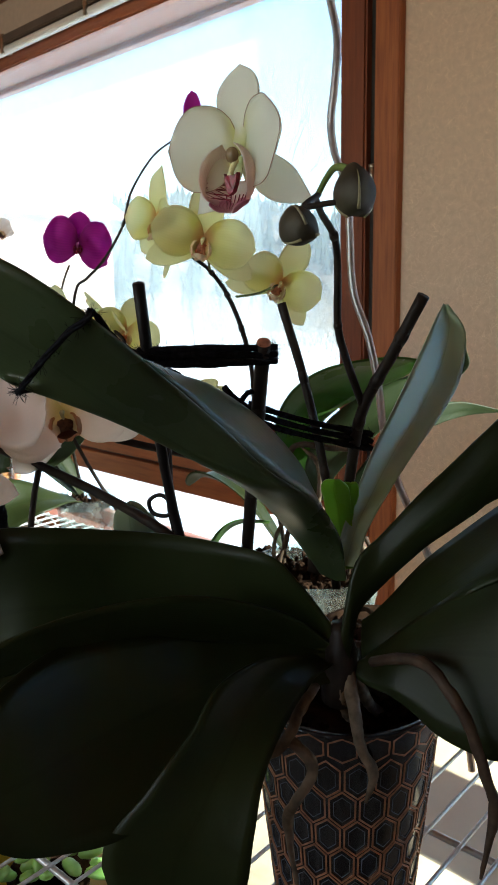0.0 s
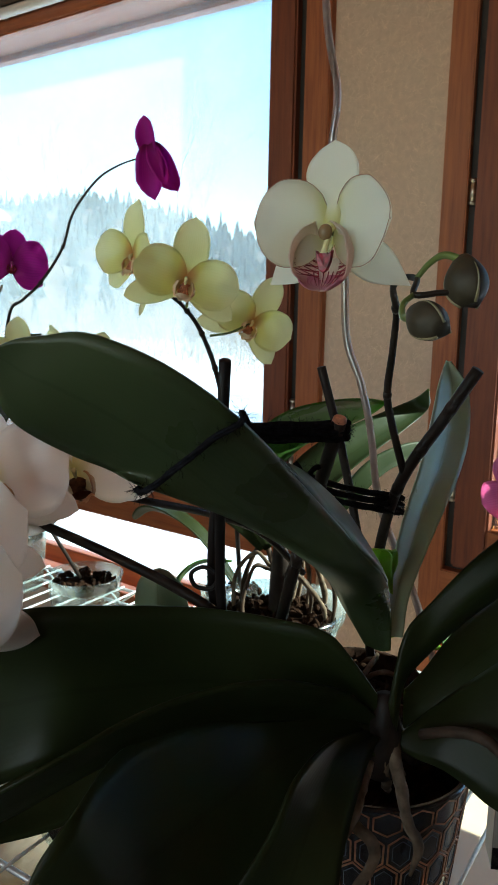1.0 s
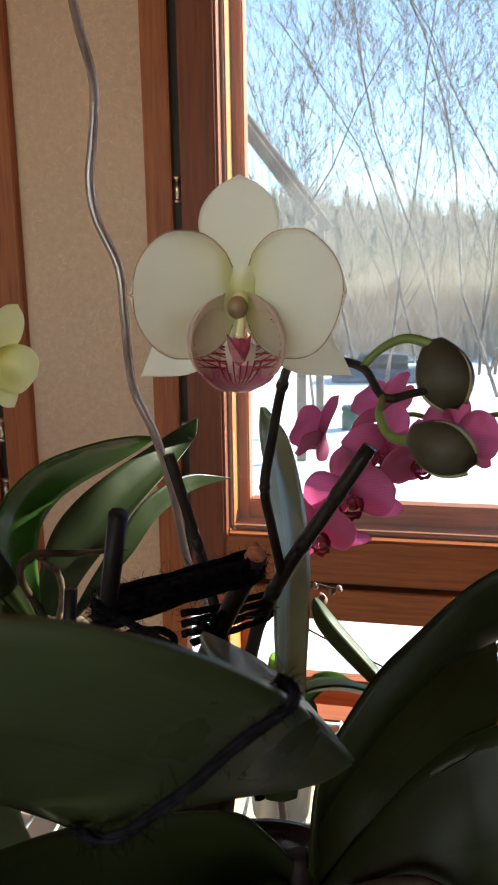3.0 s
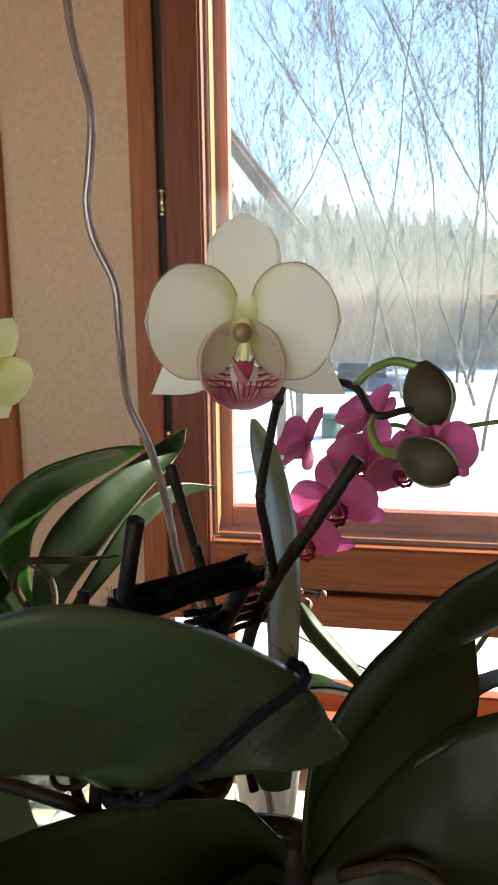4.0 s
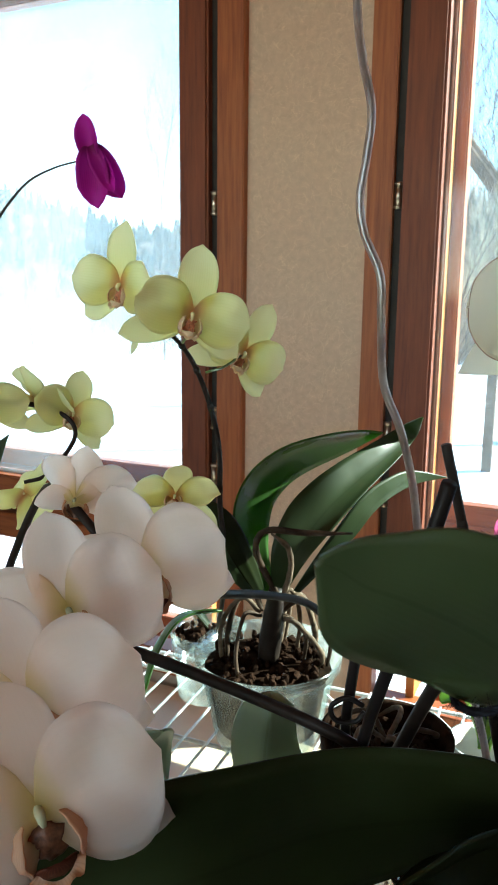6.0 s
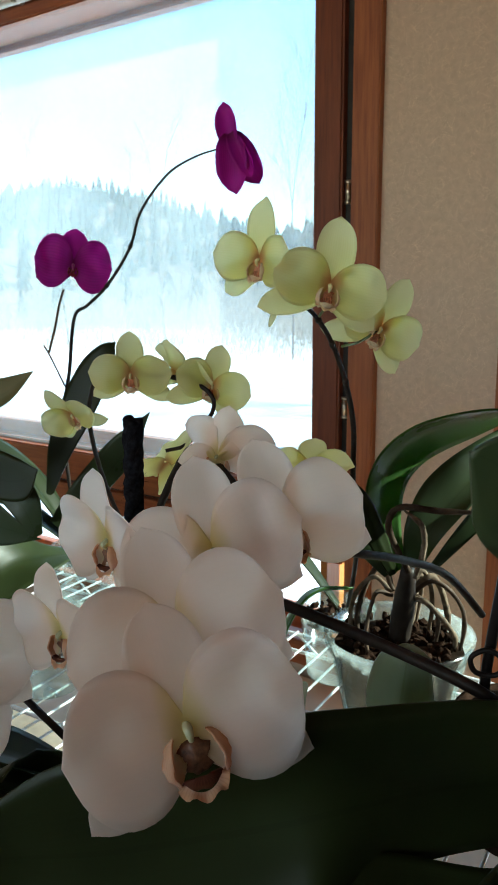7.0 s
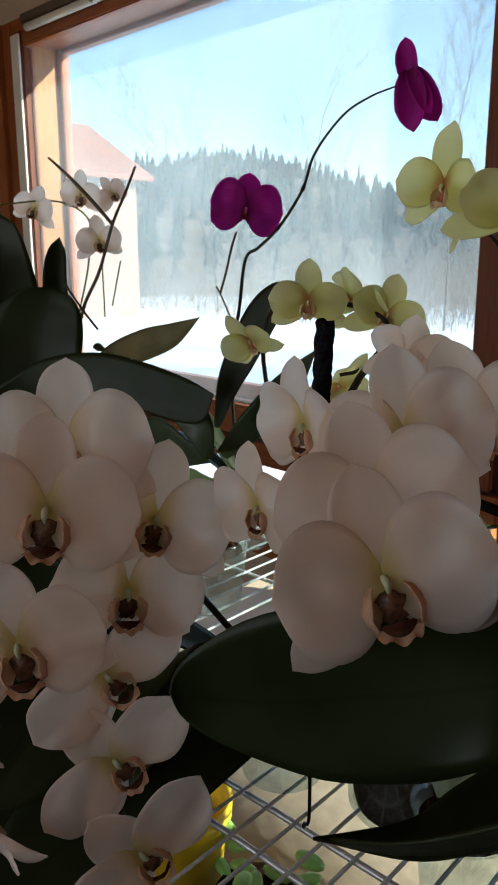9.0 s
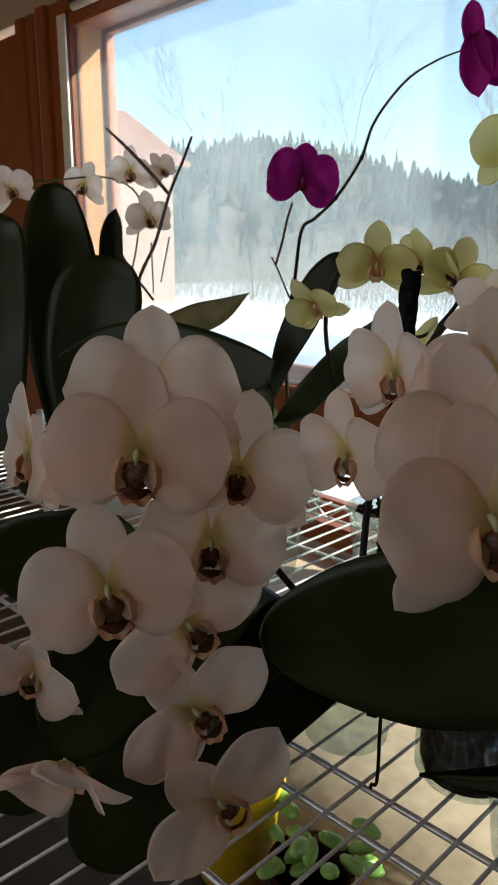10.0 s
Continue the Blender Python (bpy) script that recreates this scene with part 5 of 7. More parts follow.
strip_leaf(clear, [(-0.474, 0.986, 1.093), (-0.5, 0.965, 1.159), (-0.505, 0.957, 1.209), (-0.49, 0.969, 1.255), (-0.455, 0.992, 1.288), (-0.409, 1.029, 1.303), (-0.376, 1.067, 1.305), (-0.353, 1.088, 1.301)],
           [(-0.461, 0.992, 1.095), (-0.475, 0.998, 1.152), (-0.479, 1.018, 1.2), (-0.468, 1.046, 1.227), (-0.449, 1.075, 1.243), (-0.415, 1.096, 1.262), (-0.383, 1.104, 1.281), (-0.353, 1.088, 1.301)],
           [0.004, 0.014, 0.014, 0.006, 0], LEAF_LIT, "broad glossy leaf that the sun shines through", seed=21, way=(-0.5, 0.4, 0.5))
strip_leaf(clear, [(-0.456, 0.966, 1.117), (-0.455, 0.965, 1.166), (-0.446, 0.985, 1.209), (-0.427, 1.012, 1.239), (-0.402, 1.057, 1.262), (-0.372, 1.109, 1.282), (-0.347, 1.158, 1.299), (-0.313, 1.128, 1.319)],
           [(-0.435, 0.975, 1.113), (-0.412, 0.977, 1.153), (-0.388, 1.002, 1.189), (-0.37, 1.034, 1.217), (-0.355, 1.074, 1.239), (-0.34, 1.119, 1.26), (-0.326, 1.165, 1.286), (-0.311, 1.128, 1.317)],
           [0.004, 0.012, 0.012, 0.008, 0], LEAF_DEEP, "glossy green leaf with a pointed tip", seed=22, way=(0.3, 0.3, -0.9))
strip_leaf(clear, [(-0.44, 1.003, 1.098), (-0.417, 1.023, 1.142), (-0.394, 1.042, 1.181), (-0.374, 1.071, 1.215), (-0.354, 1.107, 1.233), (-0.329, 1.154, 1.239), (-0.289, 1.214, 1.221)],
           [(-0.431, 1.006, 1.096), (-0.403, 1.027, 1.13), (-0.378, 1.057, 1.163), (-0.36, 1.084, 1.193), (-0.343, 1.118, 1.21), (-0.322, 1.164, 1.219), (-0.289, 1.214, 1.221)],
           [0.002, 0.008, 0.008, 0.004, 0], LEAF_DEEP, "narrow curving green leaf", seed=23, way=(0.3, 0.3, -0.9))
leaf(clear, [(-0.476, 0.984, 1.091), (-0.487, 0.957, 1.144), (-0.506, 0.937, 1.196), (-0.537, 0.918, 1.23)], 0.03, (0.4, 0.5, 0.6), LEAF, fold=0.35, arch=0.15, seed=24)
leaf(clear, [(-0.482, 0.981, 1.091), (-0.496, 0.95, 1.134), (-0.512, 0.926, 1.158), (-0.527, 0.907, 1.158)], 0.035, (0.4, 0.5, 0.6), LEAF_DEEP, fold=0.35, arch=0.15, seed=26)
leaf(clear, [(-0.533, 0.973, 1.062), (-0.565, 0.935, 1.061), (-0.584, 0.907, 1.027), (-0.6, 0.885, 0.956)], 0.055, (0.5, -0.6, 0.3), LEAF_LIT, "hanging leaf coloured as sunlit", fold=0.3, arch=0.15, seed=25)
rng = random.Random(11)
for k in range(11):
    a = rng.uniform(0, 6.28)
    d = rng.uniform(0.03, 0.085)
    p0 = (CB.x + 0.012 * math.cos(a), CB.y + 0.012 * math.sin(a), 1.05)
    p1 = (CB.x + d * 0.6 * math.cos(a), CB.y + d * 0.6 * math.sin(a), 1.05 + rng.uniform(0.0, 0.035))
    p2 = (CB.x + d * math.cos(a + 0.3), CB.y + d * math.sin(a + 0.3), 1.01 + rng.uniform(-0.01, 0.03))
    p3 = (CB.x + d * 0.9 * math.cos(a + 0.6), CB.y + d * 0.9 * math.sin(a + 0.6), 0.955 + rng.uniform(-0.05, 0.02))
    root_line(clear, [p0, p1, p2, p3], rng.uniform(0.0026, 0.0046), ROOT if k % 3 else ROOT_BROWN, 30 + k)
root_line(clear, [(-0.452, 0.975, 1.102), (-0.468, 0.947, 1.162), (-0.457, 0.948, 1.192), (-0.413, 0.968, 1.19), (-0.357, 0.984, 1.193)], 0.004, ROOT_BROWN, 51)
root_line(clear, [(-0.441, 0.969, 1.099), (-0.428, 0.962, 1.142), (-0.43, 0.956, 1.172), (-0.45, 0.95, 1.189)], 0.0036, ROOT, 52)
part("crown", tube([(-0.482, 1.02, 0.98), (-0.475, 1.015, 1.03), (-0.456, 0.985, 1.102)], [0.014, 0.016, 0.01], 8, 12, 0.1), STEM_DARK, clear)

# -- hanging clear cable --
cable = thing("cable", (-0.36, 0.92, Z_CEIL), "thin clear-sheathed cable hanging in slack waves from the ceiling", "cable")
CL = [(-0.37, 0.845, 2.62), (-0.35, 0.845, 2.2), (-0.338, 0.845, 1.9), (-0.329, 0.845, 1.74), (-0.322, 0.845, 1.69), (-0.3115, 0.845, 1.645), (-0.315, 0.845, 1.6), (-0.3195, 0.845, 1.567), (-0.314, 0.845, 1.535), (-0.297, 0.845, 1.497), (-0.294, 0.845, 1.455), (-0.289, 0.845, 1.395), (-0.27, 0.845, 1.35), (-0.256, 0.845, 1.3), (-0.24, 0.845, 1.22), (-0.2, 0.86, 1.12), (-0.17, 0.88, 1.0), (-0.16, 0.9, 0.865)]
part("sheath", tube(CL, 0.0042, 90, 8), CLEAR_TUBE, cable)
part("core", tube(CL, 0.0021, 90, 8), CORE, cable, "dark wire core")

# -- yellow orchid, tall spike --
yel = thing("orchid_plant", (-0.6, 1.08, RACK_Z), "yellow moth orchid on a tall dark arching spike", "orchid")
part("pot", lathe((-0.62, 1.1, RACK_Z), [(0.001, 0.0), (0.045, 0.0), (0.058, 0.105), (0.061, 0.11), (0.057, 0.11), (0.05, 0.09)], 32), CLEAR_POT, yel)
bark_bed(yel, (-0.62, 1.1, 0), 0.05, RACK_Z + 0.1, 7)
stem(yel, [(-0.6, 1.09, 0.95), (-0.522, 0.969, 1.123), (-0.505, 0.92, 1.222), (-0.499, 0.906, 1.295), (-0.504, 0.893, 1.35), (-0.514, 0.876, 1.396), (-0.522, 0.855, 1.424), (-0.529, 0.833, 1.44), (-0.549, 0.827, 1.453)], [0.0036, 0.0034, 0.0028, 0.0018], STEM_DARK, n=44, nodes=(0.3, 0.5, 0.62, 0.74))
flower(yel, (-0.568, 0.812, 1.486), (-0.15, -0.97, -0.05), 0.112, "yellow", -6, 31, lip=0.42, wide=0.84, sepal=1.06)
flower(yel, (-0.478, 0.806, 1.458), (0.66, -0.72, -0.12), 0.116, "yellow", -12, 32, lip=0.42, wide=0.86, sepal=1.06)
flower(yel, (-0.492, 0.957, 1.408), (0.72, -0.6, -0.3), 0.112, "yellow", -28, 33, lip=0.44, wide=0.86, sepal=1.06)
for a, b in (((-0.526, 0.84, 1.435), (-0.562, 0.82, 1.48)), ((-0.515, 0.85, 1.425), (-0.482, 0.815, 1.452)), ((-0.505, 0.885, 1.39), (-0.495, 0.955, 1.405))):
    stem(yel, [a, Vector(a).lerp(Vector(b), 0.5) + Vector((0, 0, -0.004)), b], 0.0016, STEM_GREEN, "pedicel", 8)
part("spent_sepal", blade(0.034, 0.007, "sepal", 0.3, 0.12, 0.05, 3, 12, 7), YELLOW, yel, "thin pale green pointed sepal", m=Matrix.Translation(-yel.location) @ facing((-0.54, 0.81, 1.445), (0.3, -0.9, 0.1), (0.35, 0.1, 0.9)) @ pose(0, 0, 0, 0, 0, 180))
leaf(yel, [(-0.62, 1.1, 0.97), (-0.69, 1.08, 1.05), (-0.76, 1.06, 1.08), (-0.8, 1.05, 1.06)], 0.06, (0.2, -0.9, 0.2), LEAF, fold=0.3, seed=41)

# -- yellow orchid, low spike --
yel2 = thing("orchid_plant", (-0.82, 0.95, RACK_Z), "yellow moth orchid with a low bending spike of flowers", "orchid")
part("pot", lathe((-0.84, 0.97, RACK_Z), [(0.001, 0.0), (0.05, 0.0), (0.062, 0.11), (0.065, 0.115), (0.061, 0.115), (0.054, 0.09)], 32), CLEAR_POT, yel2)
bark_bed(yel2, (-0.84, 0.97, 0), 0.054, RACK_Z + 0.105, 8)
stem(yel2, [(-0.84, 0.96, 0.97), (-0.85, 0.86, 1.15), (-0.82, 0.79, 1.29), (-0.73, 0.736, 1.373), (-0.687, 0.757, 1.363), (-0.634, 0.785, 1.348), (-0.612, 0.784, 1.324), (-0.623, 0.751, 1.288), (-0.641, 0.733, 1.28)], [0.0032, 0.003, 0.002], STEM_DARK, n=40)
for n2, (pl, ah, sz, ro, cl) in enumerate((((-0.774, 0.72, 1.311), (0.2, -0.8, -0.55), 0.078, 25, 0.12), ((-0.697, 0.741, 1.361), (0.5, -0.75, -0.2), 0.088, 0, 0.0), ((-0.666, 0.788, 1.361), (0.2, 0.8, 0.5), 0.088, 20, 0.08), ((-0.626, 0.799, 1.347), (0.75, -0.5, 0.1), 0.088, -20, 0.0), ((-0.644, 0.739, 1.264), (0.3, 0.7, -0.5), 0.09, 10, 0.0), ((-0.506, 0.816, 1.261), (0.2, -0.5, 0.8), 0.09, 0, 0.05))):
    flower(yel2, pl, ah, sz, "yellow", ro, 51 + n2, lip=0.44, closed=cl, wide=0.9)

# -- purple orchid --
pur = thing("orchid_plant", (-1.14, 1.06, RACK_Z), "purple moth orchid with an open and a drooping flower", "orchid")
part("pot", lathe((-1.13, 1.05, RACK_Z), [(0.001, 0.0), (0.05, 0.0), (0.062, 0.12), (0.066, 0.125), (0.061, 0.125), (0.054, 0.1)], 32), CLEAR_POT, pur)
bark_bed(pur, (-1.13, 1.05, 0), 0.054, RACK_Z + 0.115, 9)
stem(pur, [(-1.14, 1.05, 0.98), (-1.099, 0.991, 1.212), (-1.112, 1.024, 1.319), (-1.125, 1.053, 1.408), (-1.103, 1.065, 1.429), (-1.074, 1.087, 1.464), (-1.042, 1.112, 1.526), (-1.018, 1.117, 1.586), (-0.965, 1.126, 1.642), (-0.909, 1.127, 1.664), (-0.861, 1.13, 1.673)], [0.0034, 0.003, 0.0026, 0.0014], STEM_DARK, n=56, nodes=(0.5, 0.6))
stem(pur, [(-1.114, 1.014, 1.29), (-1.138, 1.007, 1.339), (-1.15, 1.003, 1.361)], 0.0016, STEM_BROWN, n=14)
stem(pur, [(-1.142, 1.006, 1.349), (-1.148, 1.027, 1.388), (-1.155, 1.046, 1.428), (-1.16, 1.063, 1.456)], 0.0022, STEM_BROWN, n=14)
flower(pur, (-1.153, 1.082, 1.5), (0.753, -0.646, -0.121), 0.136, "purple", -6, 61, lip=0.26, sepal=0.84, tilt=4, stretch=0.94, wide=1.2, crinkle=0.24)
drooping_flower(pur, (-0.842, 1.14, 1.671), (0.38, -0.88, -0.1), 0.142, "purple")
strip_leaf(pur, [(-1.063, 0.916, 1.128), (-1.07, 0.932, 1.203), (-1.057, 0.949, 1.269), (-1.034, 0.975, 1.335), (-1.006, 0.995, 1.367), (-0.988, 1.013, 1.372)],
           [(-1.054, 0.924, 1.128), (-1.035, 0.945, 1.186), (-1.013, 0.964, 1.234), (-0.994, 0.981, 1.281), (-0.981, 0.999, 1.326), (-0.988, 1.013, 1.372)], 0.012, LEAF, seed=62)
strip_leaf(pur, [(-1.016, 0.881, 1.099), (-0.992, 0.904, 1.15), (-0.956, 0.922, 1.198), (-0.92, 0.937, 1.236), (-0.872, 0.963, 1.273)],
           [(-1.001, 0.891, 1.085), (-0.966, 0.916, 1.114), (-0.93, 0.932, 1.154), (-0.896, 0.949, 1.201), (-0.872, 0.963, 1.273)], 0.01, LEAF_MID, seed=65)
leaf(pur, [(-1.13, 1.04, 0.99), (-1.22, 1.0, 1.12), (-1.34, 0.98, 1.18), (-1.44, 0.97, 1.185)], 0.085, (0.2, -0.8, 0.2), LEAF, fold=0.3, seed=63)
leaf(pur, [(-1.13, 1.03, 0.99), (-1.22, 0.98, 1.06), (-1.32, 0.96, 1.06), (-1.4, 0.95, 1.0)], 0.08, (0.2, -0.8, 0.2), LEAF, fold=0.3, seed=64)
leaf(pur, [(-1.12, 1.02, 0.98), (-1.11, 0.94, 1.0), (-1.12, 0.86, 1.0), (-1.14, 0.79, 0.96)], 0.1, (0.5, 0.75, -0.3), LEAF, fold=0.25, seed=68, tip=2.5)

# -- flowerless orchid with broad leaves between the purple and the white one --
brd = thing("orchid_plant", (-0.95, 0.8, RACK_Z), "flowerless orchid with broad dark leaves that shine along the edge", "orchid")
part("pot", lathe((-0.97, 0.82, RACK_Z), [(0.001, 0.0), (0.05, 0.0), (0.062, 0.11), (0.066, 0.115), (0.061, 0.115), (0.054, 0.09)], 32), CLEAR_POT, brd)
bark_bed(brd, (-0.97, 0.82, 0), 0.054, RACK_Z + 0.105, 19)
strip_leaf(brd, [(-1.169, 0.578, 1.223), (-1.126, 0.627, 1.262), (-1.049, 0.672, 1.277), (-0.968, 0.699, 1.268), (-0.895, 0.718, 1.25), (-0.849, 0.726, 1.233)],
           [(-1.176, 0.584, 1.171), (-1.096, 0.642, 1.222), (-1.007, 0.676, 1.212), (-0.932, 0.696, 1.195), (-0.865, 0.714, 1.193), (-0.849, 0.726, 1.233)], 0.01, LEAF, seed=66, label="broad dark leaf with a blue sheen")
strip_leaf(brd, [(-0.906, 0.755, 1.131), (-0.968, 0.741, 1.174), (-1.012, 0.743, 1.175), (-1.057, 0.739, 1.156), (-1.111, 0.737, 1.126)],
           [(-0.896, 0.762, 1.123), (-0.947, 0.741, 1.11), (-0.996, 0.737, 1.106), (-1.051, 0.731, 1.11), (-1.111, 0.737, 1.126)], 0.008, LEAF_MID, seed=67)
strip_leaf(brd, [(-0.88, 0.753, 1.136), (-0.881, 0.752, 1.184), (-0.9, 0.744, 1.215), (-0.937, 0.73, 1.232), (-0.983, 0.716, 1.229)],
           [(-0.891, 0.742, 1.133), (-0.916, 0.73, 1.167), (-0.942, 0.727, 1.188), (-0.968, 0.723, 1.205), (-0.983, 0.716, 1.229)], 0.008, LEAF_MID, seed=69)

# -- orchid with upright leaves and a forked twig --
swt = thing("orchid_plant", (-1.4, 0.84, RACK_Z), "orchid with upright dark leaves and a forked bare twig", "orchid")
part("pot", lathe((-1.4, 0.84, RACK_Z), [(0.001, 0.0), (0.055, 0.0), (0.07, 0.13), (0.074, 0.135), (0.069, 0.135), (0.06, 0.11)], 32), POT_WHITE, swt)
bark_bed(swt, (-1.4, 0.84, 0), 0.06, RACK_Z + 0.125, 10)
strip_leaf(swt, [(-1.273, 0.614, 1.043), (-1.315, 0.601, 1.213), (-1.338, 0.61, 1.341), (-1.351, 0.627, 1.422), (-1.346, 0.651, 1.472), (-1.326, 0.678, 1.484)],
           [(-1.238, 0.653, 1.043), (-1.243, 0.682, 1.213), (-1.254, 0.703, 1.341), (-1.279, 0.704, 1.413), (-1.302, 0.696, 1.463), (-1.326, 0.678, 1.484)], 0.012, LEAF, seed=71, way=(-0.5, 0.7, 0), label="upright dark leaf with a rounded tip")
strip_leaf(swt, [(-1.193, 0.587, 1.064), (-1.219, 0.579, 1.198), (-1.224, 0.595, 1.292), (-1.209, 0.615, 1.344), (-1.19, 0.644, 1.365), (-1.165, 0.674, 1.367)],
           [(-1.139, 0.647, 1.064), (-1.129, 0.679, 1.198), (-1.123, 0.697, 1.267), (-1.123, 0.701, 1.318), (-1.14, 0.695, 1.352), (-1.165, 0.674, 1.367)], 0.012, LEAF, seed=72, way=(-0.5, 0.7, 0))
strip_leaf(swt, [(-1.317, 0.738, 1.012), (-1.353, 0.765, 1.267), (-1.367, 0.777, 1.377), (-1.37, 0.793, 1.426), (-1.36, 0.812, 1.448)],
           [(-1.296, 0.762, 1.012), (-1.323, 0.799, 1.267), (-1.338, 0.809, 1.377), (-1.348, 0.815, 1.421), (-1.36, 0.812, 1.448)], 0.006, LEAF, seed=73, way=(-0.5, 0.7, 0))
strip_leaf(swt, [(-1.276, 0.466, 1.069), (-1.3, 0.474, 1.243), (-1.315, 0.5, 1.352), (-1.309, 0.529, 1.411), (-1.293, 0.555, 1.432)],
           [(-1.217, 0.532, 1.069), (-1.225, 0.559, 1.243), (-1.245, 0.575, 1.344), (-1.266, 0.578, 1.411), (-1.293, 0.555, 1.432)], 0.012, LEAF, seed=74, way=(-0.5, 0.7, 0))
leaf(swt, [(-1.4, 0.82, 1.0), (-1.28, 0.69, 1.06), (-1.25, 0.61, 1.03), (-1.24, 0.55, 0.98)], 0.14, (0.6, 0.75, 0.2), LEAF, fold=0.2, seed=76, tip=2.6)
stem(swt, [(-1.287, 0.788, 1.052), (-1.306, 0.798, 1.217), (-1.299, 0.814, 1.318), (-1.275, 0.837, 1.387), (-1.259, 0.858, 1.468), (-1.27, 0.895, 1.522), (-1.29, 0.934, 1.572)], [0.0034, 0.003, 0.0024], STEM_BROWN, n=26)
stem(swt, [(-1.259, 0.858, 1.468), (-1.301, 0.853, 1.503), (-1.358, 0.839, 1.552), (-1.399, 0.822, 1.588)], [0.003, 0.0036, 0.002], STEM_BROWN, n=14)
stem(swt, [(-1.258, 0.817, 1.288), (-1.291, 0.809, 1.321), (-1.33, 0.799, 1.367)], 0.0022, STEM_BROWN, n=10)

# -- small white orchid by the far window frame --
sml = thing("orchid_plant", (-1.9, 1.12, RACK_Z), "small white moth orchid with thin hanging flower stalks", "orchid")
part("pot", lathe((-1.9, 1.1, RACK_Z), [(0.001, 0.0), (0.045, 0.0), (0.056, 0.11), (0.06, 0.115), (0.055, 0.115), (0.05, 0.09)], 32), POT_WHITE, sml)
bark_bed(sml, (-1.9, 1.1, 0), 0.05, RACK_Z + 0.105, 20)
for n2, (pl, ah, sz) in enumerate((((-2.064, 1.162, 1.544), (0.602, -0.797, 0.053), 0.115), ((-1.986, 1.263, 1.581), (0.392, -0.899, -0.193), 0.12), ((-1.889, 1.247, 1.458), (0.951, -0.286, -0.117), 0.12), ((-2.099, 0.961, 1.525), (0.838, -0.487, 0.244), 0.12), ((-1.949, 1.337, 1.586), (0.997, -0.076, -0.032), 0.09))):
    flower(sml, pl, ah, sz, "white", n2 * 14 - 20, 81 + n2, lip=0.55)
stem(sml, [(-1.9, 1.1, 0.97), (-1.931, 1.199, 1.255), (-1.938, 1.242, 1.39), (-1.976, 1.278, 1.511), (-2.044, 1.222, 1.564), (-2.089, 1.074, 1.551), (-2.119, 0.975, 1.541)], 0.0026, STEM_GREEN, n=30)
for a, b in (((-1.895, 1.259, 1.39), (-1.866, 1.241, 1.256)), ((-1.865, 1.298, 1.404), (-1.858, 1.261, 1.286))):
    stem(sml, [a, Vector(a).lerp(Vector(b), 0.5), b], 0.002, STEM_GREEN, "pedicel", 8)

# -- bronze-leaved orchid at the back --
brz = thing("orchid_plant", (-1.66, 1.14, RACK_Z), "flowerless orchid with bronzed leaves", "orchid")
part("pot", lathe((-1.66, 1.12, RACK_Z), [(0.001, 0.0), (0.045, 0.0), (0.056, 0.11), (0.06, 0.115), (0.055, 0.115), (0.05, 0.09)], 32), CLEAR_POT, brz)
bark_bed(brz, (-1.66, 1.12, 0), 0.05, RACK_Z + 0.105, 21)
strip_leaf(brz, [(-1.641, 1.029, 1.155), (-1.627, 1.084, 1.209), (-1.599, 1.16, 1.244), (-1.571, 1.23, 1.257), (-1.541, 1.301, 1.27)],
           [(-1.618, 1.042, 1.13), (-1.591, 1.101, 1.158), (-1.565, 1.171, 1.179), (-1.549, 1.235, 1.207), (-1.541, 1.301, 1.27)], 0.01, LEAF_BROWN, "bronzed leaf", seed=91)
leaf(brz, [(-1.66, 1.12, 0.96), (-1.7, 1.15, 1.1), (-1.76, 1.18, 1.17), (-1.85, 1.2, 1.17)], 0.08, (0.3, -0.8, 0.3), LEAF, fold=0.25, seed=92)

# -- pink orchid at the far side --
pnk = thing("orchid_plant", (0.05, 1.08, RACK_Z), "pink moth orchid with a drooping spray and small buds", "orchid")
part("pot", lathe((-0.02, 1.06, RACK_Z), [(0.001, 0.0), (0.05, 0.0), (0.062, 0.105), (0.066, 0.11), (0.061, 0.11), (0.054, 0.09)], 32), CLEAR_POT, pnk)
bark_bed(pnk, (-0.02, 1.06, 0), 0.054, RACK_Z + 0.1, 12)
leaf(pnk, [(-0.03, 1.05, 0.97), (-0.09, 1.02, 1.02), (-0.15, 1.0, 1.03), (-0.2, 0.98, 1.0)], 0.055, (0.2, -0.8, 0.3), LEAF, fold=0.3, seed=101)
leaf(pnk, [(-0.03, 1.06, 0.97), (-0.1, 1.09, 1.03), (-0.14, 1.1, 1.07), (-0.16, 1.1, 1.1)], 0.03, (0.4, 0.7, 0.3), LEAF_MID, fold=0.5, seed=102)
leaf(pnk, [(0.0, 1.05, 0.97), (0.06, 1.04, 1.05), (0.15, 1.03, 1.07), (0.22, 1.02, 1.04)], 0.07, (0.2, -0.8, 0.3), LEAF, fold=0.3, seed=103)
stem(pnk, [(0.0, 1.06, 0.97), (0.14, 1.12, 1.2), (0.15, 1.14, 1.33), (-0.002, 1.12, 1.323), (-0.053, 1.12, 1.329), (-0.099, 1.115, 1.305), (-0.138, 1.11, 1.249), (-0.158, 1.1, 1.195)], [0.0034, 0.003, 0.002], STEM_GREEN, n=36)
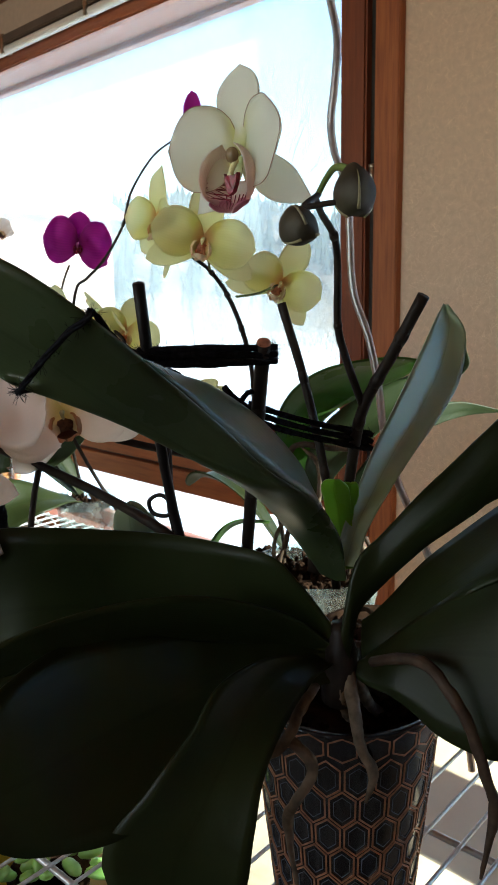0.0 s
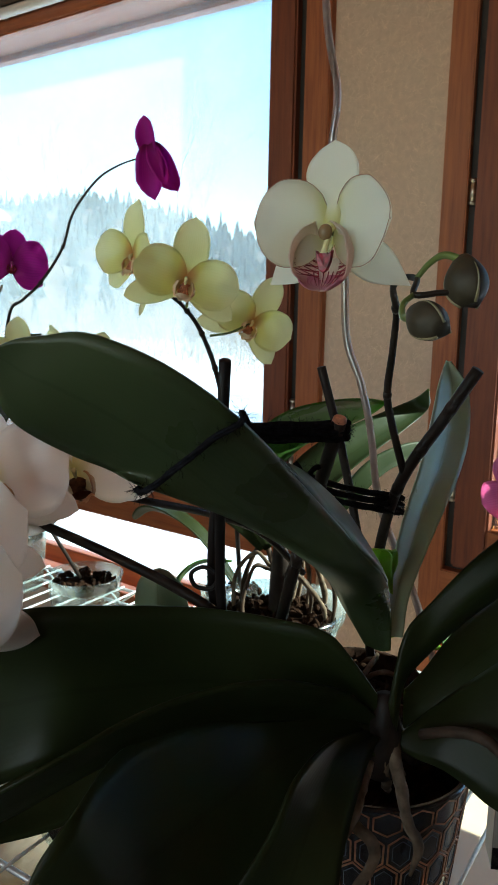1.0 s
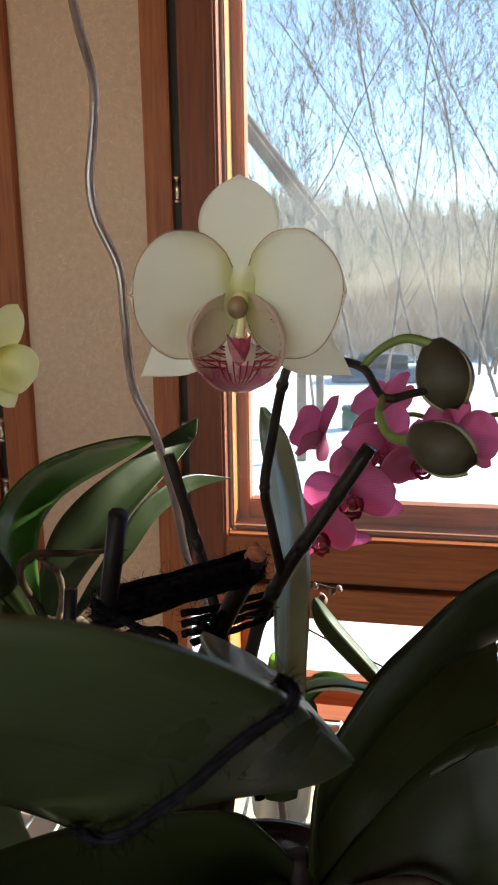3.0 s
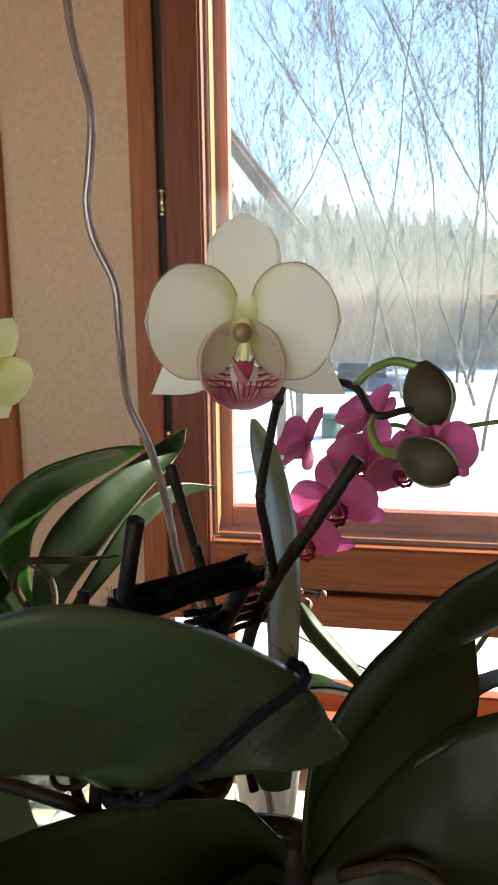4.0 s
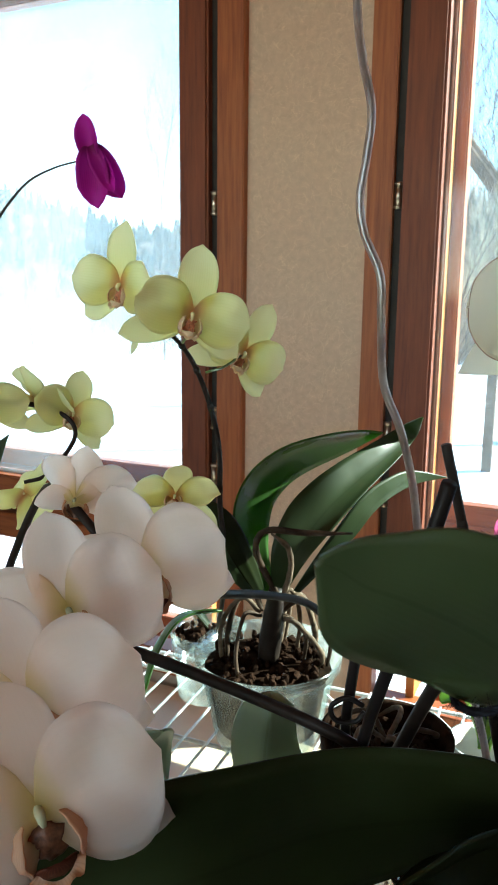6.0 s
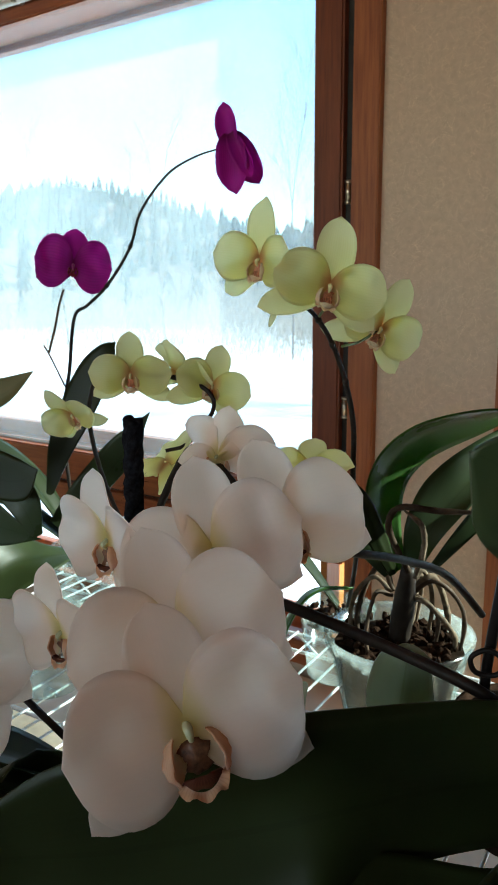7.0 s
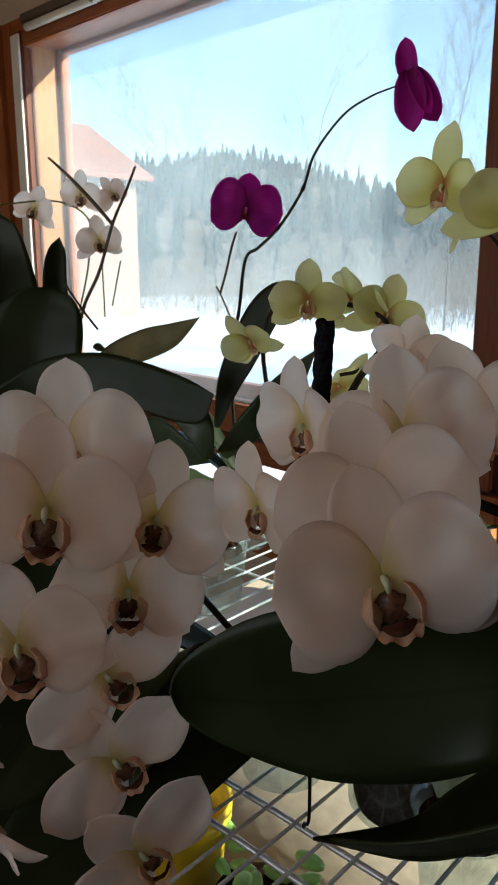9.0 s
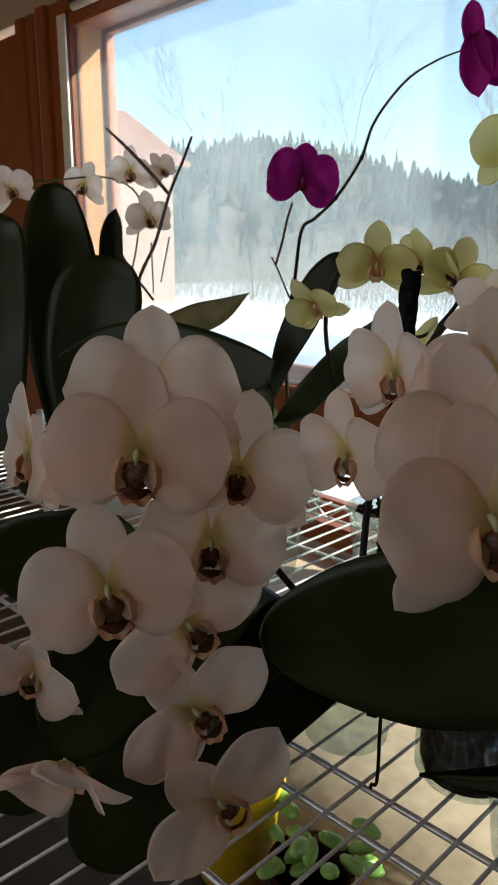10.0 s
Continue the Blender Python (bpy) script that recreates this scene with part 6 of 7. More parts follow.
P_FLOWERS = (
    ((-0.15, 1.08, 1.312), (-0.8, 0.35, 0.25), 0.088, 20, 0.12),
    ((-0.113, 1.045, 1.252), (-0.1, -0.95, -0.2), 0.102, 8, 0.0),
    ((-0.075, 1.06, 1.3), (0.25, -0.9, -0.15), 0.098, -10, 0.05),
    ((-0.074, 1.09, 1.342), (-0.5, 0.55, 0.45), 0.09, 10, 0.15),
    ((-0.037, 1.05, 1.295), (0.25, -0.75, -0.5), 0.09, 15, 0.05),
    ((0.001, 1.07, 1.317), (0.45, -0.7, 0.3), 0.1, -12, 0.05),
    ((-0.15, 1.035, 1.21), (-0.3, -0.8, -0.45), 0.1, 18, 0.05),
)
for n2, (pl, ah, sz, ro, cl) in enumerate(P_FLOWERS):
    flower(pnk, pl, ah, sz, "pink", ro, 111 + n2, closed=cl, lip=0.55)
stem(pnk, [(-0.04, 1.1, 1.0), (-0.201, 1.13, 1.061), (-0.183, 1.13, 1.097), (-0.165, 1.13, 1.106), (-0.132, 1.13, 1.101)], 0.0013, STEM_BROWN, n=20)
for pl, ln in (((-0.154, 1.13, 1.086), 0.017), ((-0.181, 1.13, 1.059), 0.021), ((-0.141, 1.13, 1.098), 0.01), ((-0.132, 1.13, 1.102), 0.01), ((-0.162, 1.13, 1.104), 0.009)):
    bud(pnk, pl, (0.1, 0, -1), ln, BUD_PINK)

# -- white orchid with two hanging sprays --
wht = thing("orchid_plant", (-0.56, 0.56, RACK_Z), "white moth orchid with two cascading sprays of large flowers", "orchid")
part("pot", lathe((-0.6, 0.6, RACK_Z), [(0.001, 0.0), (0.045, 0.0), (0.06, 0.11), (0.064, 0.115), (0.059, 0.115), (0.05, 0.09)], 32), CLEAR_POT, wht)
bark_bed(wht, (-0.6, 0.6, 0), 0.052, RACK_Z + 0.105, 14)
W_FLOWERS = (
    ((-0.314, 0.369, 1.244), (0.7, -0.63, 0.2), 0.114, 14, 0.0, 0.72),
    ((-0.342, 0.398, 1.272), (0.723, -0.671, 0.163), 0.112, 15, 0.0, 0.6),
    ((-0.362, 0.455, 1.3), (0.727, -0.677, 0.114), 0.106, 12, 0.0, 0.6),
    ((-0.359, 0.529, 1.297), (0.717, -0.664, 0.212), 0.112, 14, 0.0, 0.6),
    ((-0.443, 0.567, 1.328), (-0.3, 0.93, 0.2), 0.084, 12, 0.6, 0.6),
    ((-0.429, 0.433, 1.3), (-0.153, -0.976, -0.155), 0.085, 5, 0.1, 0.6),
    ((-0.444, 0.405, 1.245), (-0.072, -0.983, -0.17), 0.083, 5, 0.1, 0.6),
    ((-0.526, 0.38, 1.222), (0.799, -0.582, 0.15), 0.108, -12, 0.0, 0.6),
    ((-0.559, 0.327, 1.282), (0.7, -0.626, 0.344), 0.115, 0, 0.0, 0.55),
    ((-0.521, 0.288, 1.252), (0.793, -0.605, 0.073), 0.114, -4, 0.0, 0.72),
    ((-0.522, 0.262, 1.165), (0.833, -0.551, 0.053), 0.108, 10, 0.0, 0.72),
    ((-0.534, 0.358, 1.169), (0.92, -0.388, 0.051), 0.11, -8, 0.0, 0.66),
    ((-0.541, 0.34, 1.104), (0.95, -0.3, 0.0), 0.112, 36, 0.0, 0.6),
    ((-0.529, 0.336, 1.038), (0.95, -0.3, 0.02), 0.112, 38, 0.02, 0.6),
    ((-0.507, 0.341, 0.967), (0.95, -0.3, 0.02), 0.116, 40, 0.02, 0.6),
    ((-0.599, 0.252, 1.243), (-0.101, -0.994, 0.032), 0.09, 0, 0.1, 0.6),
    ((-0.56, 0.241, 1.02), (0.468, -0.672, -0.575), 0.095, 30, 0.4, 0.6),
    ((-0.629, 0.256, 1.058), (0.525, -0.805, -0.276), 0.085, -20, 0.25, 0.6),
)
for n2, (pl, ah, sz, ro, cl, lp) in enumerate(W_FLOWERS):
    broad, long_, sep = {4: (0.72, 1.12, 0.9), 12: (0.86, 1.14, 0.9), 13: (0.86, 1.14, 0.9), 14: (0.86, 1.14, 0.9)}.get(n2, (1.14, 1.0, 1.0))
    flower(wht, pl, ah, sz, "white", ro, 131 + n2, lip=lp * 0.78, closed=cl, wide=broad, tilt=8, stretch=long_, sepal=sep)
stem(wht, [(-0.59, 0.6, 0.96), (-0.6, 0.63, 1.15), (-0.54, 0.64, 1.3), (-0.44, 0.566, 1.319), (-0.39, 0.555, 1.27), (-0.373, 0.477, 1.278), (-0.364, 0.429, 1.251), (-0.347, 0.404, 1.234)], [0.004, 0.0034, 0.0024], STEM_DARK, n=40)
stem(wht, [(-0.61, 0.6, 0.96), (-0.72, 0.52, 1.12), (-0.7, 0.44, 1.25), (-0.584, 0.354, 1.263), (-0.577, 0.369, 1.204), (-0.572, 0.364, 1.135), (-0.56, 0.353, 1.07), (-0.545, 0.345, 1.005), (-0.521, 0.348, 0.944)], [0.004, 0.0034, 0.0022], STEM_DARK, n=40)
part("wrapped_stake", tube([(-0.545, 0.575, 0.92), (-0.515, 0.545, 1.15), (-0.478, 0.511, 1.36)], 0.0066, 60, 12, 0.5, 4), WOOL, wht, "stake wrapped in black wool")
wool(wht, [(-0.515, 0.545, 1.15), (-0.503, 0.534, 1.22), (-0.49, 0.522, 1.29), (-0.478, 0.511, 1.362)], 0.0072, 9, 260)
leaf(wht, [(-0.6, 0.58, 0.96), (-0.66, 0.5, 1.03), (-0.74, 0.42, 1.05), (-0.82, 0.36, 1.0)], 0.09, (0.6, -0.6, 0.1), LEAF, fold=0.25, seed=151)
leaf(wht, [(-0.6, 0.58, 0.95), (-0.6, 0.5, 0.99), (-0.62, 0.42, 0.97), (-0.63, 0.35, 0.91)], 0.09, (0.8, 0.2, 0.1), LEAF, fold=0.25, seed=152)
# extra leaf mass added to fill the dark area behind the sprays
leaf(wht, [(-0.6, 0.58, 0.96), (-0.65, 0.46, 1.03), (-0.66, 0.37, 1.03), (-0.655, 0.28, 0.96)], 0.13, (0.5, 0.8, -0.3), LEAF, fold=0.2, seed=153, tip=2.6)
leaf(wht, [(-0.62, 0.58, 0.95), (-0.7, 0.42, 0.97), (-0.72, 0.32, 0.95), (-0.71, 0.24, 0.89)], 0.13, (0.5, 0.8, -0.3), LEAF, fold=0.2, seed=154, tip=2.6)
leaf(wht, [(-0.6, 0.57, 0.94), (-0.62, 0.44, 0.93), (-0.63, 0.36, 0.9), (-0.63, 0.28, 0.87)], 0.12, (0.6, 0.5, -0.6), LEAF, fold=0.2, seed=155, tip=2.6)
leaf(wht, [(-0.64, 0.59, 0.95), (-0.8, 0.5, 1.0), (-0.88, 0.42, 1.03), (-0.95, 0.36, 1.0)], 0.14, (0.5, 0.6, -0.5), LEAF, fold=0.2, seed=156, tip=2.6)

# -- small pots between the big ones --
pale = thing("seedling", (-0.36, 0.57, RACK_Z), "young orchid with pale pointed leaves in a small clear pot", "orchid")
part("pot", lathe((-0.37, 0.585, RACK_Z), [(0.001, 0.0), (0.035, 0.0), (0.045, 0.085), (0.048, 0.09), (0.044, 0.09), (0.04, 0.07)], 28), CLEAR_POT, pale)
bark_bed(pale, (-0.37, 0.585, 0), 0.04, RACK_Z + 0.085, 15, 18)
# the seedling's bright sheen is put into its leaf colour too
leaf(pale, [(-0.37, 0.58, 0.95), (-0.277, 0.535, 1.138), (-0.271, 0.532, 1.19), (-0.265, 0.525, 1.223), (-0.265, 0.528, 1.236)], 0.05, (0.75, 0.3, 0.35), LEAF_GLARE, "upright grey green leaf with a pointed tip", fold=0.6, arch=0.1, seed=161, peak=0.3, tip=1.2)
leaf(pale, [(-0.38, 0.58, 0.95), (-0.4, 0.57, 1.06), (-0.39, 0.56, 1.13), (-0.36, 0.55, 1.17)], 0.06, (0.7, 0.5, 0.2), LEAF_GLARE, fold=0.4, arch=0.2, seed=162)

brown = thing("flower_pot", (-0.28, 0.89, RACK_Z), "dark brown clay pot filled with bark beside the orchids", "pot")
part("pot", lathe((-0.28, 0.89, RACK_Z), [(0.001, 0.0), (0.05, 0.0), (0.066, 0.118), (0.073, 0.12), (0.074, 0.14), (0.067, 0.14), (0.062, 0.115)], 36), BARK, brown)
bark_bed(brown, (-0.28, 0.89, 0), 0.058, RACK_Z + 0.13, 16, 30)
for n2 in range(5):
    a = n2 * 1.3
    root_line(brown, [(-0.28, 0.89, 0.99), (-0.28 + 0.03 * math.cos(a), 0.89 + 0.03 * math.sin(a), 1.012), (-0.28 + 0.055 * math.cos(a + 0.4), 0.89 + 0.055 * math.sin(a + 0.4), 1.0), (-0.28 + 0.06 * math.cos(a + 0.8), 0.89 + 0.06 * math.sin(a + 0.8), 0.98)], 0.003, ROOT if n2 % 2 else ROOT_BROWN, 170 + n2)
wp = thing("flower_pot", (-0.19, 1.02, RACK_Z), "small white ceramic pot with a young green plant", "pot")
part("pot", lathe((-0.19, 1.02, RACK_Z), [(0.001, 0.0), (0.034, 0.0), (0.042, 0.075), (0.045, 0.08), (0.041, 0.08), (0.037, 0.06)], 30), POT_WHITE, wp)
for n2, a in enumerate((0.3, 1.7, 2.9, 4.2, 5.3)):
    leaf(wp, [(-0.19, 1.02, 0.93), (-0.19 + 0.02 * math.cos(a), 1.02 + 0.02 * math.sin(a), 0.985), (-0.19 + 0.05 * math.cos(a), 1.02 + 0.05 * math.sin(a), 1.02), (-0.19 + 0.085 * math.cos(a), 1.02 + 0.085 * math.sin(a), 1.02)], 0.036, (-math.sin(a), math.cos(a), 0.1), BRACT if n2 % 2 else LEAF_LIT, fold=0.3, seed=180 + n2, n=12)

# carton behind the patterned pot
cart = thing("carton", (-0.06, 0.9, RACK_Z), "small grey and black printed carton standing on the rack", "box")
cm = Matrix.Translation((-0.06, 0.885, RACK_Z)) @ pose(0, 0, 0, 0, 0, 28)
bm = box((-0.05, -0.018, 0), (0.05, 0.018, 0.085), 0.0015)
bm.transform(cm)
part("body", bm, plain("grey_card", (0.45, 0.45, 0.42), 0.6, 0, 40, 0.1), cart, smooth=False)
for lo, hi, mt in (((-0.05, -0.0195, 0.0), (0.05, -0.0182, 0.024), POT_BLACK), ((0.0, -0.0195, 0.045), (0.04, -0.0182, 0.055), POT_BLACK), ((-0.035, -0.0195, 0.062), (0.02, -0.0182, 0.067), POT_BLACK)):
    bm = box(lo, hi)
    bm.transform(cm)
    part("print", bm, mt, cart, smooth=False)

# black wire hook that hangs between leaf and rack
hook = thing("wire_hook", (-0.5, 0.53, RACK_Z), "bent black wire hook caught on the rack", "hook")
part("wire", tube([(-0.5, 0.53, 1.0), (-0.503, 0.533, 0.94), (-0.505, 0.535, 0.885), (-0.515, 0.54, 0.872), (-0.52, 0.545, 0.862)], 0.0018, 20, 6), STAKE, hook)

# ---- the lower shelf ----
# cream board added in place of the sunlit floor by the windows
bench = thing("low_bench", (-0.7, 1.6, 0.0), "raised cream board standing in for the sunlit floor", "bench")
part("seat", box((-1.9, 1.24, 0.27), (0.6, 1.96, 0.3), 0.004), plain("sunlit_floor_cream", (0.66, 0.55, 0.4), 0.55, 0, 8, 0.08, 0.1), bench, smooth=False)
for bx in (-1.85, -0.65, 0.5):
    part("leg", box((bx, 1.3, 0.0), (bx + 0.05, 1.9, 0.269), 0.004), WHITE_PAINT, bench, smooth=False)
low = thing("lower_shelf", (-0.65, 0.7, 0.44), "dark board shelf added low in the rack to darken it", "shelf")
# dark board added so that the space under the rack looks dark
part("board", box((-1.74, 0.21, 0.44), (0.41, 0.74, 0.46), 0.002), plain("dark_board", (0.035, 0.025, 0.02), 0.6, 0, 12, 0.4, 0.3, 0.002, (0.3, 4, 4)), low, smooth=False)
part("cloth", box((-1.74, 0.745, 0.44), (0.41, 1.19, 0.455), 0.002), plain("cream_cloth", (0.42, 0.34, 0.25), 0.9, 0, 25, 0.15, 0.4, 0.004), low, "cream cloth over the back of the shelf")
yp = thing("flower_pot", (-0.86, 0.66, 0.46), "bright yellow ceramic pot on the lower shelf", "pot")
part("pot", lathe((-0.86, 0.66, 0.46), [(0.001, 0.0), (0.055, 0.0), (0.07, 0.15), (0.076, 0.155), (0.077, 0.18), (0.07, 0.18), (0.064, 0.15)], 36), YELLOW_POT, yp)
succ = thing("succulent", (-0.72, 0.68, 0.46), "green succulent with thick rounded leaves on the lower shelf", "succulent")
part("pot", lathe((-0.72, 0.68, 0.46), [(0.001, 0.0), (0.05, 0.0), (0.062, 0.09), (0.058, 0.09), (0.05, 0.07)], 28), BARK, succ)
FLESH = plain("fleshy_green", (0.28, 0.5, 0.12), 0.35, 0, 40, 0.2, 0.05)
rng = random.Random(77)
for n2 in range(18):
    a, d = rng.uniform(0, 6.28), rng.uniform(0.015, 0.085)
    bm = bmesh.new()
    bmesh.ops.create_icosphere(bm, subdivisions=2, radius=1, matrix=Matrix.LocRotScale((-0.72 + d * math.cos(a), 0.68 + d * math.sin(a), 0.57 + rng.uniform(-0.02, 0.06)), Euler((rng.uniform(-0.6, 0.6), rng.uniform(-0.6, 0.6), a)), (0.022, 0.012, 0.009)))
    part("leaf", bm, FLESH, succ)
jar = thing("glass_jar", (-0.5, 0.62, RACK_Z), "clear glass jar with brown roots inside on the rack", "jar")
part("jar", lathe((-0.47, 0.64, RACK_Z), [(0.001, 0.002), (0.05, 0.002), (0.055, 0.01), (0.056, 0.11), (0.053, 0.125), (0.055, 0.135), (0.052, 0.135), (0.052, 0.11), (0.05, 0.012)], 36), CLEAR_POT, jar)
part("bark_fill", lathe((-0.47, 0.64, RACK_Z), [(0.001, 0.006), (0.046, 0.006), (0.05, 0.02), (0.05, 0.095), (0.02, 0.1), (0.001, 0.1)], 28), BARK, jar, "dark bark packed in the jar")
for n2 in range(9):
    a = n2 * 0.7
    root_line(jar, [(-0.47 + 0.02 * math.cos(a), 0.64 + 0.02 * math.sin(a), 0.98), (-0.47 + 0.045 * math.cos(a), 0.64 + 0.045 * math.sin(a), 0.94), (-0.47 + 0.04 * math.cos(a + 1), 0.64 + 0.04 * math.sin(a + 1), 0.9), (-0.47 + 0.04 * math.cos(a + 2), 0.64 + 0.04 * math.sin(a + 2), 0.87)], 0.0035, ROOT_BROWN, 190 + n2)

# ---- outside ----
GROUND = -1.3
bm = bmesh.new()
N = 70
grid = [[None] * (N + 1) for _ in range(N + 1)]
for i in range(N + 1):
    for k in range(N + 1):
        fx, fy = (i / N - 0.5) * 2, k / N
        px, py = fx * abs(fx) * 900, 2.4 + fy**2.2 * 900
        hz = 0.25 * noise.noise(Vector((px * 0.12, py * 0.12, 0.3))) + 0.07 * noise.noise(Vector((px * 0.6, py * 0.6, 1.3)))
        grid[i][k] = bm.verts.new((px, py, GROUND + hz))
for i in range(N):
    for k in range(N):
        bm.faces.new((grid[i][k], grid[i + 1][k], grid[i + 1][k + 1], grid[i][k + 1]))
part("ground", bm, SNOW, None, "snow-covered ground in sunshine", "structure")

# wooded hill with a ragged spruce skyline
rng = random.Random(5)
verts, faces = [], []
for ring, (d0, rise) in enumerate(((62, 0.0), (95, 9.0), (140, 17.0), (190, 19.0))):
    for k in range(61):
        a = radians(-75 + 150 * k / 60)
        d = d0 * (1 + 0.15 * noise.noise(Vector((k * 0.21, ring, 0))))
        h = rise * (0.75 + 0.5 * noise.noise(Vector((k * 0.16, 2.2, ring * 0.2))) + 0.3 * max(0, math.sin(-a)))
        verts.append((d * math.sin(a), 2 + d * math.cos(a), GROUND - 0.4 + h))
for ring in range(3):
    for k in range(60):
        q = ring * 61 + k
        faces.append((q, q + 1, q + 62, q + 61))
me = bpy.data.meshes.new("hill")
me.from_pydata(verts, [], faces)
mesh_part("hill", me, HILL, None, "distant wooded hill", "structure")
hill_v = [Vector(v) for v in verts]


def conifers(count, seed):
    rng = random.Random(seed)
    vs, fs = [], []
    for _ in range(count):
        k, ring = rng.randrange(60), rng.choice((1, 2, 2, 3, 3))
        if k > 26 and rng.random() < 0.93:
            continue
        p = hill_v[ring * 61 + k].lerp(hill_v[ring * 61 + k + 1], rng.random())
        p = p.lerp(hill_v[ring * 61 - 61 + k], rng.random() ** 2)
        h, r = 1.0 + 4.2 * rng.random() ** 2.6 * (0.5 + 1.1 * abs(noise.noise(p * 0.06))), rng.uniform(0.5, 1.1)
        for tier in range(4):
            z0, z1 = p.z + h * tier * 0.23, p.z + h * min(1, tier * 0.23 + 0.42)
            rr = r * (1 - tier * 0.22)
            b0 = len(vs)
            for s in range(6):
                a = s * math.pi / 3 + tier
                vs.append((p.x + rr * rng.uniform(0.7, 1.2) * math.cos(a), p.y + rr * math.sin(a), z0))
            vs.append((p.x, p.y, z1))
            fs += [(b0 + s, b0 + (s + 1) % 6, b0 + 6) for s in range(6)]
    me = bpy.data.meshes.new("spruce_forest")
    me.from_pydata(vs, [], fs)
    ob = mesh_part("spruce_forest", me, CONIFER, None, "dark spruce forest along the hill", "stuff", False)
    ob["category"] = "forest"


conifers(9000, 3)


def bare_tree(place, height, seed, bark, lean=(0, 0)):
    """A leafless tree: tapered trunk and limbs that fork into fine twigs."""
    rng = random.Random(seed)
    t = thing("tree", place, "leafless birch tree with fine bare twigs standing in snow", "tree", "bare trees")
    trunk, twigs = ([], []), ([], [])

    def limb(store, a, b, r0, r1, sides):
        vs, fs = store
        d = (b - a).normalized()
        s = d.orthogonal().normalized()
        o = d.cross(s)
        q = len(vs)
        for p, r in ((a, r0), (b, r1)):
            for k in range(sides):
                g = 2 * math.pi * k / sides
                vs.append(p + (s * math.cos(g) + o * math.sin(g)) * r)
        fs.extend((q + k, q + (k + 1) % sides, q + sides + (k + 1) % sides, q + sides + k) for k in range(sides))

    def grow(p, d, length, r, level):
        steps = (8, 4, 3, 3)[level]
        for i in range(steps):
            d = (d + Vector((rng.gauss(0, 0.15), rng.gauss(0, 0.15), rng.gauss(0.03, 0.08)))).normalized()
            q = p + d * length / steps
            r2 = r * (0.82 if level else 0.84)
            limb(trunk if level == 0 else twigs, p, q, r, r2, 7 if level == 0 else (5 if level == 1 else 3))
            p, r = q, r2
            if level < 3:
                for _ in range((2, 3, 3)[level] if i or level else 0):
                    side = Vector((rng.gauss(0, 1), rng.gauss(0, 1), rng.uniform(0.1, 0.9))).normalized()
                    grow(p, (d * 0.95 + side * (0.6 if level == 0 else 0.8)).normalized(), length * rng.uniform(0.26, 0.5), max(0.0035, r * rng.uniform(0.22, 0.42)), level + 1)

    grow(Vector((0, 0, -0.2)), Vector((lean[0], lean[1], 1)).normalized(), height, height * 0.0045, 0)
    for nm, (vs, fs) in (("trunk", trunk), ("branches", twigs)):
        me = bpy.data.meshes.new(nm)
        me.from_pydata([v + Vector(place) for v in vs], [], fs)
        mesh_part(nm, me, bark, t)


for n2, (px, py, hh, bk, ln) in enumerate(((-2.6, 11, 6.5, TREE_BARK, (0.1, 0)), (-0.6, 15, 9, BIRCH_BARK, (0, 0)), (1.6, 14, 9, BIRCH_BARK, (0.05, 0)), (3.4, 17, 11, TREE_BARK, (-0.05, 0)), (5.5, 16, 10, BIRCH_BARK, (0, 0)), (0.4, 21, 11, BIRCH_BARK, (0, 0)), (4.2, 24, 13, TREE_BARK, (0, 0)), (-1.6, 24, 12, BIRCH_BARK, (0.02, 0)), (2.6, 29, 14, BIRCH_BARK, (0, 0)), (7.5, 26, 13, TREE_BARK, (0, 0)), (-2.2, 18, 9, BIRCH_BARK, (0.03, 0)), (0.9, 17, 10, BIRCH_BARK, (0, 0)), (2.2, 20, 12, BIRCH_BARK, (0, 0)), (3.1, 22, 12, TREE_BARK, (0, 0)), (5.0, 20, 12, BIRCH_BARK, (0, 0)), (2.3, 25, 14, TREE_BARK, (0.03, 0)), (2.55, 25.3, 14, TREE_BARK, (-0.02, 0)), (2.1, 25.2, 13, TREE_BARK, (-0.08, 0)), (-16, 26, 10, BIRCH_BARK, (0, 0)), (-26, 30, 11, BIRCH_BARK, (0, 0)), (-31, 28, 11, TREE_BARK, (0, 0)))):
    bare_tree((px, py, GROUND), hh, 200 + n2, bk, ln)


def brush(name, boxes, count, seed):
    rng = random.Random(seed)
    vs, fs = [], []
    for _ in range(count):
        x0, x1, y0, y1 = rng.choice(boxes)
        p = Vector((rng.uniform(x0, x1), rng.uniform(y0, y1), GROUND - 0.05))
        d = Vector((rng.gauss(0, 0.35), rng.gauss(0, 0.35), 1)).normalized()
        h, r = rng.uniform(0.7, 2.4) * (1 + max(0, p.y - 26) * 0.045), rng.uniform(0.006, 0.014) * (1 + max(0, p.y - 26) * 0.03)
        for _ in range(3):
            q = p + d * h / 3
            s = Vector((1, 0, 0))
            o = Vector((0, 1, 0))
            b0 = len(vs)
            for e, rr in ((p, r), (q, r * 0.7)):
                vs += [e + s * rr, e + o * rr - s * rr * 0.5, e - o * rr - s * rr * 0.5]
            fs += [(b0 + k, b0 + (k + 1) % 3, b0 + 3 + (k + 1) % 3, b0 + 3 + k) for k in range(3)]
            p, r = q, r * 0.7
            d = (d + Vector((rng.gauss(0, 0.3), rng.gauss(0, 0.3), 0))).normalized()
    me = bpy.data.meshes.new(name)
    me.from_pydata(vs, [], fs)
    ob = mesh_part(name, me, BRUSH, None, "tangle of leafless brush in the snow", "stuff", False)
    ob["category"] = "brush"


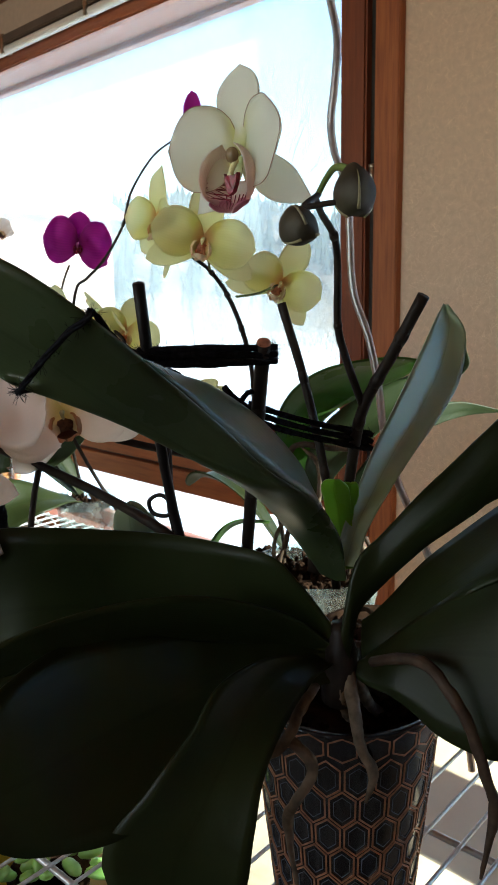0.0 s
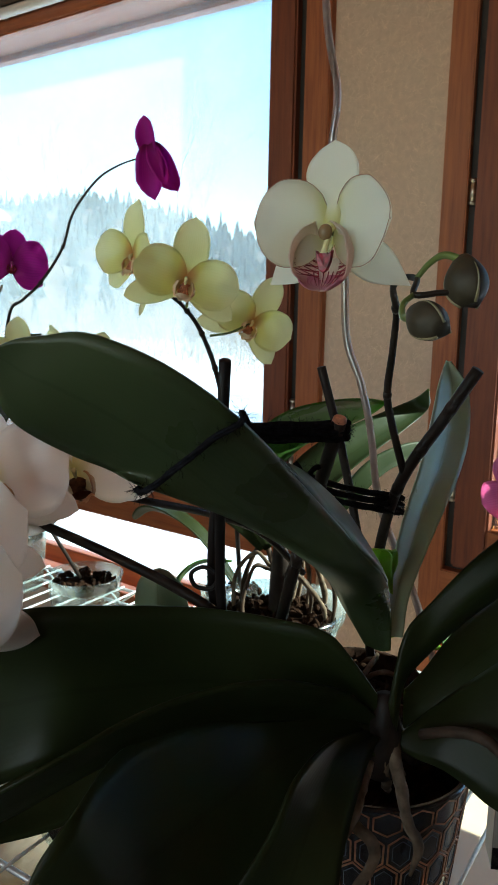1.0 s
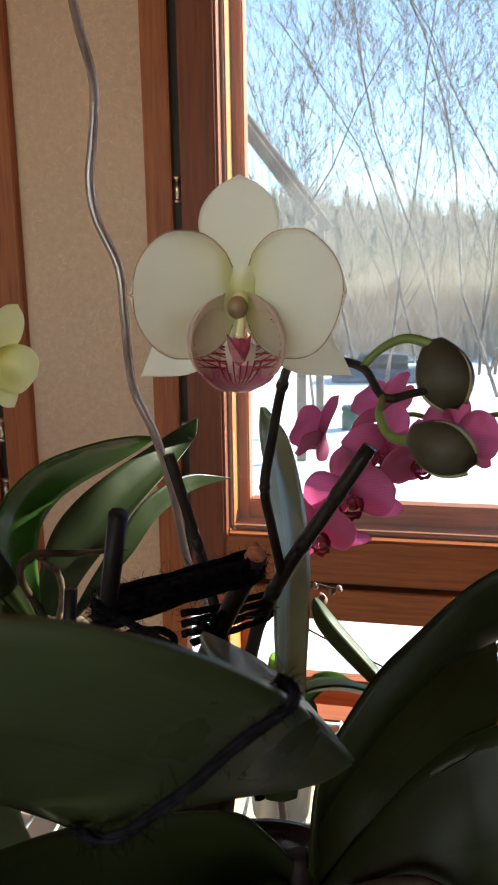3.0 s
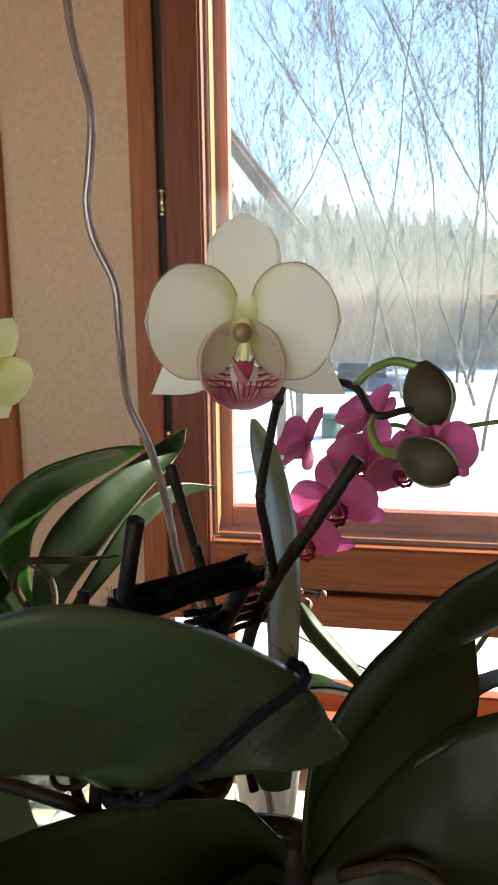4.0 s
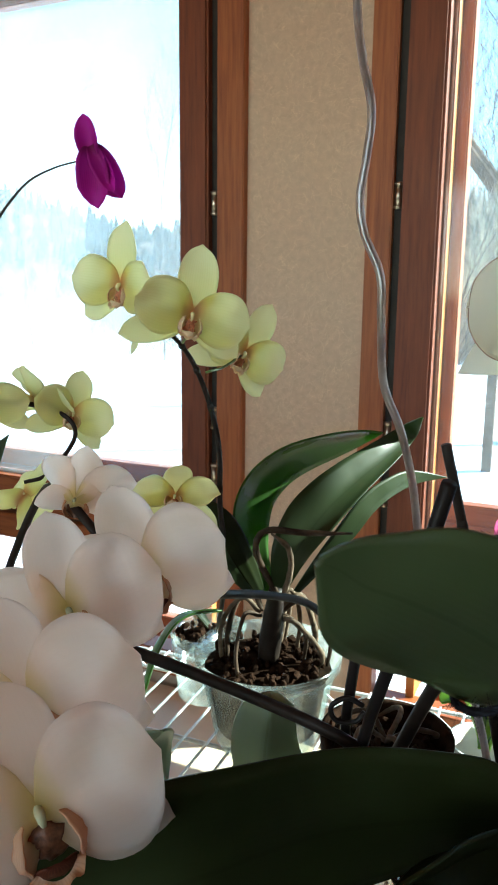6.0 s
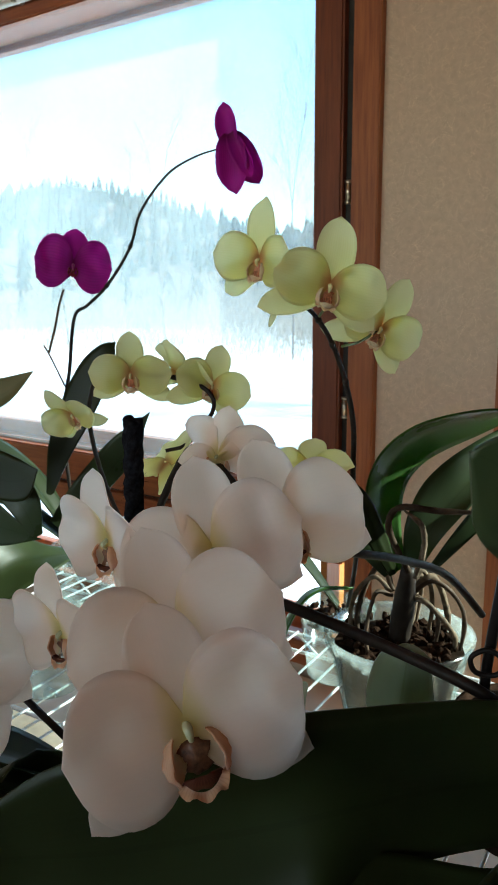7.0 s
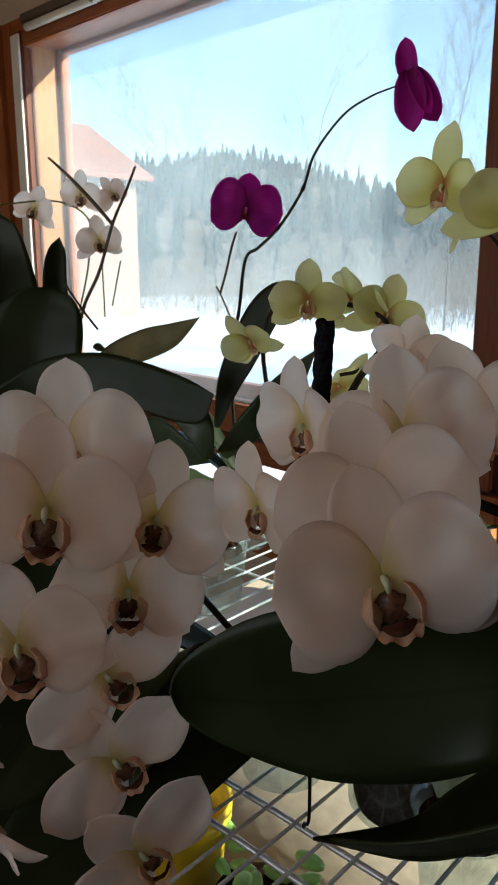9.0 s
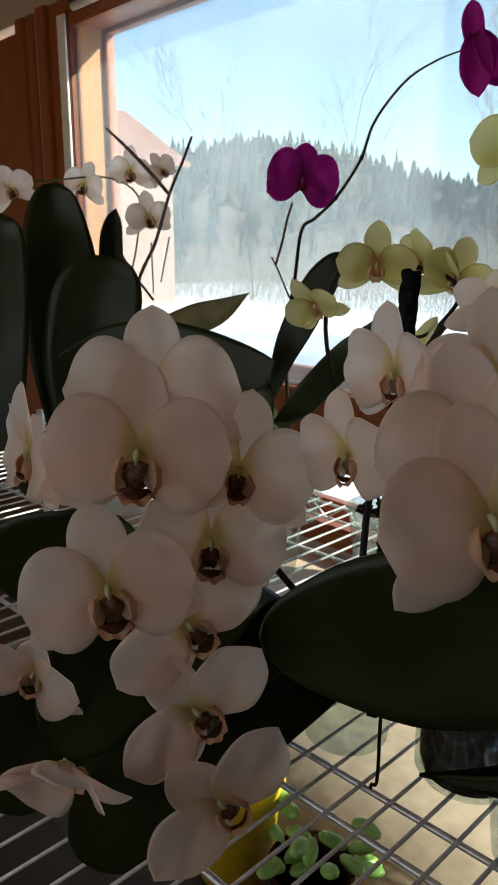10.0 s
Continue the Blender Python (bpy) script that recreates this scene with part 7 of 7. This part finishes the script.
brush("brush", [(-14, 9, 30, 36), (-18, 12, 32, 45), (-22, 14, 34, 60), (-26, 14, 40, 62), (-60, -10, 40, 60), (-50, -9, 24, 42)], 32000, 9)

# leafless woods on the hill
rng = random.Random(23)
vs, fs = [], []
for _ in range(9000):
    k, ring = rng.randrange(18, 40), rng.choice((0, 1, 1, 2, 2, 3))
    p = hill_v[ring * 61 + k].lerp(hill_v[ring * 61 + k + 1], rng.random())
    p = p.lerp(hill_v[max(0, ring - 1) * 61 + k], rng.random())
    d = Vector((rng.gauss(0, 0.16), rng.gauss(0, 0.16), 1)).normalized()
    h, r = rng.uniform(2.5, 6.5), rng.uniform(0.03, 0.075)
    for _ in range(3):
        q = p + d * h / 3
        b0 = len(vs)
        for e, rr in ((p, r), (q, r * 0.6)):
            vs += [e + Vector((rr, 0, 0)), e + Vector((-rr * 0.5, rr, 0)), e + Vector((-rr * 0.5, -rr, 0))]
        fs += [(b0 + m, b0 + (m + 1) % 3, b0 + 3 + (m + 1) % 3, b0 + 3 + m) for m in range(3)]
        for _ in range(3):
            w = p.lerp(q, rng.random())
            g = w + Vector((rng.gauss(0, 0.6), rng.gauss(0, 0.6), rng.uniform(0.3, 1.2)))
            b0 = len(vs)
            vs += [w + Vector((r * 0.5, 0, 0)), w - Vector((r * 0.5, 0, 0)), g]
            fs.append((b0, b0 + 1, b0 + 2))
        p, r = q, r * 0.6
        d = (d + Vector((rng.gauss(0, 0.18), rng.gauss(0, 0.18), 0))).normalized()
me = bpy.data.meshes.new("bare_woods")
me.from_pydata(vs, [], fs)
woods = mesh_part("bare_woods", me, BRUSH, None, "leafless brown woods on the hill", "stuff", False)
woods["category"] = "forest"

# open timber shelter with a sloping roof edge
sh = thing("timber_shelter", (-2.2, 12.0, GROUND), "weathered timber shelter with a steep roof edge", "shelter")
for y in (12.0, 14.5):
    part("roof_beam", add_tube(bmesh.new(), [(-4.2, y, 6.0), (-2.85, y, 4.25), (-1.5, y, 2.5)], 0.11, 4), GREY_WOOD, sh, smooth=False)
    part("post", box((-1.75, y - 0.07, GROUND - 0.2), (-1.61, y + 0.07, 2.7), 0.01), GREY_WOOD, sh, smooth=False)

# wheeled bin and a parked car by the trees
bn = thing("wheeled_bin", (-1.1, 15.0, GROUND), "green wheeled bin standing in snow", "bin")
BIN = plain("green_bin_plastic", (0.03, 0.08, 0.055), 0.5, 0, 5, 0.2)
part("body", box((-1.29, 14.75, GROUND - 0.05), (-0.91, 15.2, GROUND + 0.46), 0.04), BIN, bn)
part("lid", box((-1.31, 14.72, GROUND + 0.465), (-0.89, 15.23, GROUND + 0.52), 0.02), BIN, bn)
car = thing("car", (-0.9, 23.5, GROUND), "dark blue parked car set low to fit the view", "car")
CAR = plain("blue_car_paint", (0.02, 0.045, 0.09), 0.3, 0.2, 3, 0.2, 0.0)
# car lowered into the ground so its height fits the camera's view
CG = GROUND - 0.55
part("body", box((-2.3, 22.8, CG + 0.3), (0.7, 24.4, CG + 0.95), 0.15), CAR, car)
part("cabin", box((-1.7, 22.9, CG + 0.952), (0.1, 24.3, CG + 1.35), 0.18), POT_BLACK, car)
for wx in (-1.75, 0.15):
    for wy in (22.82, 24.18):
        part("wheel", add_tube(bmesh.new(), [(wx, wy, CG + 0.32), (wx, wy + 0.1, CG + 0.32), (wx, wy + 0.2, CG + 0.32)], 0.32, 18), GAP, car)


def house(place, sx, sy, wall_h, roof_h, label):
    """A plain house with its gable towards the garden."""
    h = thing("house", place, label, "house")
    x, y, z = place
    bm = bmesh.new()
    prof = [(x - sx / 2, z - 0.3), (x + sx / 2, z - 0.3), (x + sx / 2, z + wall_h), (x, z + wall_h + roof_h), (x - sx / 2, z + wall_h)]
    a = [bm.verts.new((px, y - sy / 2, pz)) for px, pz in prof]
    b = [bm.verts.new((px, y + sy / 2, pz)) for px, pz in prof]
    bm.faces.new(a)
    bm.faces.new(b[::-1])
    for k in range(5):
        bm.faces.new((a[k], a[(k + 1) % 5], b[(k + 1) % 5], b[k]))
    part("wall", bm, RENDER_WALL, h, smooth=False)
    for sgn in (-1, 1):
        e = 0.6
        bm = bmesh.new()
        run = roof_h / (sx / 2)
        q = [(x, z + wall_h + roof_h), (x + sgn * (sx / 2 + e), z + wall_h - run * e)]
        v = [bm.verts.new((px, y + d * (sy / 2 + e), pz + t)) for t in (0.02, 0.22) for px, pz in q for d in (-1, 1)]
        for f in ((0, 1, 3, 2), (4, 6, 7, 5), (0, 2, 6, 4), (1, 5, 7, 3), (0, 4, 5, 1), (2, 3, 7, 6)):
            bm.faces.new([v[k] for k in f])
        part("roof", bm, ROOF_RED, h, "brown roof slope", smooth=False)
    for k in range(3):
        wx = x - sx / 2 + sx * (k + 0.7) / 3.4
        wo = part("window", box((wx - 0.5, y - sy / 2 - 0.06, z + wall_h * 0.45), (wx + 0.5, y - sy / 2 - 0.01, z + wall_h * 0.8)), POT_BLACK, h, smooth=False)
        part("frame", box((wx - 0.6, y - sy / 2 - 0.1, z + wall_h * 0.42), (wx + 0.6, y - sy / 2 - 0.061, z + wall_h * 0.45)), WHITE_PAINT, wo, smooth=False)


house((-36.0, 20.0, GROUND), 9.5, 6, 6.6, 2.6, "pale rendered house with a brown tiled roof in snow")
house((9.5, 38.0, GROUND), 8, 6, 2.8, 1.8, "low house beyond bare trees")
